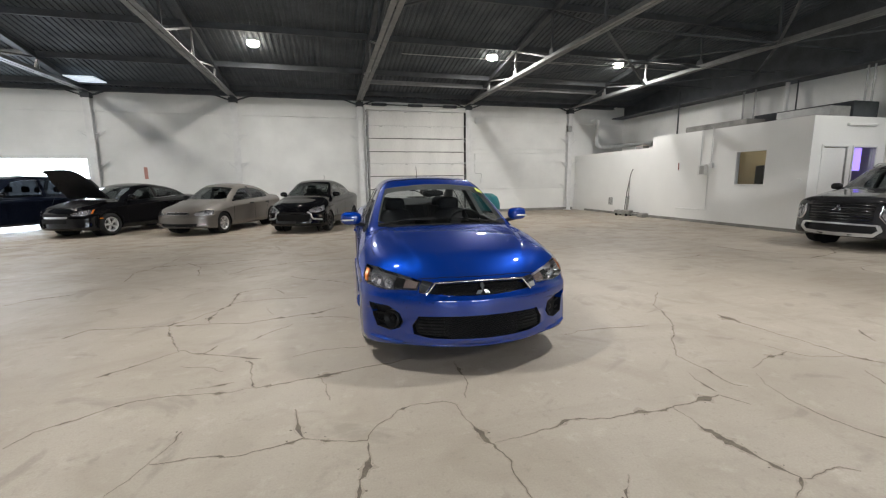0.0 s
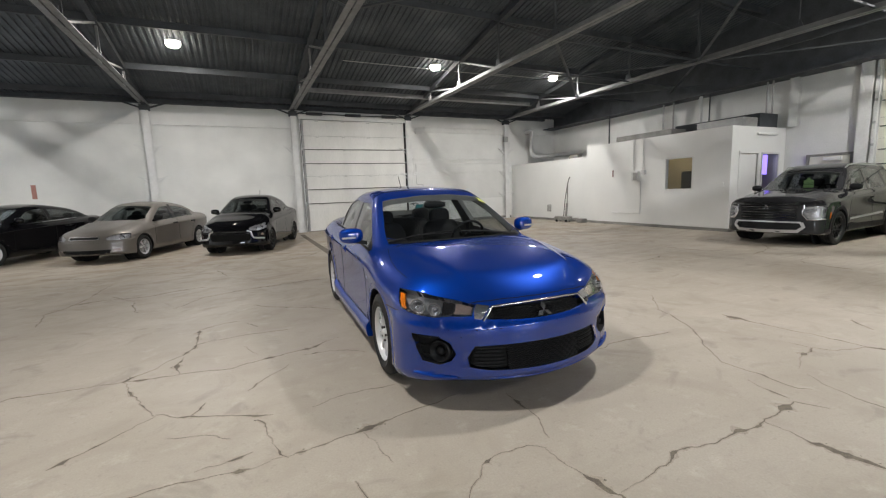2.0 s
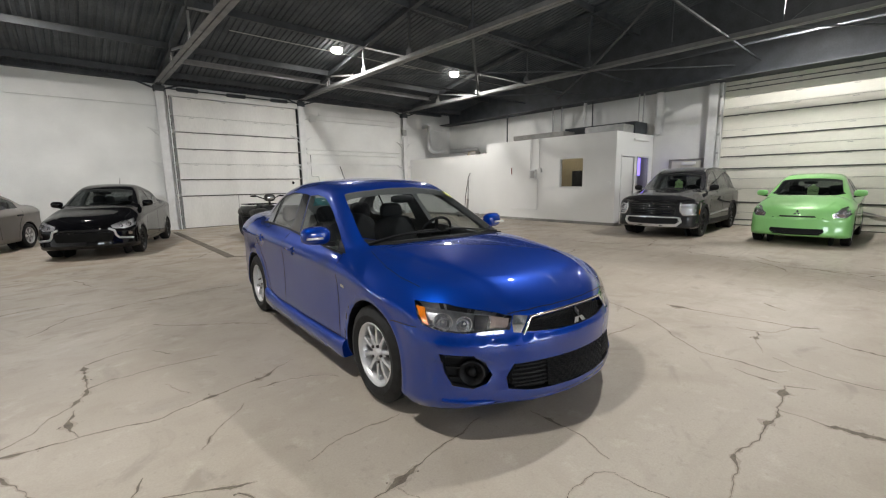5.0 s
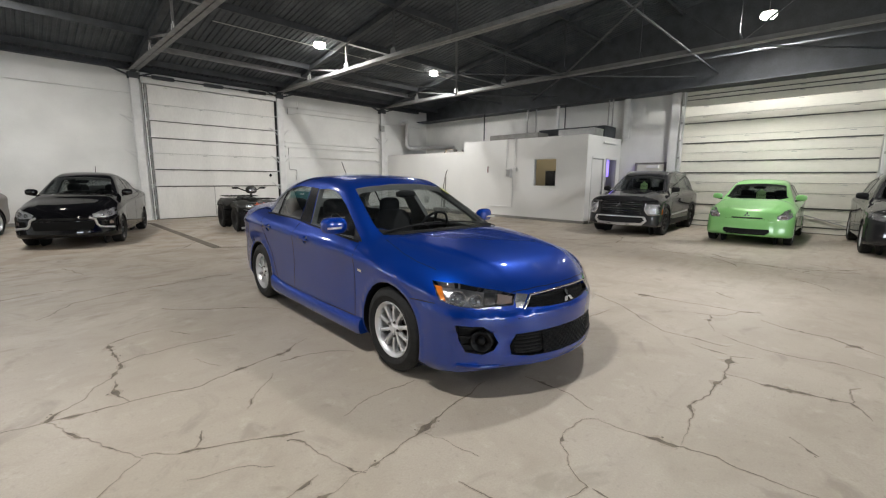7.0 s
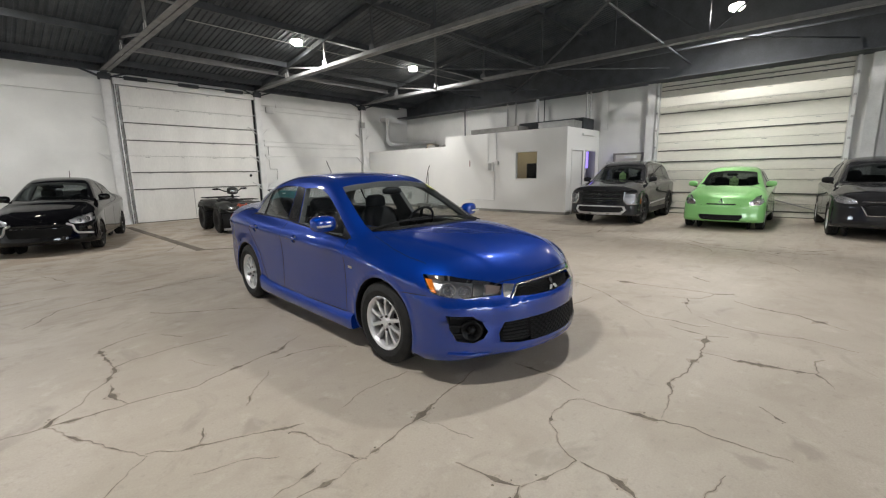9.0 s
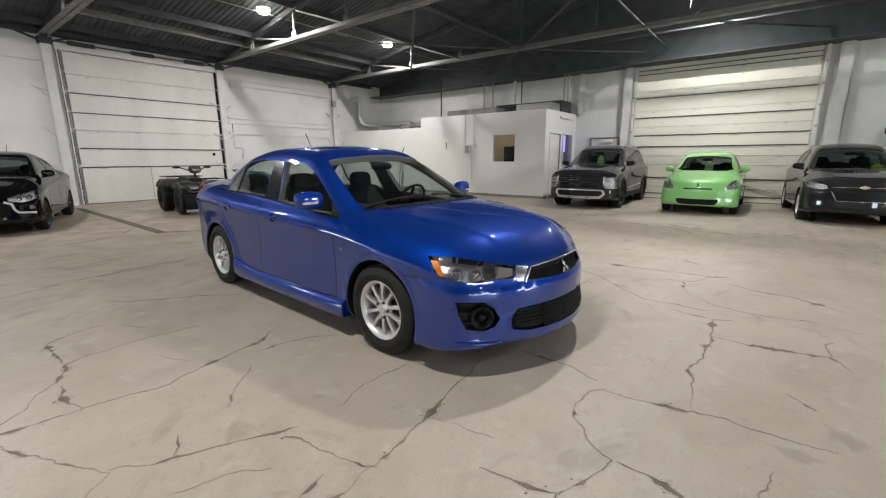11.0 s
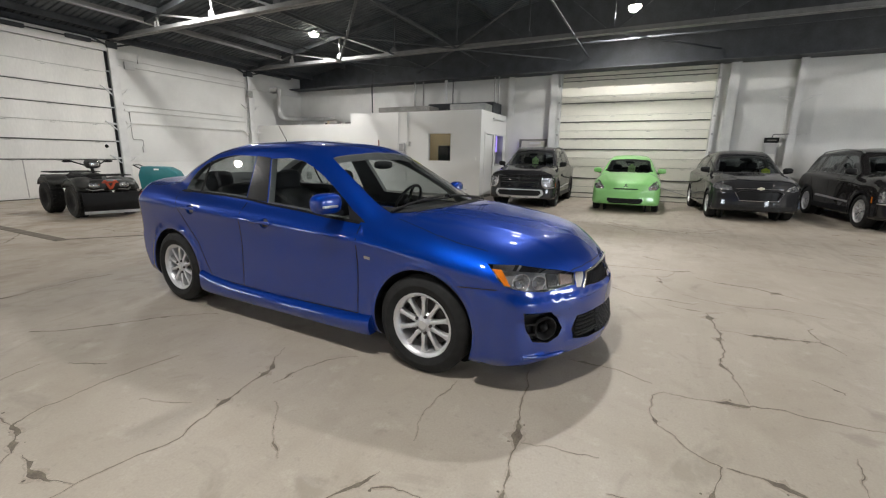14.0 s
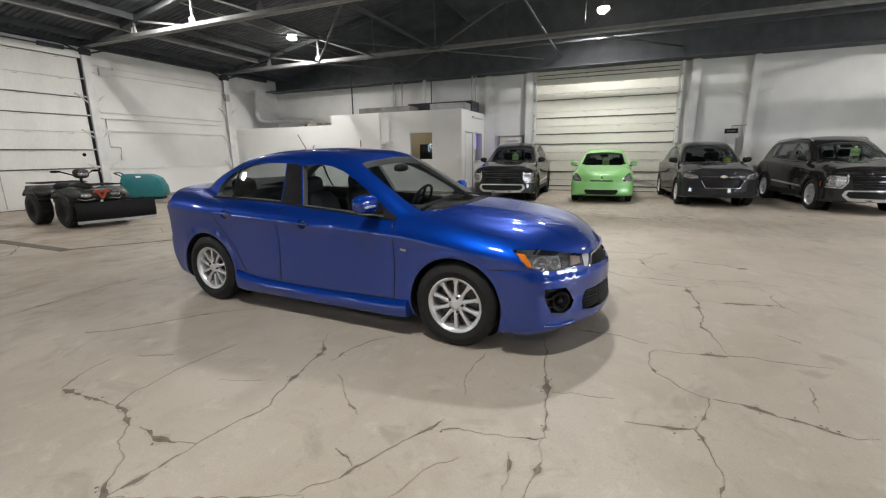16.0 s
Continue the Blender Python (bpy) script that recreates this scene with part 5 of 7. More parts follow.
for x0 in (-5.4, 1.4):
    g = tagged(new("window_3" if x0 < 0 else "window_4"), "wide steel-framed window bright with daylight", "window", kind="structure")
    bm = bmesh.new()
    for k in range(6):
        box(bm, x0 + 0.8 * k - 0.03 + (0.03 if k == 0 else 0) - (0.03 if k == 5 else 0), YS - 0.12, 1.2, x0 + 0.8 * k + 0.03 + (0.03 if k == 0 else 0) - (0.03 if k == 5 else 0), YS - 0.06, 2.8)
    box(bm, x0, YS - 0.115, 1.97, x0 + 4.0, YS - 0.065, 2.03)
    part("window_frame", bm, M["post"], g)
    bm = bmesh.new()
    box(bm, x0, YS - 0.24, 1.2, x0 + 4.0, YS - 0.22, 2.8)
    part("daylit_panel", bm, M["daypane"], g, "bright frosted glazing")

def at(front, heading):
    """The pose of a car whose front bumper's middle is at front, with its tail towards the given heading (degrees from +x)."""
    return pose(front[0], front[1], 0, 0, 0, heading)


def lamp_unit(c, tree, poly, az, deep, bowls=(), amber=None, signal=None, name="headlight", hous="housing"):
    """Both lamp units of one kind: sunk housing, reflector bowls, coloured ends and a clear lens."""
    for mirror in (False, True):
        h = part(name, patch(tree, poly, az, -0.002, deep - 0.004, 0.04, mirror=mirror, open_front=True), M[hous], c)
        for u, v, r in bowls:
            bm = bmesh.new()
            p = proj(tree, u, v, az, -deep * 0.75)
            way, side = view(az)
            q = (-way).to_track_quat("Y", "Z").to_matrix().to_4x4()
            lathe(bm, [(0.0005, -0.02), (r * 0.35, -0.018), (r * 0.8, 0.0), (r, 0.022), (r * 1.08, 0.022), (r * 0.85, -0.008), (0.0005, -0.03)], 20, Matrix.Translation(p) @ q)
            bmesh.ops.create_icosphere(bm, subdivisions=2, radius=r * 0.2, matrix=Matrix.Translation(p - way * 0.012))
            if mirror:
                for w in bm.verts:
                    w.co.y *= -1
            part("reflector", bm, M["reflector"], h, "bright reflector bowl", smooth=50)
        for poly2, mt, nm in ((amber, "amber", "side_marker"), (signal, "bulb", "turn_signal")):
            if poly2:
                part(nm, patch(tree, poly2, az, -0.006, 0.012, 0.04, mirror=mirror), M[mt], h, "amber marker" if mt == "amber" else "pale turn signal", smooth=40)
        g = part("lens", patch(tree, poly, az, 0.001, 0.0, 0.04, mirror=mirror, sheet=True), M["lens"], h, "clear lens", smooth=50)
        g.visible_shadow = False


def plates(c, tree, name, mt, poly, az=0.0, off=0.006, thick=0.01, both=None, label="", cell=0.05, top=False):
    """A trim plate on the skin, and its twin on the other side where it is not in the middle."""
    both = az != 0 if both is None else both
    for mirror in (False, True) if both else (False,):
        part(name, patch(tree, poly, az, off, thick, cell, mirror=mirror, top=top), M[mt], c, label, smooth=40)


def pocket(c, tree, name, mt, poly, az, deep, label=""):
    for mirror in (False, True) if az else (False,):
        part(name, patch(tree, poly, az, -0.002, deep - 0.004, 0.04, mirror=mirror, open_front=True), M[mt], c, label)


def ribbon(c, tree, name, mt, pts, az, w, off=0.008, both=True, label=""):
    for mirror in (False, True) if both else (False,):
        part(name, seam(tree, pts, az, w, mirror, off=off), M[mt], c, label, smooth=40)


def rod(c, tree, name, mt, pts, az, r, off=0.006, both=True, label=""):
    """A round trim rod that follows the skin."""
    line = []
    for (a, b), (e, d) in zip(pts, pts[1:]):
        k = max(1, int(math.hypot(e - a, d - b) / 0.04))
        line += [(a + (e - a) * i / k, b + (d - b) * i / k) for i in range(k)]
    line.append(pts[-1])
    for mirror in (False, True) if both else (False,):
        bm = bmesh.new()
        tube(bm, [proj(tree, u, v, az, off) for u, v in line], r, 8)
        if mirror:
            for v in bm.verts:
                v.co.y *= -1
        part(name, bm, M[mt], c, label, smooth=60)


def honeycomb(c, tree, poly, z0, z1, y0, y1, step, off, name="grille_mesh", r=0.0035):
    """A moulded honeycomb grille sunk in the front."""
    bm = bmesh.new()
    z, k = z0, 0
    while z < z1:
        for sgn in (1, -1):
            pts = []
            y, j = y0, 0
            while y <= y1 + 1e-6:
                pts.append(proj(tree, y, z + sgn * (step * 0.22 if (j + k) % 2 else -step * 0.0), 0, off))
                y, j = y + step * 0.6, j + 1
            if len(pts) > 2:
                tube(bm, pts, r, 4)
        z, k = z + step * 0.5, k + 1
    part(name, bm, M["black"], c, "black honeycomb grille")


def tag_card(at_m, text="SOLD", name="price_tag", paper="tag"):
    """A lime card with its word, standing behind a windscreen."""
    t = thing(name, "lime green card with dark lettering behind the windscreen", "tag", "windscreen tags", at_m @ Matrix.Scale(0.72, 4))
    bm = bmesh.new()
    prism(bm, [(-0.13, -0.12), (0.13, -0.12), (0.13, 0.10), (0.05, 0.14), (0.03, 0.19), (-0.03, 0.19), (-0.05, 0.14), (-0.13, 0.10)], lambda u, v: Vector((0, u, v)), lambda u, v: Vector((0.004, u, v)))
    part("card", bm, M[paper], t)
    cu = bpy.data.curves.new("word", "FONT")
    cu.body, cu.size, cu.extrude, cu.align_x, cu.align_y = text, 0.10, 0.001, "CENTER", "CENTER"
    tmp = new("word", cu)
    me = bpy.data.meshes.new_from_object(tmp.evaluated_get(bpy.context.evaluated_depsgraph_get()))
    bpy.data.objects.remove(tmp)
    me.materials.append(M["tagink"])
    w = new("lettering", me)
    w.parent, w.matrix_local = t, Matrix.Translation((-0.002, 0, 0)) @ Matrix(((0, 0, -1, 0), (-1, 0, 0, 0), (0, 1, 0, 0), (0, 0, 0, 1)))
    w["label"] = "dark lettering SOLD"


# ---- the blue sedan ----
BLUE_FORM = car_shape(4.60, 1.76, (0.13, 0.735), (0.72, 0.935), (1.17, 0.99), (2.02, 1.405), (2.55, 1.475), (3.3, 1.40), (3.98, 1.10), (4.48, 1.09), (0.905, 1.01), zb=0.17, plan=0.33, rail=0.628, crown=0.035, crease=0.022)
BLUE_FORM["field"] = body_field(
    deck=tabled((0, 0.62), (0.07, 0.695), (0.14, 0.755), (0.36, 0.860), (0.72, 0.938), (1.17, 0.985), (1.6, 1.0), (3.0, 1.03), (3.6, 1.06), (3.98, 1.098), (4.3, 1.105), (4.48, 1.09), (4.62, 1.04)),
    fall=tabled((0, 0.10), (0.3, 0.125), (0.6, 0.115), (1.0, 0.075), (1.4, 0.05), (2.0, 0.05), (3.6, 0.05), (4.2, 0.08), (4.6, 0.09)),
    flank=tabled((0, 0.80), (0.3, 0.850), (0.6, 0.872), (1.0, 0.880), (1.5, 0.870), (2.5, 0.873), (3.4, 0.880), (3.9, 0.872), (4.3, 0.835), (4.6, 0.77)),
    crease=tabled((0.3, 0.67), (1.0, 0.745), (1.5, 0.795), (2.4, 0.835), (3.3, 0.875), (4.3, 0.905)),
    nose=tabled((0.15, 0.05), (0.20, -0.005), (0.25, -0.03), (0.32, -0.028), (0.44, -0.014), (0.50, -0.014), (0.555, -0.008), (0.585, 0.012), (0.64, 0.030), (0.69, 0.056), (0.75, 0.10), (0.85, 0.20), (1.1, 0.5)),
    sole=tabled((0, 0.200), (0.25, 0.175), (0.6, 0.165), (3.8, 0.17), (4.3, 0.24), (4.6, 0.31)),
    roof=tabled((1.6, 1.30), (1.9, 1.415), (2.2, 1.455), (2.55, 1.475), (2.9, 1.468), (3.3, 1.415), (3.65, 1.290), (3.98, 1.115), (4.25, 0.98)),
    glass=tabled((1.2, 0.735), (1.5, 0.748), (2.0, 0.765), (2.6, 0.768), (3.2, 0.752), (3.64, 0.708), (4.0, 0.62), (4.3, 0.54)),
    axles=(0.98, 3.615), r=0.325, cowl=(1.17, 0.985), slope=1.75, belt=0.97, back=4.51, scoop=0.022)
HEAD = [(0.972, 0.764), (0.94, 0.69), (0.94, 0.69), (0.912, 0.655), (0.80, 0.630), (0.67, 0.614), (0.56, 0.622), (0.437, 0.622), (0.425, 0.688), (0.53, 0.714), (0.65, 0.735), (0.80, 0.762)]
GRILLE = [(-0.395, 0.602), (-0.2, 0.589), (0, 0.585), (0.2, 0.589), (0.395, 0.602), (0.33, 0.668), (0.17, 0.675), (0, 0.677), (-0.17, 0.675), (-0.33, 0.668)]
MOUTH = [(-0.465, 0.436), (-0.25, 0.441), (0, 0.443), (0.25, 0.441), (0.465, 0.436), (0.508, 0.36), (0.50, 0.302), (0.385, 0.281), (0.2, 0.277), (0, 0.276), (-0.2, 0.277), (-0.385, 0.281), (-0.50, 0.302), (-0.508, 0.36)]
FOG = [(0.815, 0.512), (0.64, 0.500), (0.568, 0.447), (0.530, 0.38), (0.560, 0.335), (0.632, 0.310), (0.745, 0.333), (0.79, 0.41)]
FRONT_GLASS = [(1.55, 0.922), (1.81, 0.938), (2.01, 0.956), (2.22, 0.970), (2.43, 0.981), (2.49, 1.15), (2.555, 1.312), (2.37, 1.322), (2.21, 1.303), (2.08, 1.262), (1.94, 1.195), (1.81, 1.122), (1.69, 1.048), (1.60, 0.985)]
REAR_GLASS = [(2.70, 1.005), (2.97, 1.014), (3.28, 1.018), (3.59, 1.022), (3.615, 1.05), (3.605, 1.11), (3.545, 1.180), (3.43, 1.255), (3.26, 1.308), (3.04, 1.337), (2.755, 1.330), (2.725, 1.18)]
SCREEN = [(1.44, 0.655), (1.55, 0.635), (1.70, 0.60), (1.854, 0.565), (1.96, 0.535), (1.905, 0.30), (1.885, 0)]
SCREEN = [*SCREEN, *[(x, -y) for x, y in SCREEN[-2::-1]], (1.28, -0.49), (1.20, -0.26), (1.18, 0), (1.20, 0.26), (1.28, 0.49)]
BACK_GLASS = [(3.36, 0.49), (3.60, 0.515), (3.84, 0.53), (3.90, 0.30), (3.92, 0), (3.90, -0.30), (3.84, -0.53), (3.60, -0.515), (3.36, -0.49), (3.33, 0)]
c, tree, body = car("blue_sedan", "glossy blue four-door sedan on silver alloy wheels", BLUE_FORM, M["blue"], at((1.10, 2.80), 87.0), [], n=150, tint="sideglass", screen="glass", glass=[FRONT_GLASS, REAR_GLASS], screens=[SCREEN, BACK_GLASS], cups=[(2.37, 0.918, 0.848, 0.072), (3.30, 0.921, 0.884, 0.072)],
                    front_cuts=[(HEAD, 45, 0.07), (GRILLE, 0, 0.05), (MOUTH, 0, 0.06), (FOG, 45, 0.06)])
lamp_unit(c, tree, HEAD, 45, 0.07, [(0.80, 0.690, 0.050), (0.675, 0.674, 0.042)], amber=[(0.958, 0.745), (0.912, 0.664), (0.880, 0.656), (0.908, 0.742)], signal=[(0.545, 0.636), (0.448, 0.636), (0.440, 0.678), (0.535, 0.698)])
plates(c, tree, "lamp_bezel", "emblemdark", [(0.625, 0.626), (0.555, 0.632), (0.548, 0.70), (0.625, 0.712)], 45, -0.022, 0.01, label="dark lamp bezel")
pocket(c, tree, "grille_recess", "black", GRILLE, 0, 0.05)
pocket(c, tree, "intake_recess", "black", MOUTH, 0, 0.06)
pocket(c, tree, "fog_lamp_recess", "black", FOG, 45, 0.06)
honeycomb(c, tree, GRILLE, 0.600, 0.668, -0.34, 0.341, 0.034, -0.02)
honeycomb(c, tree, MOUTH, 0.285, 0.43, -0.28, 0.281, 0.040, -0.012, r=0.005)
plates(c, tree, "intake_panel", "gasket", [(0.29, 0.432), (0.455, 0.428), (0.495, 0.36), (0.485, 0.31), (0.38, 0.290), (0.29, 0.287)], 0, -0.022, 0.012, both=True)
for z, e in ((0.31, 0.47), (0.328, 0.48), (0.35, 0.475), (0.375, 0.475), (0.40, 0.465), (0.42, 0.455)):
    rod(c, tree, "intake_slat", "black", [(0.285, z), (e, z)], 0, 0.006, off=-0.012)
rod(c, tree, "front_lip", "blue", [(-0.80, 0.25), (-0.70, 0.235), (-0.45, 0.222), (0, 0.214), (0.45, 0.222), (0.70, 0.235), (0.80, 0.25)], 0, 0.014, off=-0.006, both=False, label="painted lip under the intake")
rod(c, tree, "grille_surround", "chrome", [(-0.402, 0.592), (-0.336, 0.674), (-0.17, 0.682), (0, 0.684), (0.17, 0.682), (0.336, 0.674), (0.402, 0.592)], 0, 0.008, both=False, label="chrome grille surround")
plates(c, tree, "grille_end", "chrome", [(0.412, 0.600), (0.452, 0.606), (0.448, 0.655), (0.425, 0.692), (0.347, 0.680)], 0, 0.002, 0.012, both=True, cell=0.03, label="chrome grille end")
for poly in ([(0, 0.635), (0.020, 0.662), (0, 0.690), (-0.020, 0.662)], [(0, 0.635), (0.018, 0.608), (0.055, 0.608), (0.035, 0.635)], [(0, 0.635), (-0.018, 0.608), (-0.055, 0.608), (-0.035, 0.635)]):
    part("emblem", patch(tree, [(u, v - 0.013) for u, v in poly], 0, 0.012, 0.01, 0.05), M["chrome"], c, "chrome emblem shape")
for mirror in (False, True):
    bm = bmesh.new()
    p = proj(tree, 0.632, 0.392, 45, -0.05)
    way, side = view(45)
    q = (-way).to_track_quat("Y", "Z").to_matrix().to_4x4()
    lathe(bm, [(0.0005, 0.0), (0.035, 0.0), (0.056, 0.03), (0.066, 0.036), (0.074, 0.03), (0.066, -0.02), (0.0005, -0.02)], 24, Matrix.Translation(p) @ q)
    bmesh.ops.create_uvsphere(bm, u_segments=16, v_segments=8, radius=0.03, matrix=Matrix.Translation(p - way * 0.004))
    for z in (0.365, 0.42, 0.47):
        bar(bm, proj(tree, 0.70, z, 45, -0.03), proj(tree, 0.785, z + 0.005, 45, -0.03), 0.012, 0.012)
    if mirror:
        for v in bm.verts:
            v.co.y *= -1
    part("fog_lamp", bm, M["black"], c, "black fog lamp insert", smooth=40)
for pts in ([(1.485, 0.90), (1.478, 0.6), (1.49, 0.30)], [(2.665, 0.97), (2.66, 0.6), (2.68, 0.30)], [(3.60, 1.0), (3.52, 0.92), (3.38, 0.74), (3.24, 0.60), (3.14, 0.40), (3.08, 0.31)], [(1.49, 0.30), (2.3, 0.285), (3.08, 0.31)]):
    ribbon(c, tree, "door_gap", "gasket", pts, 90, 0.007, 0.0012)
for pts in ([(1.26, 0.69), (1.10, 0.725), (0.95, 0.750), (0.78, 0.757), (0.60, 0.742)], [(1.26, -0.69), (1.10, -0.725), (0.95, -0.750), (0.78, -0.757), (0.60, -0.742)], [(0.185, 0.455), (0.145, 0.33), (0.116, 0.16), (0.108, 0), (0.116, -0.16), (0.145, -0.33), (0.185, -0.455)]):
    part("bonnet_gap", seam(tree, pts, 0, 0.0035, top=True), M["gasket"], c)
ribbon(c, tree, "bumper_gap", "gasket", [(0.765, 0.618), (0.62, 0.628), (0.49, 0.634)], 90, 0.006, 0.0012)
plates(c, tree, "pillar_trim", "gloss", [(2.445, 0.985), (2.69, 1.002), (2.715, 1.18), (2.745, 1.332), (2.57, 1.318), (2.505, 1.15)], 90, 0.002, 0.006, label="black pillar trim")
plates(c, tree, "mirror_triangle", "black", [(1.46, 0.915), (1.60, 0.927), (1.65, 1.01), (1.60, 0.985)], 90, 0.003, 0.006)
ribbon(c, tree, "quarter_bar", "gasket", [(3.34, 1.022), (3.36, 1.15), (3.355, 1.275)], 90, 0.022, 0.003)
ribbon(c, tree, "window_trim", "gasket", [(1.5, 0.912), (1.81, 0.930), (2.01, 0.948), (2.43, 0.973), (2.7, 0.996), (2.97, 1.006), (3.28, 1.010), (3.60, 1.014)], 90, 0.014, 0.004)
for hx, hz in ((2.40, 0.845), (3.31, 0.885)):
    for mirror in (False, True):
        h = part("door_handle", rbox(hx - 0.11, 0.872, hz - 0.013, hx + 0.11, 0.892, hz + 0.013, 0.010, 3), M["blue"], c, smooth=50)
        if mirror:
            h.scale.y = -1
for mirror in (False, True):
    part("side_badge", patch(tree, [(1.37, 0.69), (1.42, 0.694), (1.42, 0.712), (1.37, 0.708)], 90, 0.003, 0.003, 0.05, mirror=mirror), M["galv"], c, "small chrome badge")
    part("tail_light", patch(tree, [(4.18, 0.98), (4.50, 0.98), (4.50, 0.80), (4.26, 0.84)], 90, 0.004, 0.008, 0.05, mirror=mirror), M["redlens"], c, "dark red tail light", smooth=40)
    sg = -1 if mirror else 1
    bm = rbox(1.592, sg * 0.950 - 0.06, 1.018, 1.618, sg * 0.950 + 0.06, 1.033, 0.005)
    part("mirror_signal", bm, M["ltgrey"], c, "pale turn signal strip", smooth=40)
    bm = bmesh.new()
    rows = []
    for x, out, lo, hi in ((1.365, 0.034, 0.178, 0.312), (1.42, 0.040, 0.170, 0.300), (1.6, 0.036, 0.168, 0.288), (2.2, 0.034, 0.166, 0.284), (2.8, 0.036, 0.166, 0.295), (3.10, 0.040, 0.168, 0.325), (3.22, 0.036, 0.178, 0.36)):
        y0 = 0.862
        rows.append([bm.verts.new((x, sg * y, z)) for y, z in ((y0 - 0.06, hi + 0.01), (y0, hi), (y0 + out * 0.75, hi - 0.022), (y0 + out, hi - 0.05), (y0 + out * 0.92, lo + 0.03), (y0 + out * 0.5, lo), (y0 - 0.06, lo))])
    for p, q in zip(rows, rows[1:]):
        for i in range(7):
            bm.faces.new((p[i], p[(i + 1) % 7], q[(i + 1) % 7], q[i]))
    bm.faces.new(rows[0])
    bm.faces.new(rows[-1][::-1])
    bmesh.ops.recalc_face_normals(bm, faces=bm.faces)
    part("side_skirt", bm, M["blue"], c, "moulded blue side skirt", smooth=50)
for a, b in (((1.27, 0.10, 1.005), (1.34, 0.66, 1.02)), ((1.25, -0.55, 0.995), (1.26, 0.02, 1.01))):
    bm = bmesh.new()
    pts = [Vector(a).lerp(Vector(b), i / 8) for i in range(9)]
    pts = [proj(tree, p.x, p.y, 0, 0.018, top=True) for p in pts]
    tube(bm, pts, 0.008, 6)
    tube(bm, [pts[4], pts[0] + Vector((-0.05, 0, -0.01))], 0.007, 6)
    part("wiper", bm, M["black"], c)
plates(c, tree, "cowl_panel", "gasket", [(1.20, 0.50), (1.14, 0.26), (1.12, 0), (1.14, -0.26), (1.20, -0.50), (1.34, -0.655), (1.43, -0.655), (1.275, -0.485), (1.195, -0.26), (1.175, 0), (1.195, 0.26), (1.275, 0.485), (1.43, 0.655), (1.34, 0.655)], 0, 0.003, 0.006, both=False, top=True)
bm = bmesh.new()
tube(bm, [proj(tree, 3.05, 0, 0, 0.0, top=True), proj(tree, 3.05, 0, 0, 0.0, top=True) + Vector((0.11, 0, 0.16))], 0.004, 6)
part("antenna", bm, M["black"], c)
plates(c, tree, "windscreen_sticker", "sticker", [(1.86, -0.57), (1.93, -0.56), (1.93, -0.49), (1.86, -0.50)], 0, 0.001, 0.002, both=False, top=True)
for mirror in (False, True):
    part("mud_flap", rbox(1.40, 0.60, 0.165, 1.415, 0.85, 0.24, 0.004) if not mirror else rbox(1.40, -0.85, 0.165, 1.415, -0.60, 0.24, 0.004), M["black"], c)

# ---- cars along the north wall ----
BEIGE_FORM = car_shape(4.45, 1.70, (0.12, 0.70), (0.7, 0.87), (1.12, 0.95), (1.9, 1.36), (2.4, 1.43), (3.1, 1.36), (3.85, 1.06), (4.36, 1.03), (0.87, 0.96), axles=(0.9, 3.52), r=0.30, plan=0.36, rail=0.59, crown=0.03)
FH = [(0.93, 0.68), (0.90, 0.58), (0.70, 0.545), (0.45, 0.55), (0.42, 0.61), (0.55, 0.66), (0.75, 0.69)]
FM = [(-0.55, 0.34), (0.55, 0.34), (0.52, 0.25), (-0.52, 0.25)]
c, tree, body = car("beige_sedan", "dull beige four-door sedan with silver alloy wheels", BEIGE_FORM, M["beige"], at((-4.0, 13.0), 67.0), [(1.42, 2.44), (2.54, 3.45)], "parked cars", front_cuts=[(FH, 45, 0.04), (FM, 0, 0.04)], rim=("silver", 0.19, 6, False), mirror_mat=M["black"])
lamp_unit(c, tree, FH, 45, 0.04, [(0.72, 0.62, 0.05)])
pocket(c, tree, "intake_recess", "black", FM, 0, 0.04)
plates(c, tree, "grille", "black", [(-0.33, 0.585), (0.33, 0.585), (0.30, 0.635), (-0.30, 0.635)], 0, 0.004, 0.01)
rod(c, tree, "grille_surround", "chrome", [(-0.35, 0.58), (-0.32, 0.642), (0.32, 0.642), (0.35, 0.58), (-0.35, 0.58)], 0, 0.009, both=False, label="chrome grille surround")
plates(c, tree, "fog_lamp", "bulb", [(0.52, 0.30), (0.66, 0.30), (0.66, 0.35), (0.52, 0.35)], 45, 0.004, 0.01)
for pts in ([(1.40, 0.86), (1.40, 0.30)], [(2.49, 0.9), (2.5, 0.30)], [(3.42, 0.93), (3.2, 0.62), (3.1, 0.32)]):
    ribbon(c, tree, "door_gap", "gasket", pts, 90, 0.008, 0.0012)
plates(c, tree, "pillar_trim", "gloss", [(2.44, 0.94), (2.54, 0.94), (2.54, 1.32), (2.45, 1.33)], 90, 0.002, 0.006)
for hx in (2.28, 3.2):
    for sg in (1, -1):
        part("door_handle", rbox(hx - 0.1, sg * 0.862 - 0.012, 0.79, hx + 0.1, sg * 0.862 + 0.012, 0.83, 0.008), M["black"], c)

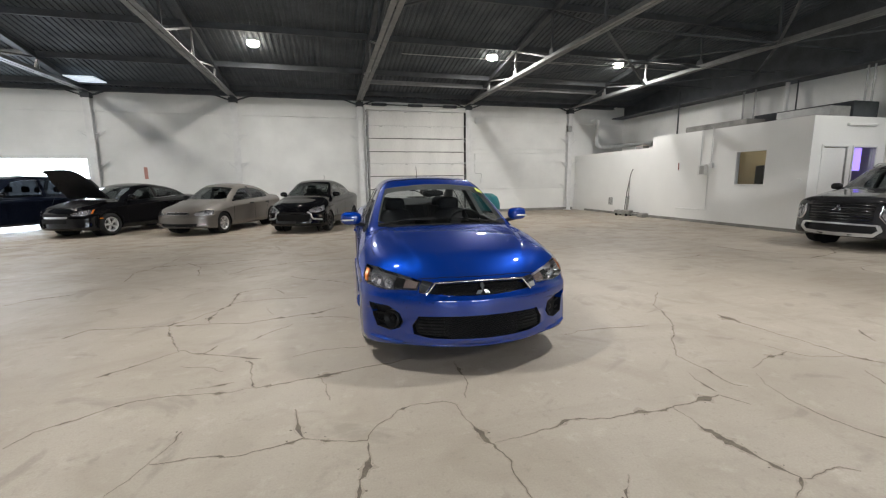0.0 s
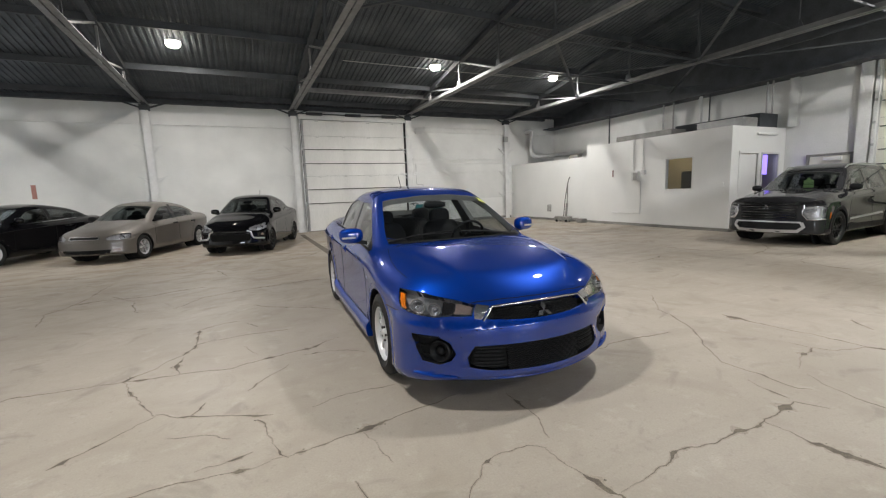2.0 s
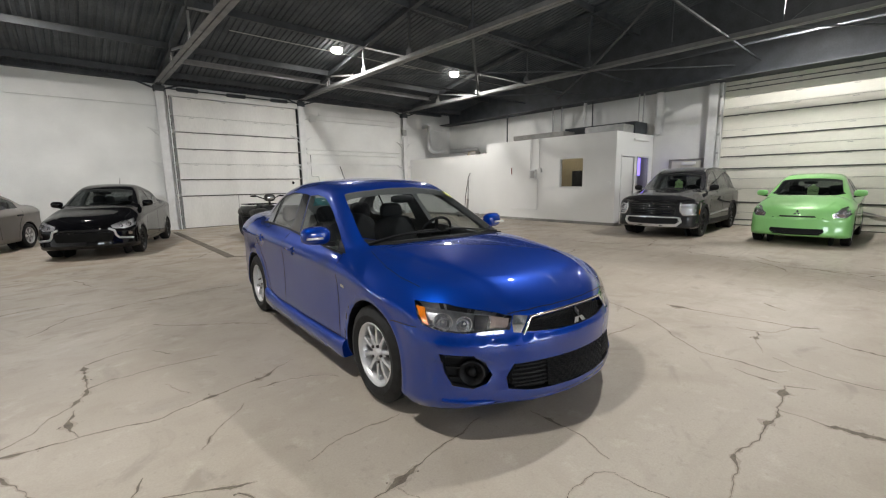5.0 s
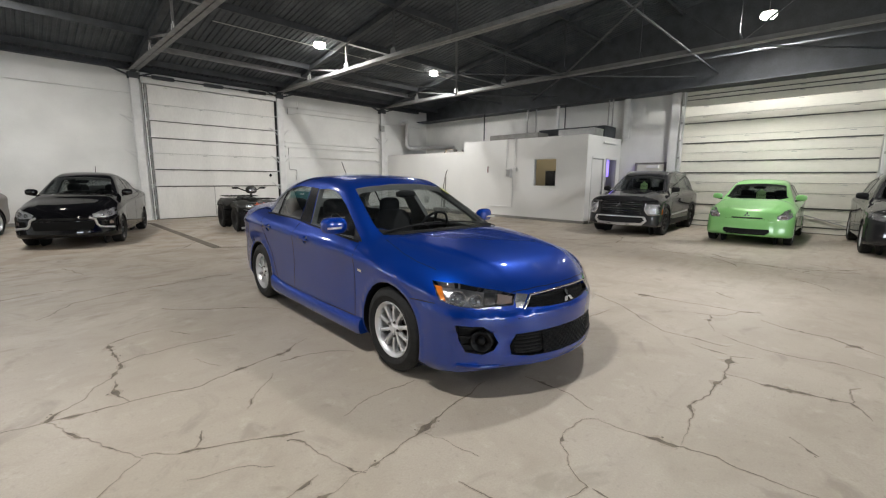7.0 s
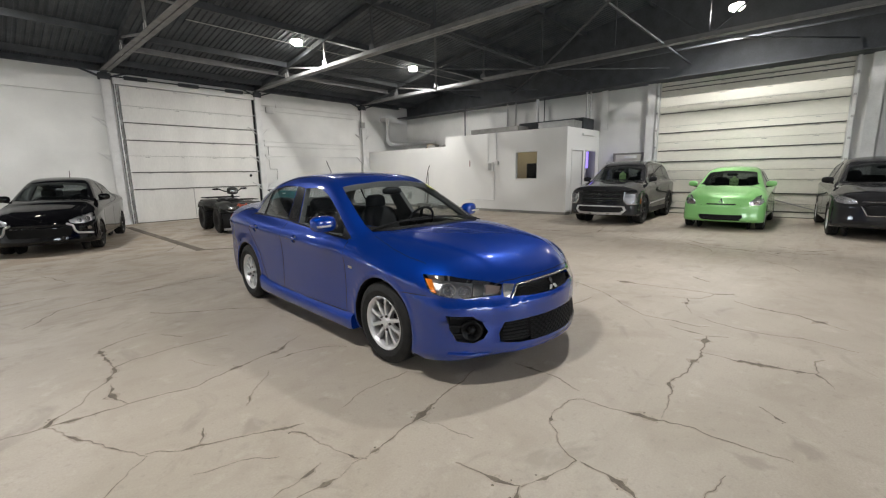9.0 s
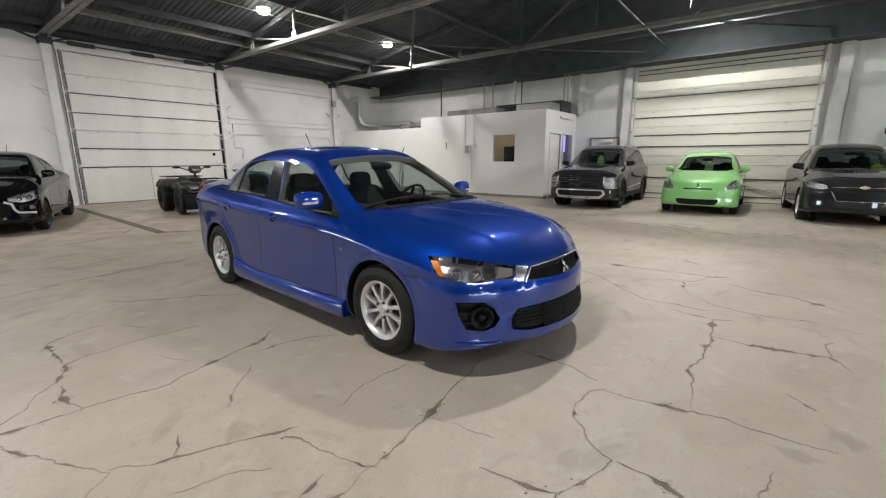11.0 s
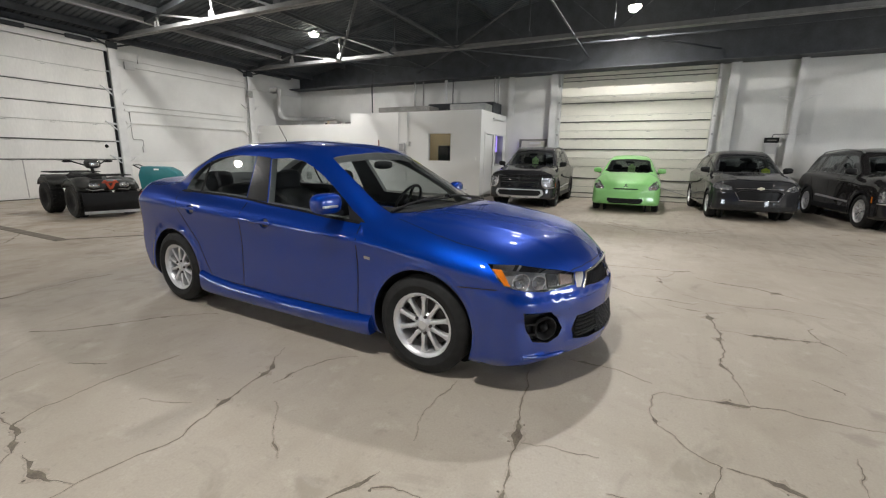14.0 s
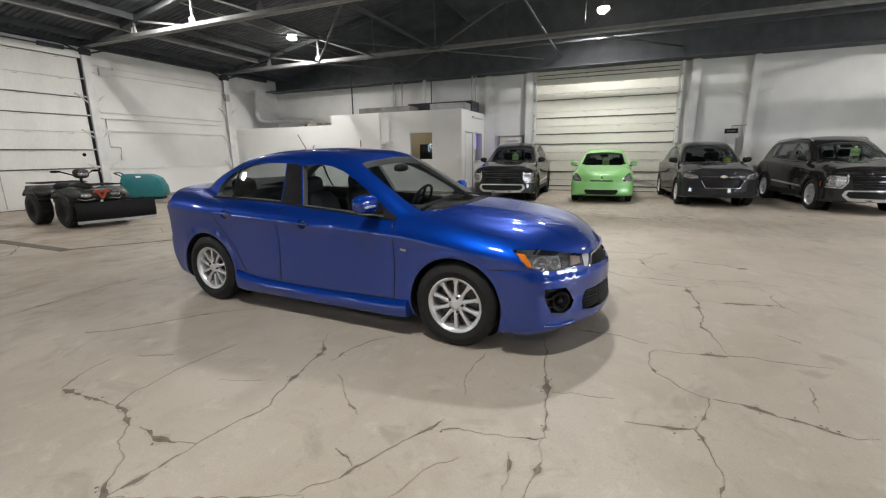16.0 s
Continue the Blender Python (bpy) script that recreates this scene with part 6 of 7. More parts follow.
COMPACT_FORM = car_shape(4.30, 1.67, (0.10, 0.76), (0.65, 0.93), (1.0, 1.02), (1.75, 1.43), (2.2, 1.51), (2.95, 1.42), (3.6, 1.13), (4.2, 1.10), (0.93, 1.02), axles=(0.82, 3.37), r=0.29, rail=0.575, plan=0.33, crown=0.04)
MH = [(0.91, 0.78), (0.87, 0.65), (0.62, 0.585), (0.42, 0.60), (0.42, 0.665), (0.60, 0.735)]
c, tree, body = car("black_compact_sedan", "glossy black compact sedan with chrome bumper trim", COMPACT_FORM, M["carblack"], at((-0.95, 12.45), 71.0), [(1.32, 2.32), (2.42, 3.22)], "parked cars", front_cuts=[(MH, 45, 0.04)], rim=("blackrim", 0.19, 8, False))
lamp_unit(c, tree, MH, 45, 0.04, [(0.72, 0.685, 0.045), (0.57, 0.655, 0.035)])
plates(c, tree, "grille", "gasket", [(-0.45, 0.36), (0.45, 0.36), (0.52, 0.56), (0.3, 0.60), (-0.3, 0.60), (-0.52, 0.56)], 0, 0.002, 0.01)
rod(c, tree, "grille_bar", "gloss", [(-0.42, 0.585), (0, 0.57), (0.42, 0.585)], 0, 0.008, both=False)
rod(c, tree, "bumper_trim", "silver", [(0.36, 0.60), (0.44, 0.56), (0.46, 0.46), (0.50, 0.41), (0.74, 0.385)], 45, 0.021, label="chrome bumper trim")
plates(c, tree, "fog_lamp", "bulb", [(0.66, 0.46), (0.73, 0.46), (0.74, 0.50), (0.70, 0.53), (0.66, 0.51)], 45, 0.004, 0.01)
for pts in ([(1.33, 0.9), (1.33, 0.30)], [(2.37, 0.95), (2.38, 0.30)]):
    ribbon(c, tree, "door_gap", "gasket", pts, 90, 0.008, 0.0012)
plates(c, tree, "pillar_trim", "gloss", [(2.32, 1.0), (2.42, 1.0), (2.42, 1.40), (2.33, 1.41)], 90, 0.002, 0.006)
bm = bmesh.new()
tube(bm, [proj(tree, 2.75, 0, 0, 0.0, top=True), proj(tree, 2.75, 0, 0, 0.0, top=True) + Vector((0.08, 0, 0.2))], 0.006, 6)
part("antenna", bm, M["black"], c)

OPEN_FORM = car_shape(4.60, 1.79, (0.12, 0.74), (0.75, 0.93), (1.2, 1.0), (2.0, 1.40), (2.5, 1.475), (3.25, 1.39), (4.0, 1.10), (4.5, 1.08), (0.93, 1.03), axles=(0.93, 3.62), r=0.32, plan=0.34, rail=0.60, crown=0.03)
CH = [(0.97, 0.77), (0.92, 0.65), (0.66, 0.60), (0.45, 0.61), (0.44, 0.66), (0.70, 0.74)]
c, tree, body = car("black_sedan", "black four-door sedan with its bonnet standing open", OPEN_FORM, M["carblack"], at((-7.1, 13.55), 64.0), [(1.52, 2.56), (2.66, 3.55)], "parked cars", front_cuts=[(CH, 45, 0.04)], rim=("silver", 0.2, 5, False))
lamp_unit(c, tree, CH, 45, 0.04, [(0.75, 0.68, 0.05)], amber=[(0.96, 0.76), (0.92, 0.66), (0.88, 0.65), (0.92, 0.75)], hous="reflector")
plates(c, tree, "grille", "black", [(-0.40, 0.40), (0.40, 0.40), (0.42, 0.66), (-0.42, 0.66)], 0, 0.002, 0.01)
ribbon(c, tree, "grille_bar", "chrome", [(-0.42, 0.56), (0.42, 0.56)], 0, 0.05, both=False)
plates(c, tree, "side_marker", "amber", [(0.60, 0.50), (0.70, 0.50), (0.70, 0.53), (0.60, 0.53)], 90, 0.004, 0.01)
# raised bonnet; a black sheet under it stands in for the shaded bay
hood = patch(tree, [(0.22, -0.50), (0.22, 0.50), (0.6, 0.66), (1.16, 0.70), (1.16, -0.70), (0.6, -0.66)], 0, 0.012, 0.02, 0.12, top=True)
piv = Vector((1.14, 0, 0.99))
for v in hood.verts:
    v.co.x = piv.x + (v.co.x - piv.x) * 1.12
bmesh.ops.rotate(hood, verts=hood.verts, cent=piv, matrix=Matrix.Rotation(radians(58), 3, "Y"))
bmesh.ops.translate(hood, verts=hood.verts, vec=(-0.03, 0, 0.07))
part("bonnet", hood, M["black"], c, "raised black bonnet", smooth=40)
plates(c, tree, "bay_shade", "black", [(0.25, -0.48), (0.25, 0.48), (0.6, 0.62), (1.1, 0.64), (1.1, -0.64), (0.6, -0.62)], 0, 0.004, 0.02, both=False, top=True)
bm = bmesh.new()
tube(bm, [(0.45, 0.5, 0.84), (0.76, 0.5, 1.55)], 0.006, 6)
part("bonnet_stay", bm, M["black"], c)
for pts in ([(1.48, 0.9), (1.48, 0.30)], [(2.61, 0.95), (2.62, 0.30)]):
    ribbon(c, tree, "door_gap", "gasket", pts, 90, 0.008, 0.0012)
plates(c, tree, "belt_trim", "chrome", [(1.6, 0.948), (3.4, 1.038), (3.4, 1.05), (1.6, 0.96)], 90, 0.004, 0.006, label="chrome belt trim")

VAN = car_shape(4.9, 1.9, (0.10, 0.95), (0.6, 1.06), (1.05, 1.12), (1.8, 1.62), (2.5, 1.76), (4.3, 1.70), (4.72, 1.15), (4.84, 1.0), (1.05, 1.12), axles=(0.95, 3.9), r=0.36, rail=0.66, zb=0.24, plan=0.3, crown=0.03, bluff=0.6, lean=0.34, wrap=0.2)
c, tree, body = car("navy_van", "dark navy minivan parked by the open doorway", VAN, M["navy"], at((-10.5, 14.2), 62.0), [(1.5, 2.6), (2.7, 3.7), (3.8, 4.3)], "parked cars", rim=("silver", 0.22, 5, False), tint="privacy", screen="privacy")
plates(c, tree, "headlight", "reflector", [(0.95, 0.95), (0.90, 0.80), (0.55, 0.80), (0.5, 0.86)], 45, 0.004, 0.01)

# ---- cars along the east wall ----
SUV_FORM = car_shape(4.71, 1.86, (0.08, 1.01), (0.6, 1.09), (1.1, 1.15), (1.85, 1.60), (2.5, 1.73), (4.1, 1.66), (4.5, 1.15), (4.62, 1.0), (1.06, 1.14), axles=(0.95, 3.655), r=0.36, rail=0.645, zb=0.24, plan=0.26, crown=0.04, bluff=0.45, lean=0.34, wrap=0.2, face=0.34)


def shield_suv(name, label, paint, m, trim, rim):
    """A tall sport utility vehicle with a split-lamp face and a bumper guard."""
    UP = [(0.86, 0.95), (0.86, 0.88), (0.42, 0.86), (0.42, 0.90)]
    LOW = [(0.91, 0.85), (0.89, 0.60), (0.62, 0.58), (0.54, 0.67), (0.56, 0.82)]
    GR = [(-0.52, 0.56), (0.52, 0.56), (0.56, 0.92), (-0.56, 0.92)]
    IN = [(-0.50, 0.48), (0.50, 0.48), (0.58, 0.40), (0.54, 0.36), (-0.54, 0.36), (-0.58, 0.40)]
    c, tree, body = car(name, label, SUV_FORM, paint, m, [(1.47, 2.50), (2.60, 3.52), (3.62, 4.2)], "parked cars", front_cuts=[(LOW, 45, 0.04), (GR, 0, 0.03), (IN, 0, 0.04)], rim=(rim, 0.24, 10, True), width=0.23, mirror_mat=M["black"])
    lamp_unit(c, tree, LOW, 45, 0.04, [(0.76, 0.77, 0.05), (0.76, 0.66, 0.05)], hous="reflector")
    plates(c, tree, "running_light", "gloss", UP, 45, 0.004, 0.01, label="slim smoked upper lamp")
    pocket(c, tree, "grille_recess", "black", GR, 0, 0.03)
    for i in range(6):
        ribbon(c, tree, "grille_bar", "gloss", [(-0.52, 0.60 + 0.055 * i), (0.52, 0.60 + 0.055 * i)], 0, 0.02, off=-0.004, both=False)
    pocket(c, tree, "intake_recess", "black", IN, 0, 0.04)
    ribbon(c, tree, "bumper_guard", trim, [(0.60, 0.50), (0.64, 0.41), (0.55, 0.325), (0, 0.315), (-0.55, 0.325), (-0.64, 0.41), (-0.60, 0.50)], 0, 0.055, both=False, label="silver bumper guard", off=0.014)
    ribbon(c, tree, "guard_top", trim, [(0.60, 0.505), (0, 0.515), (-0.60, 0.505)], 0, 0.03, both=False, off=0.012)
    rod(c, tree, "lamp_trim", "chrome", [(0.55, 0.86), (0.52, 0.68), (0.60, 0.565), (0.88, 0.58)], 45, 0.018, label="chrome lamp surround")
    plates(c, tree, "side_marker", "amber", [(0.50, 0.58), (0.525, 0.58), (0.545, 0.70), (0.52, 0.70)], 90, 0.006, 0.01)
    for poly in ([(0, 0.80), (0.03, 0.84), (0, 0.88), (-0.03, 0.84)], [(0, 0.80), (0.027, 0.76), (0.08, 0.76), (0.05, 0.80)], [(0, 0.80), (-0.027, 0.76), (-0.08, 0.76), (-0.05, 0.80)]):
        part("emblem", patch(tree, poly, 0, 0.008, 0.01, 0.06), M["emblemdark"], c, "dark chrome emblem shape")
    for a in SUV_FORM["axles"]:
        ribbon(c, tree, "arch_trim", "black", [(a + 0.415 * math.cos(t), 0.36 + 0.415 * math.sin(t)) for t in [math.pi * k / 12 for k in range(13)]], 90, 0.06, 0.008)
    plates(c, tree, "sill_trim", "black", [(1.42, 0.28), (3.22, 0.28), (3.22, 0.40), (1.42, 0.40)], 90, 0.008, 0.012)
    plates(c, tree, "door_trim", "ltgrey", [(1.5, 0.50), (3.15, 0.55), (3.1, 0.60), (1.5, 0.54)], 90, 0.006, 0.01)
    for pts in ([(1.45, 1.05), (1.45, 0.42)], [(2.55, 1.08), (2.56, 0.42)], [(3.55, 1.1), (3.42, 0.7), (3.3, 0.42)]):
        ribbon(c, tree, "door_gap", "gasket", pts, 90, 0.009, 0.0012)
    plates(c, tree, "pillar_trim", "gloss", [(2.50, 1.12), (2.60, 1.12), (2.60, 1.60), (2.51, 1.60)], 90, 0.002, 0.006)
    for sg in (1, -1):
        bm = bmesh.new()
        tube(bm, [proj(tree, x, sg * 0.56, 0, o, top=True) for x, o in ((2.0, 0.0), (2.15, 0.035), (2.8, 0.04), (3.5, 0.04), (3.9, 0.035), (4.05, 0.0))], 0.016, 6)
        part("roof_rail", bm, M["galv"], c)
    tagm = m @ pose(1.56, -0.10, 1.27, 0, 0, 0)
    return c, tagm


c, tm = shield_suv("grey_suv", "dark grey sport utility vehicle with a silver bumper guard", M["greypaint"], at((9.55, 5.92), 2.0), "ltgrey", "blackrim")
tag_card(tm)
c, tm = shield_suv("black_suv", "black sport utility vehicle with a silver bumper guard", M["suvblack"], at((9.35, -2.42), 5.0), "ltgrey", "silver")
tag_card(tm @ pose(0, -0.02, 0.05))

GREEN = car_shape(3.79, 1.665, (0.10, 0.78), (0.55, 0.93), (0.85, 1.01), (1.6, 1.42), (2.1, 1.50), (3.3, 1.42), (3.66, 1.05), (3.72, 0.95), (0.93, 1.05), axles=(0.77, 3.22), r=0.28, rail=0.575, plan=0.33, crown=0.045, bluff=0.8, wrap=0.25)
GH = [(0.88, 0.83), (0.86, 0.68), (0.70, 0.60), (0.50, 0.60), (0.50, 0.67), (0.68, 0.79)]
GM = [(-0.42, 0.38), (0.42, 0.38), (0.44, 0.33), (0.38, 0.25), (-0.38, 0.25), (-0.44, 0.33)]
c, tree, body = car("green_hatchback", "bright lime green small hatchback", GREEN, M["green"], at((10.0, 3.22), 1.0), [(1.22, 2.15), (2.25, 3.05)], "parked cars", front_cuts=[(GH, 45, 0.04), (GM, 0, 0.05)], rim=("silver", 0.18, 7, False), width=0.17)
lamp_unit(c, tree, GH, 45, 0.04, [(0.70, 0.71, 0.045)], signal=[(0.70, 0.63), (0.60, 0.62), (0.56, 0.66), (0.68, 0.68)], hous="reflector")
pocket(c, tree, "intake_recess", "black", GM, 0, 0.05)
for i in range(3):
    ribbon(c, tree, "intake_bar", "black", [(-0.40, 0.28 + 0.035 * i), (0.40, 0.28 + 0.035 * i)], 0, 0.012, -0.01, both=False)
plates(c, tree, "upper_slot", "black", [(-0.30, 0.605), (0.30, 0.605), (0.28, 0.635), (-0.28, 0.635)], 0, 0.003, 0.008)
for poly in ([(0, 0.69), (0.022, 0.72), (0, 0.75), (-0.022, 0.72)], [(0, 0.69), (0.02, 0.66), (0.06, 0.66), (0.038, 0.69)], [(0, 0.69), (-0.02, 0.66), (-0.06, 0.66), (-0.038, 0.69)]):
    part("emblem", patch(tree, poly, 0, 0.006, 0.008, 0.06), M["chrome"], c, "chrome emblem shape")
for pts in ([(1.2, 0.95), (1.2, 0.30)], [(2.2, 1.0), (2.2, 0.30)]):
    ribbon(c, tree, "door_gap", "gasket", pts, 90, 0.008, 0.0012)
plates(c, tree, "pillar_trim", "gloss", [(2.15, 1.03), (2.25, 1.03), (2.25, 1.38), (2.16, 1.38)], 90, 0.002, 0.006)
tag_card(at((10.0, 3.22), 1.0) @ pose(1.36, -0.06, 1.11))
CROSS_FORM = car_shape(4.28, 1.78, (0.10, 0.93), (0.6, 1.03), (1.02, 1.09), (1.75, 1.55), (2.3, 1.66), (3.6, 1.58), (4.05, 1.15), (4.2, 1.0), (1.02, 1.12), axles=(0.85, 3.41), r=0.335, rail=0.60, zb=0.22, plan=0.32, crown=0.04, bluff=0.6, lean=0.38, wrap=0.25, face=0.42)
TH = [(0.93, 0.89), (0.90, 0.76), (0.62, 0.70), (0.46, 0.72), (0.50, 0.79), (0.70, 0.86)]
TG = [(-0.44, 0.66), (-0.36, 0.50), (0.36, 0.50), (0.44, 0.66), (0.36, 0.72), (-0.36, 0.72)]
c, tree, body = car("dark_grey_crossover", "dark grey small crossover with a chrome-edged grille", CROSS_FORM, M["greypaint"], at((9.85, 0.40), 5.0), [(1.38, 2.32), (2.42, 3.3), (3.40, 3.8)], "parked cars", front_cuts=[(TH, 45, 0.04), (TG, 0, 0.04)], rim=("silver", 0.21, 5, False), mirror_mat=M["black"])
lamp_unit(c, tree, TH, 45, 0.04, [(0.75, 0.79, 0.05), (0.62, 0.76, 0.04)], hous="reflector")
pocket(c, tree, "grille_recess", "black", TG, 0, 0.04)
rod(c, tree, "grille_surround", "chrome", [(-0.46, 0.67), (-0.37, 0.49), (0.37, 0.49), (0.46, 0.67)], 0, 0.009, both=False, label="chrome grille edge")
rod(c, tree, "upper_bar", "chrome", [(-0.46, 0.755), (0, 0.765), (0.46, 0.755)], 0, 0.005, both=False)
plates(c, tree, "emblem", "paleyellow", [(-0.075, 0.748), (-0.025, 0.748), (-0.025, 0.732), (0.025, 0.732), (0.025, 0.748), (0.075, 0.748), (0.06, 0.782), (0.025, 0.782), (0.025, 0.798), (-0.025, 0.798), (-0.025, 0.782), (-0.06, 0.782)], 0, 0.014, 0.01, label="pale gold emblem shape")
plates(c, tree, "lower_bumper", "tyre", [(-0.72, 0.26), (0.72, 0.26), (0.68, 0.38), (-0.68, 0.38)], 0, 0.004, 0.008)
for pts in ([(1.36, 1.0), (1.36, 0.36)], [(2.37, 1.05), (2.38, 0.36)]):
    ribbon(c, tree, "door_gap", "gasket", pts, 90, 0.008, 0.0012)
plates(c, tree, "pillar_trim", "gloss", [(2.32, 1.08), (2.42, 1.08), (2.42, 1.52), (2.33, 1.52)], 90, 0.002, 0.006)
tag_card(at((9.85, 0.40), 5.0) @ pose(1.36, -0.40, 1.13, 0, 0, 0) @ Matrix.Diagonal((1, 1, 0.6, 1)), paper="yellowtag")
c, tree, body = car("silver_crossover", "pale silver crossover at the end of the row", CROSS_FORM, M["ltgrey"], at((9.1, -5.3), 6.0), [(1.38, 2.32), (2.42, 3.3), (3.40, 3.8)], "parked cars", rim=("silver", 0.21, 5, False))
plates(c, tree, "headlight", "reflector", TH, 45, 0.004, 0.01)
plates(c, tree, "grille", "black", TG, 0, 0.004, 0.01)

# ---- quad bike with snow blade, floor scrubber, tools ----
def quad_bike(m):
    q = thing("quad_bike", "dark olive quad bike with a black snow blade", "quad bike", "", m)
    # local: forward is -y, right side is -x
    for x in (-0.44, 0.44):
        for y, r, w in ((-0.64, 0.345, 0.22), (0.64, 0.345, 0.26)):
            t = tagged(new("wheel"), "knobbly black wheel")
            t.parent, t.location = q, (x, y, r)
            bm = bmesh.new()
            h = w / 2
            rot = Matrix.Rotation(math.pi / 2, 4, "Z")
            lathe(bm, [(0.15, -h * 0.8), (0.22, -h), (r - 0.04, -h), (r - 0.015, -h * 0.75), (r - 0.015, h * 0.75), (r - 0.04, h), (0.22, h), (0.15, h * 0.8)], 32, rot)
            for k in range(22):
                a = 2 * math.pi * k / 22
                for s in (-1, 1):
                    box(bm, -h * 0.25 + s * h * 0.5, -0.018, r - 0.03, h * 0.25 + s * h * 0.5, 0.018, r, Matrix.Rotation(a + s * 0.07, 4, "X"))
            part("tyre", bm, M["tyre"], t)
            bm = bmesh.new()
            lathe(bm, [(0.0005, -h * 0.6), (0.10, -h * 0.6), (0.152, -h * 0.8), (0.152, h * 0.8), (0.10, h * 0.55), (0.0005, h * 0.6)], 24, rot)
            part("rim", bm, M["black"], t, smooth=40)
    bm = bmesh.new()
    blob(bm, (0, 0.05, 0.52), (0.20, 0.75, 0.20), 3, 4)
    part("frame_body", bm, M["black"], q, smooth=50)
    bm = bmesh.new()
    blob(bm, (0, 0.25, 0.80), (0.17, 0.42, 0.09), 3, 3)
    part("seat", bm, M["cloth"], q, "black padded seat", smooth=60)
    bm = bmesh.new()
    blob(bm, (0, -0.22, 0.78), (0.16, 0.25, 0.12), 3, 3)
    part("tank_cover", bm, M["camo"], q, smooth=60)
    for x in (-0.42, 0.42):
        for y, L in ((-0.62, 0.42), (0.66, 0.40)):
            bm = bmesh.new()
            seg = 10
            rows = []
            for k in range(seg + 1):
                a = math.pi * (0.20 + 0.66 * k / seg)
                rows.append([bm.verts.new((x + dx, y + (0.37 + dr) * math.cos(a), 0.39 + (0.37 + dr) * math.sin(a))) for dx, dr in ((-0.14, 0.0), (-0.14, 0.03), (0.14, 0.03), (0.14, 0.0))])
            for a, b in zip(rows, rows[1:]):
                for k in range(4):
                    bm.faces.new((a[k], a[(k + 1) % 4], b[(k + 1) % 4], b[k]))
            bm.faces.new(rows[0][::-1])
            bm.faces.new(rows[-1])
            part("fender", bm, M["camo"], q, "dark olive fender", smooth=40)
    for y, L, z in ((-0.60, 0.40, 0.745), (0.66, 0.42, 0.765)):
        for sg in (-1, 1):
            bm = bmesh.new()
            blob(bm, (sg * 0.36, y, z), (0.20, L, 0.075), 3, 3.2)
            for v in bm.verts:
                v.co.z -= 0.10 * abs(v.co.y - y) ** 2 / (L * L) + 0.05 * max(0.0, abs(v.co.x) - 0.36) / 0.2
            part("fender_top", bm, M["camo"], q, "dark plastic fender shell", smooth=60)
    for y0, y1, z in ((-1.0, -0.42, 0.855), (0.42, 1.08, 0.88)):
        bm = bmesh.new()
        for x in (-0.42, -0.2, 0.0, 0.2, 0.42):
            tube(bm, [(x, y0, z), (x, y1, z)], 0.012, 6)
        for y in (y0, (y0 + y1) / 2, y1):
            tube(bm, [(-0.42, y, z), (0.42, y, z)], 0.012, 6)
        part("luggage_rack", bm, M["black"], q, "black tube luggage rack")
    part("rear_box", rbox(-0.45, 0.62, 0.66, 0.45, 1.12, 0.82, 0.03), M["camo"], q)
    bm = bmesh.new()
    tube(bm, [(-0.40, -0.16, 1.12), (-0.30, -0.20, 1.13), (-0.12, -0.30, 1.05), (0.12, -0.30, 1.05), (0.30, -0.20, 1.13), (0.40, -0.16, 1.12)], 0.014, 8)
    tube(bm, [(0, -0.30, 1.05), (0, -0.42, 0.7)], 0.03, 8)
    part("handlebar", bm, M["black"], q)
    for x in (-0.36, 0.36):
        bm = bmesh.new()
        blob(bm, (x, -0.19, 1.13), (0.09, 0.03, 0.025), 2, 3)
        part("grip", bm, M["gasket"], q, smooth=60)
    bm = bmesh.new()
    blob(bm, (0, -0.36, 1.08), (0.14, 0.09, 0.10), 3, 3)
    part("handlebar_pod", bm, M["camo"], q, smooth=60)
    bm = bmesh.new()
    blob(bm, (0, -0.43, 1.07), (0.09, 0.035, 0.06), 3, 3)
    part("pod_light", bm, M["reflector"], q, "silver pod headlight", smooth=60)
    bm = bmesh.new()
    blob(bm, (0, -0.86, 0.66), (0.34, 0.16, 0.12), 3, 3.5)
    part("nose_cowl", bm, M["camo"], q, smooth=60)
    for x in (-0.26, 0.26):
        bm = bmesh.new()
        blob(bm, (x, -0.99, 0.66), (0.10, 0.05, 0.06), 3, 2.6)
        part("headlight", bm, M["reflector"], q, "silver headlight", smooth=60)
        bm = bmesh.new()
        tube(bm, [(x * 1.55, -0.95, 0.60), (x * 1.2, -1.04, 0.56), (x * 0.5, -1.05, 0.58)], 0.012, 6)
        part("bumper_bar", bm, M["galv"], q)
    bm = bmesh.new()
    bar(bm, (-0.10, -1.05, 0.76), (0.0, -1.05, 0.58), 0.03, 0.04)
    bar(bm, (0.10, -1.05, 0.76), (0.0, -1.05, 0.58), 0.03, 0.04)
    bar(bm, (-0.14, -1.05, 0.72), (0.14, -1.05, 0.72), 0.03, 0.03)
    part("winch_guard", bm, M["orange"], q, "orange-red winch guard")
    # snow blade
    bl = tagged(new("snow_blade"), "black curved snow blade")
    bl.parent = q
    bl.matrix_local = pose(0.12, -1.32, 0.13, 0, 0, -14)
    bm = bmesh.new()
    rows = []
    for k in range(9):
        a = radians(-35 + 70 * k / 8)
        y, z = 0.14 - 0.32 * math.cos(a) + 0.18, 0.20 + 0.34 * math.sin(a)
        rows.append([bm.verts.new((-0.68, y, z)), bm.verts.new((0.68, y, z)), bm.verts.new((0.68, y + 0.012, z)), bm.verts.new((-0.68, y + 0.012, z))])
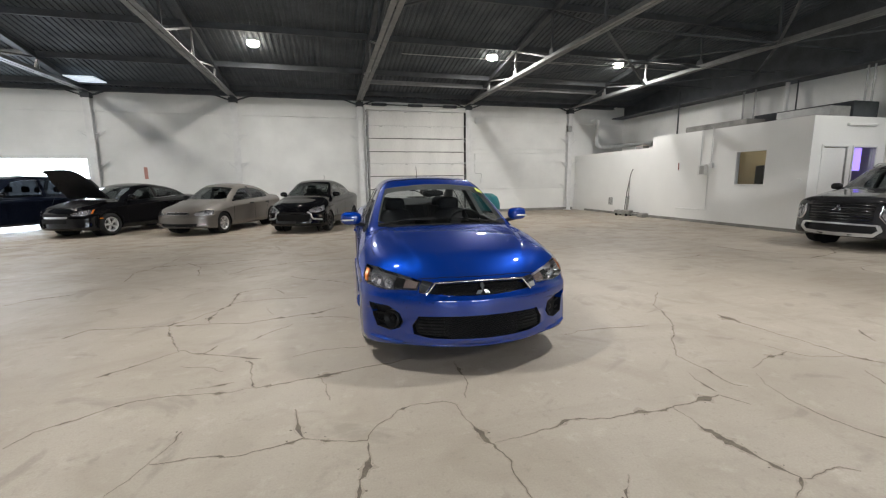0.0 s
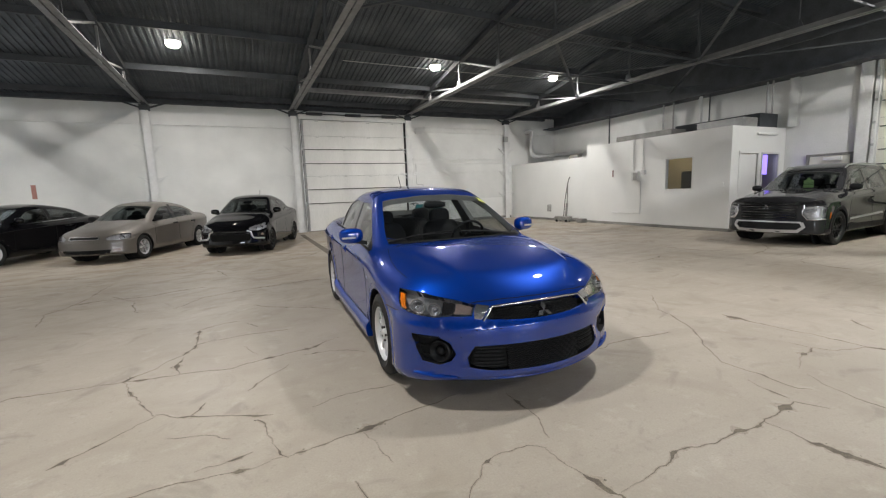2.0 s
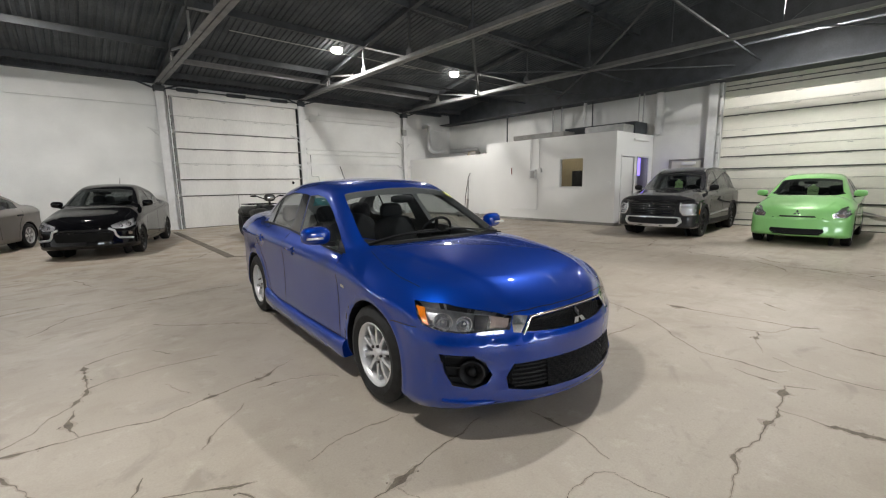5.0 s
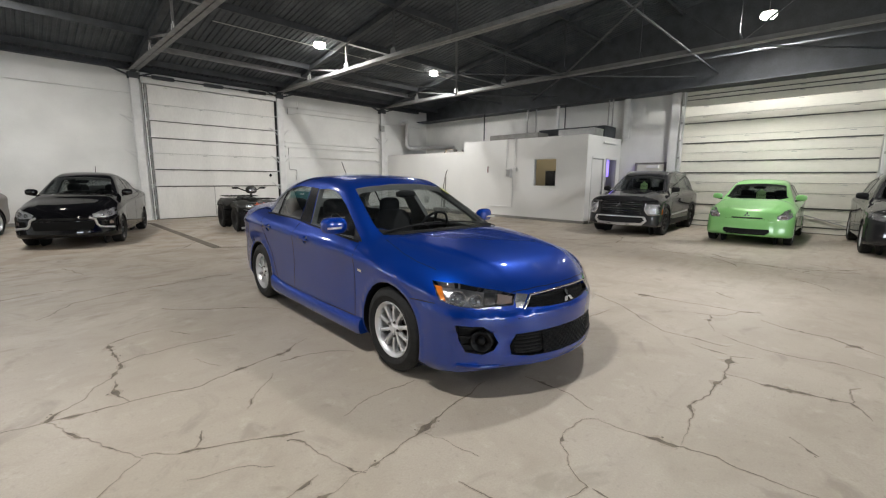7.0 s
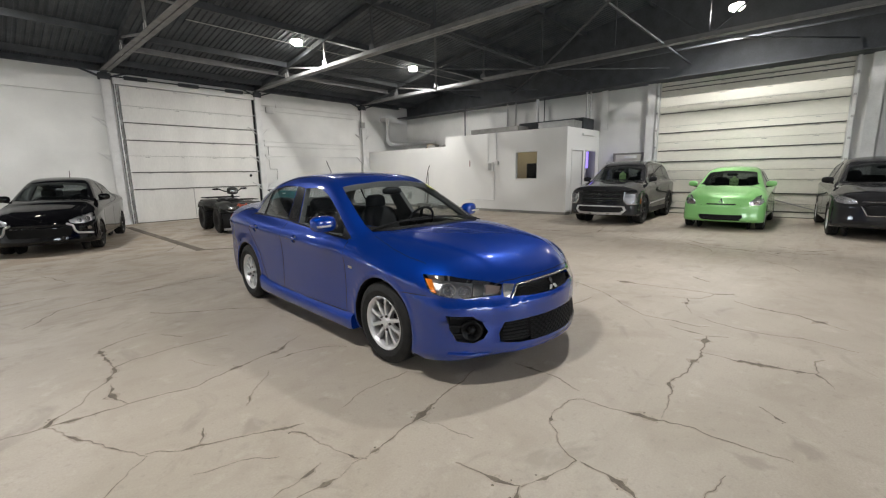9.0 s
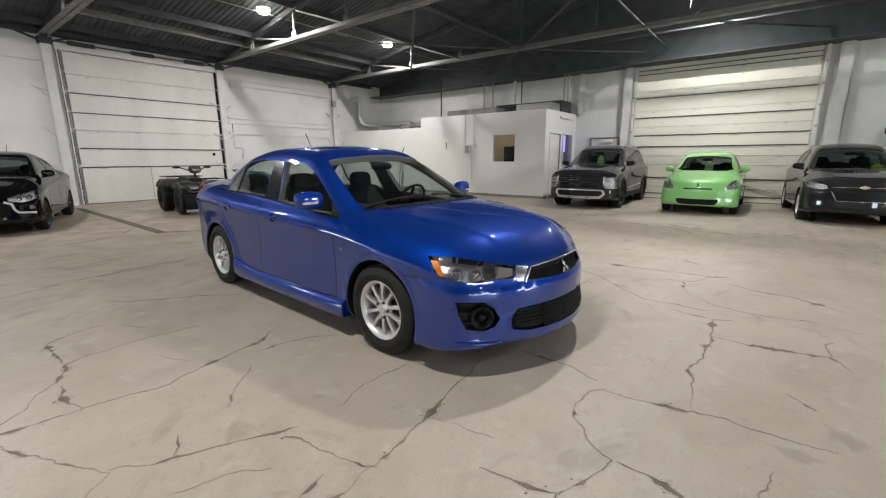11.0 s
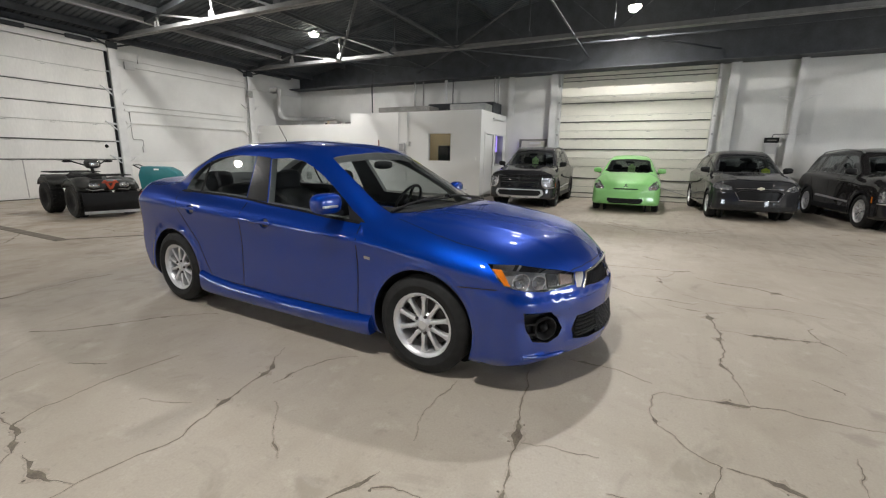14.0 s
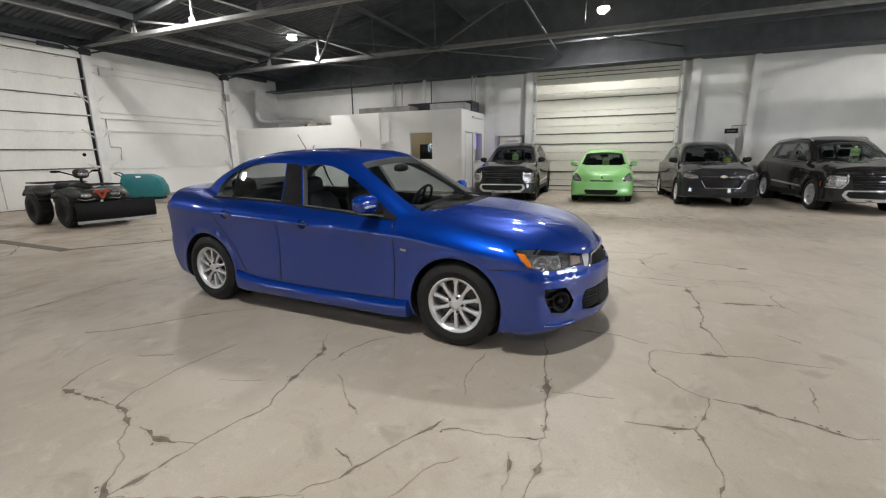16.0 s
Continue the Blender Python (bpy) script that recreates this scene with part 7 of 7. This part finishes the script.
    for a, b in zip(rows, rows[1:]):
        for k in range(4):
            bm.faces.new((a[k], a[(k + 1) % 4], b[(k + 1) % 4], b[k]))
    bm.faces.new(rows[0][::-1])
    bm.faces.new(rows[-1])
    part("blade_face", bm, M["black"], bl, smooth=50)
    part("cutting_edge", rbox(-0.68, 0.045, -0.03, 0.68, 0.06, 0.04, 0.004), M["galv"], bl, "worn steel cutting edge")
    bm = bmesh.new()
    for x in (-0.2, 0.2):
        bar(bm, (x, 0.06, 0.12), (x * 0.8, 0.9, 0.18), 0.05, 0.05)
    part("push_frame", bm, M["black"], bl)
    return q


quad_bike(pose(3.08, 13.75, 0, 0, 0, -4))


def scrubber(m):
    s = thing("floor_scrubber", "teal walk-behind floor scrubber by the wall", "cleaning machine", "", m)
    bm = bmesh.new()
    prof = [(-0.55, 0.22), (-0.60, 0.70), (-0.50, 0.98), (-0.2, 0.98), (0.25, 0.96), (0.50, 0.82), (0.62, 0.55), (0.64, 0.30), (0.55, 0.20)]
    prism(bm, prof, lambda u, v: Vector((u, -0.27, v)), lambda u, v: Vector((u, 0.27, v)))
    bevel(bm, 0.035, 3)
    part("tank", bm, M["teal"], s, smooth=40)
    part("chassis", rbox(-0.50, -0.24, 0.10, 0.52, 0.24, 0.22, 0.02), M["black"], s)
    bm = bmesh.new()
    bmesh.ops.create_cone(bm, cap_ends=True, segments=28, radius1=0.30, radius2=0.26, depth=0.12, matrix=Matrix.Translation((0.42, 0, 0.08)))
    part("brush_deck", bm, M["base"], s, "grey brush deck", smooth=40)
    for y in (-0.25, 0.25):
        bm = bmesh.new()
        lathe(bm, [(0.0005, -0.03), (0.11, -0.03), (0.12, -0.02), (0.12, 0.02), (0.11, 0.03), (0.0005, 0.03)], 24, Matrix.Translation((-0.05, y, 0.12)))
        part("wheel", bm, M["tyre"], s, smooth=40)
    bm = bmesh.new()
    tube(bm, [(-0.52, -0.22, 0.90), (-0.72, -0.22, 1.02), (-0.74, 0.22, 1.02), (-0.52, 0.22, 0.90)], 0.018, 8)
    part("handle", bm, M["black"], s)
    part("nameplate", rbox(-0.12, -0.283, 0.86, 0.02, -0.272, 0.91, 0.003), M["wallsoft"], s, "pale nameplate bar")
    bm = bmesh.new()
    tube(bm, [(-0.56, -0.1, 0.30), (-0.70, -0.1, 0.12), (-0.62, -0.1, 0.03), (-0.3, -0.25, 0.03)], 0.022, 8)
    part("hose", bm, M["black"], s, smooth=40)
    part("squeegee", rbox(-0.66, -0.36, 0.0, -0.58, 0.36, 0.08, 0.01), M["black"], s)
    return s


scrubber(pose(6.28, 16.45, 0, 0, 0, -52) @ Matrix.Diagonal((0.95, 0.95, 0.93, 1)))

# tools leaning by the office wall
j = thing("trolley_jack", "grey floor jack standing by the white partition", "jack", "", pose(11.15, 14.05, 0, 0, 0, 15))
part("jack_body", rbox(-0.14, -0.34, 0.05, 0.14, 0.34, 0.22, 0.03), M["base"], j)
bm = bmesh.new()
tube(bm, [(0, -0.12, 0.15), (0.02, -0.16, 0.75)], 0.045, 10)
part("hydraulic_ram", bm, M["base"], j, smooth=40)
bm = bmesh.new()
tube(bm, [(0.02, -0.16, 0.7), (0.03, -0.18, 1.5)], 0.02, 8)
part("mast", bm, M["base"], j)
for x in (-0.13, 0.13):
    for y in (-0.22, 0.22):
        bm = bmesh.new()
        lathe(bm, [(0.0005, -0.02), (0.05, -0.02), (0.05, 0.02), (0.0005, 0.02)], 16, Matrix.Translation((x, y, 0.05)) @ Matrix.Rotation(math.pi / 2, 4, "Z"))
        part("wheel", bm, M["tyre"], j)
bm = bmesh.new()
tube(bm, [(11.30, 14.22, 0.02), (11.36, 14.18, 0.9), (11.42, 14.10, 1.55), (11.40, 14.00, 1.72), (11.38, 13.93, 1.78)], 0.014, 8)
tagged(part("scraper_pole", bm, M["black"], smooth=40), "thin black bent pole leaning on the partition", "pole")
bm = bmesh.new()
tube(bm, [(11.3, 13.75 + 0.05 * math.sin(k * 1.9), 0.03 + 0.012 * (k % 5)) for k in range(4)] + [(11.25 + 0.14 * math.cos(k * 0.7), 13.5 + 0.16 * math.sin(k * 0.7), 0.025 + 0.006 * k) for k in range(26)], 0.018, 6)
tagged(part("air_hose", bm, M["base"], smooth=50), "coiled grey hose on the floor", "hose")
tagged(part("rag_box", rbox(11.15, 13.0, 0, 11.4, 13.3, 0.16, 0.02), M["base"]), "small grey box on the floor by the wall", "box")

# ---- floor, with its cracks ----
fm = bpy.data.materials.new("worn_concrete")
fm.use_nodes = True
n, l = fm.node_tree.nodes, fm.node_tree.links
b = n["Principled BSDF"]
co = n.new("ShaderNodeTexCoord")


def noise_tex(scale, detail=6, stretch=(1, 1, 1), rough=0.6, twist=0.0):
    mp = n.new("ShaderNodeMapping")
    mp.inputs["Scale"].default_value = stretch
    l.new(co.outputs["Object"], mp.inputs[0])
    t = n.new("ShaderNodeTexNoise")
    t.inputs["Scale"].default_value, t.inputs["Detail"].default_value, t.inputs["Roughness"].default_value, t.inputs["Distortion"].default_value = scale, detail, rough, twist
    l.new(mp.outputs[0], t.inputs["Vector"])
    return t.outputs[0]


def span(value, a, b0, lo=0.0, hi=1.0):
    r = n.new("ShaderNodeMapRange")
    for i, v in enumerate((a, b0, lo, hi)):
        r.inputs[i + 1].default_value = v
    l.new(value, r.inputs[0])
    return r.outputs[0]


def blend(fac, a, c, mode="MIX"):
    m = n.new("ShaderNodeMix")
    m.data_type, m.blend_type = "RGBA", mode
    l.new(fac, m.inputs[0])
    for i, v in ((6, a), (7, c)):
        if isinstance(v, tuple):
            m.inputs[i].default_value = (*v, 1)
        else:
            l.new(v, m.inputs[i])
    return m.outputs[2]


c = blend(span(noise_tex(0.35, 5, twist=0.6), 0.35, 0.65), (0.420, 0.374, 0.312), (0.338, 0.297, 0.243))
c = blend(span(noise_tex(1.7, 8, twist=1.2), 0.48, 0.68, 0, 0.65), c, (0.31, 0.265, 0.21))
# dirt dragged along the way the cars are driven, in two directions
c = blend(span(noise_tex(1.6, 8, (0.25, 2.4, 1), twist=0.8), 0.56, 0.72, 0, 0.32), c, (0.28, 0.24, 0.19))
c = blend(span(noise_tex(1.3, 8, (2.2, 0.3, 1), twist=0.6), 0.60, 0.74, 0, 0.25), c, (0.29, 0.25, 0.20))
c = blend(span(noise_tex(0.9, 10, twist=2.5), 0.58, 0.66, 0, 0.5), c, (0.21, 0.18, 0.14))
c = blend(span(noise_tex(5.0, 6), 0.58, 0.75, 0, 0.4), c, (0.56, 0.52, 0.46))
c = blend(span(noise_tex(22, 5), 0.58, 0.72, 0, 0.45), c, (0.24, 0.21, 0.17))
c = blend(span(noise_tex(90, 3), 0.35, 0.65, 0, 0.3), c, (0.24, 0.215, 0.18))
# brown grime and tyre streaks towards the east row and the north wall
sep = n.new("ShaderNodeSeparateXYZ")
l.new(co.outputs["Object"], sep.inputs[0])


def times(a, d):
    m = n.new("ShaderNodeMath")
    m.operation = "MULTIPLY"
    l.new(a, m.inputs[0])
    l.new(d, m.inputs[1])
    return m.outputs[0]


c = blend(times(span(noise_tex(1.1, 9, (0.5, 1.6, 1), twist=1.5), 0.48, 0.66, 0, 0.42), span(sep.outputs[0], 4.0, 9.0)), c, (0.26, 0.205, 0.145))
c = blend(times(span(noise_tex(2.6, 7, (0.35, 2.2, 1), twist=0.5), 0.53, 0.63, 0, 0.34), span(sep.outputs[0], 3.5, 7.0)), c, (0.22, 0.18, 0.135))
c = blend(times(span(noise_tex(0.8, 9, twist=2.0), 0.44, 0.60, 0, 0.7), span(sep.outputs[1], 6.5, 12.0)), c, (0.24, 0.185, 0.125))
c = blend(times(span(noise_tex(2.8, 10, (0.6, 1.3, 1), twist=1.0), 0.54, 0.64, 0, 0.55), span(sep.outputs[1], 5.0, 10.0)), c, (0.17, 0.13, 0.085))
l.new(c, b.inputs["Base Color"])
l.new(span(noise_tex(1.1, 6), 0.3, 0.7, 0.42, 0.62), b.inputs["Roughness"])
bp = n.new("ShaderNodeBump")
bp.inputs["Strength"].default_value, bp.inputs["Distance"].default_value = 0.25, 0.004
l.new(noise_tex(45, 6), bp.inputs["Height"])
l.new(bp.outputs[0], b.inputs["Normal"])
floor = structure("floor", boxes((XW - 0.3, YS - 0.3, -0.25, XE + 0.3, YN + 0.3, 0.0)), fm, "pale worn concrete floor with dark cracks and stains")
CRACK = mat("dark_crack_fill", (0.105, 0.085, 0.062), 0.8, vary=0.5, scale=14, fine=120, bump=0.4, second=(0.20, 0.17, 0.13))
WORN = mat("worn_crack_edge", (0.31, 0.265, 0.215), 0.75, vary=0.4, scale=9, fine=70, bump=0.3, second=(0.40, 0.355, 0.30))
STAIN = mat("dark_floor_joint", (0.15, 0.125, 0.095), 0.7, vary=0.4, scale=5, fine=60, bump=0.3)
rng = random.Random(7)


def crack(*pts, w=0.006, wide=0.05):
    """An irregular filled crack in the floor along a few turning points."""
    line = []
    for (x0, y0), (x1, y1) in zip(pts, pts[1:]):
        d = math.hypot(x1 - x0, y1 - y0)
        k = max(2, int(d / 0.022))
        for i in range(k):
            t = i / k
            line.append((x0 + (x1 - x0) * t, y0 + (y1 - y0) * t))
    line.append(pts[-1])
    bm = bmesh.new()
    rows, edge = [], []
    seed = rng.random() * 50
    for i, (x, y) in enumerate(line):
        a, c = line[max(0, i - 1)], line[min(len(line) - 1, i + 1)]
        d = Vector((c[0] - a[0], c[1] - a[1])).normalized()
        s = Vector((-d.y, d.x))
        jig = 0.030 * noise.noise((x * 6, y * 6, seed)) + 0.012 * noise.noise((x * 21, y * 21, seed)) + 0.005 * noise.noise((x * 60, y * 60, seed))
        fat = max(0.0, noise.noise((x * 4.0, y * 4.0, seed + 9)) - 0.05) * max(0.0, 0.35 + 1.3 * noise.noise((x * 17.0, y * 17.0, seed + 4)))
        ends = min(1.0, 0.25 + i / 4, 0.25 + (len(line) - 1 - i) / 4)
        thin = min(1.3, max(0.15, 0.65 + 1.5 * noise.noise((x * 2.3, y * 2.3, seed + 20))))
        hl = (w * 0.42 * thin + wide * fat * (0.8 + 0.8 * rng.random())) * ends * (0.7 + 0.6 * rng.random())
        hr = (w * 0.42 * thin + wide * fat * (0.8 + 0.8 * rng.random())) * ends * (0.7 + 0.6 * rng.random())
        p = Vector((x, y)) + s * jig
        if fat > 0.10 and rng.random() < 0.22:
            q = p + s * rng.choice((-1, 1)) * (hl + 0.008 + 0.02 * rng.random())
            r = 0.003 + 0.006 * rng.random()
            chip = [bm.verts.new((q.x + r * (0.7 + 0.6 * rng.random()) * math.cos(a6), q.y + r * (0.7 + 0.6 * rng.random()) * math.sin(a6), 0.0016)) for a6 in (0, 1.1, 2.2, 3.3, 4.4, 5.4)]
            bm.faces.new(chip)
        edge.append((p, s, 0.005 + 1.6 * hl * (0.6 + 0.8 * rng.random()), 0.005 + 1.6 * hr * (0.6 + 0.8 * rng.random())))
        rows.append([bm.verts.new((*(p + s * hl), 0.0)), bm.verts.new((*(p + s * hl * 0.8), 0.0016)), bm.verts.new((*(p - s * hr * 0.8), 0.0016)), bm.verts.new((*(p - s * hr), 0.0))])
    for p, q in zip(rows, rows[1:]):
        for k in range(3):
            bm.faces.new((p[k], p[k + 1], q[k + 1], q[k]))
    part("crack", bm, CRACK, floor)
    bm = bmesh.new()
    rows = [[bm.verts.new((*(p + s * a), 0.0)), bm.verts.new((*(p + s * a * 0.8), 0.0008)), bm.verts.new((*(p - s * c * 0.8), 0.0008)), bm.verts.new((*(p - s * c), 0.0))] for p, s, a, c in edge]
    for p, q in zip(rows, rows[1:]):
        for k in range(3):
            bm.faces.new((p[k], p[k + 1], q[k + 1], q[k]))
    part("crack_edge", bm, WORN, floor, "brownish worn edge of a crack")


crack((-1.01, 2.11), (-0.90, 2.32), (-0.86, 2.46), (-0.84, 2.59))
crack((-0.90, 2.32), (-0.54, 2.27), (-0.32, 2.28), (-0.15, 2.33), (-0.21, 2.59), (-0.22, 2.66))
crack((-0.15, 2.33), (0.04, 2.25), (0.19, 2.20), (0.27, 2.32), (0.39, 2.47), (0.54, 2.51), (0.70, 2.49), (0.78, 2.42))
crack((0.19, 2.19), (0.19, 2.06), (0.13, 1.90), (0.10, 1.75), (0.04, 1.60), (0.06, 1.49))
crack((0.77, 2.42), (0.79, 2.17), (0.82, 2.05), (0.86, 1.98), (0.86, 1.80), (0.85, 1.65), (0.87, 1.39))
crack((0.86, 1.98), (1.04, 2.01), (1.32, 2.06), (1.71, 2.02), (2.06, 2.01), (2.29, 2.04), (2.46, 2.05), (2.54, 1.90), wide=0.065)
crack((2.06, 2.01), (2.04, 1.78), (2.06, 1.64), (2.12, 1.44), (2.14, 1.34), (1.95, 1.23), wide=0.07)
crack((2.14, 1.33), (2.32, 1.33), (2.40, 1.33), (2.46, 1.28))
crack((2.99, 2.22), (2.87, 2.01), (2.86, 1.82), (2.81, 1.64), (2.91, 1.44), (2.81, 1.09))
crack((3.04, 2.30), (3.35, 2.41), (3.60, 2.46), (3.69, 2.32), (3.94, 2.24), (4.09, 2.08))
crack((3.60, 2.46), (3.56, 2.61))
crack((4.00, 4.30), (3.54, 3.85), (3.29, 3.32), (2.95, 2.95), (2.70, 2.64), (2.70, 2.43), (2.69, 2.14), (2.75, 2.09))
crack((2.54, 2.37), (2.49, 2.28), (2.48, 2.09))
crack((-1.68, 3.54), (-1.45, 3.72), (-1.25, 3.92), (-1.43, 4.32), (-1.57, 4.69))
crack((-2.41, 4.59), (-2.28, 4.78), (-1.56, 4.70))
crack((-1.25, 3.94), (-1.09, 3.82), (-0.87, 3.72), (-0.54, 3.56))
crack((-0.64, 3.54), (-0.58, 3.41), (-0.56, 3.21), (-0.50, 3.02), w=0.007)
crack((-1.74, 2.69), (-1.67, 2.83), (-1.51, 2.91), (-1.37, 3.03), (-1.07, 3.09), (-0.68, 3.01), (-0.41, 3.04), (-0.06, 3.09), (0.31, 3.15), (0.66, 3.22))
crack((-0.06, 3.09), (-0.02, 2.83), (-0.01, 2.71))
crack((0.96, 3.05), (0.91, 2.67), (0.85, 2.49))
crack((1.36, 1.59), (1.26, 1.45))
crack((2.09, 3.33), (2.48, 3.37), (2.98, 3.28), w=0.006)
crack((4.73, 2.63), (4.54, 2.40), w=0.007)
crack((-1.57, 4.68), (-1.53, 4.77), (-1.42, 4.86), (-1.31, 5.02), (-1.19, 5.09), (-1.12, 5.37), (-0.99, 5.42), (-0.61, 5.43), (-0.27, 5.39), wide=0.065)
crack((-1.12, 5.37), (-1.12, 5.70), (-1.15, 5.90), (-1.00, 5.99), (-0.76, 6.04))
crack((-1.57, 4.69), (-1.42, 4.66), (-1.18, 4.64), (-1.05, 4.60), (-0.81, 4.56), (-0.64, 4.60), (-0.36, 4.66), (-0.13, 4.70), (0.15, 4.86))
crack((-1.21, 5.05), (-1.23, 4.77), (-1.19, 4.64), wide=0.075)
crack((-0.36, 4.39), (-0.50, 4.24), (-0.61, 4.11), (-0.69, 4.02))
crack((-0.94, 3.96), (-1.02, 3.81), w=0.007)
crack((-1.13, 3.58), (-1.00, 3.53), (-0.88, 3.49), (-0.79, 3.38))
crack((-0.23, 4.55), (0.13, 4.48), (0.30, 4.32), w=0.006)
crack((-0.30, 3.54), (-0.03, 3.60), (0.32, 3.57), w=0.007)
crack((-0.95, 3.12), (-0.67, 3.18), w=0.006)
crack((-0.68, 5.90), (-0.54, 5.69))
crack((-0.71, 5.06), (-0.58, 4.78))
crack((0.55, 1.63), (0.31, 1.68), (0.25, 1.68))
# further cracks across the rest of the hall
for k in range(46):
    x, y = rng.uniform(-9, 11), rng.uniform(4.5, 16.0)
    if -1.6 < x < 4.4 and y < 5.8:
        continue
    a = rng.uniform(0, 6.28)
    pts = [(x, y)]
    for j in range(rng.randint(2, 5)):
        a += rng.uniform(-0.7, 0.7)
        d = rng.uniform(0.25, 0.7)
        x, y = x + d * math.cos(a), y + d * math.sin(a)
        pts.append((x, y))
    crack(*pts, w=0.008)
for k in range(16):
    x, y = rng.uniform(3.2, 9), rng.uniform(-3.5, 4.5)
    a = rng.uniform(0, 6.28)
    pts = [(x, y)]
    for j in range(rng.randint(2, 4)):
        a += rng.uniform(-0.6, 0.6)
        d = rng.uniform(0.2, 0.5)
        x, y = x + d * math.cos(a), y + d * math.sin(a)
        pts.append((x, y))
    crack(*pts, w=0.008)
# joint strip of the door apron
bm = bmesh.new()
prism(bm, [(1.17, 10.65), (1.33, 10.62), (1.40, 16.9), (1.25, 16.95)], lambda u, v: Vector((u, v, -0.002)), lambda u, v: Vector((u, v, 0.006)))
structure("floor_joint", bm, STAIN, "dark worn joint strip in the floor")
bm = bmesh.new()
prism(bm, [(1.33, 10.64), (4.4, 8.2), (4.43, 8.24), (1.33, 10.70)], lambda u, v: Vector((u, v, -0.002)), lambda u, v: Vector((u, v, 0.004)))
structure("floor_joint", bm, STAIN, "dark worn joint strip in the floor")
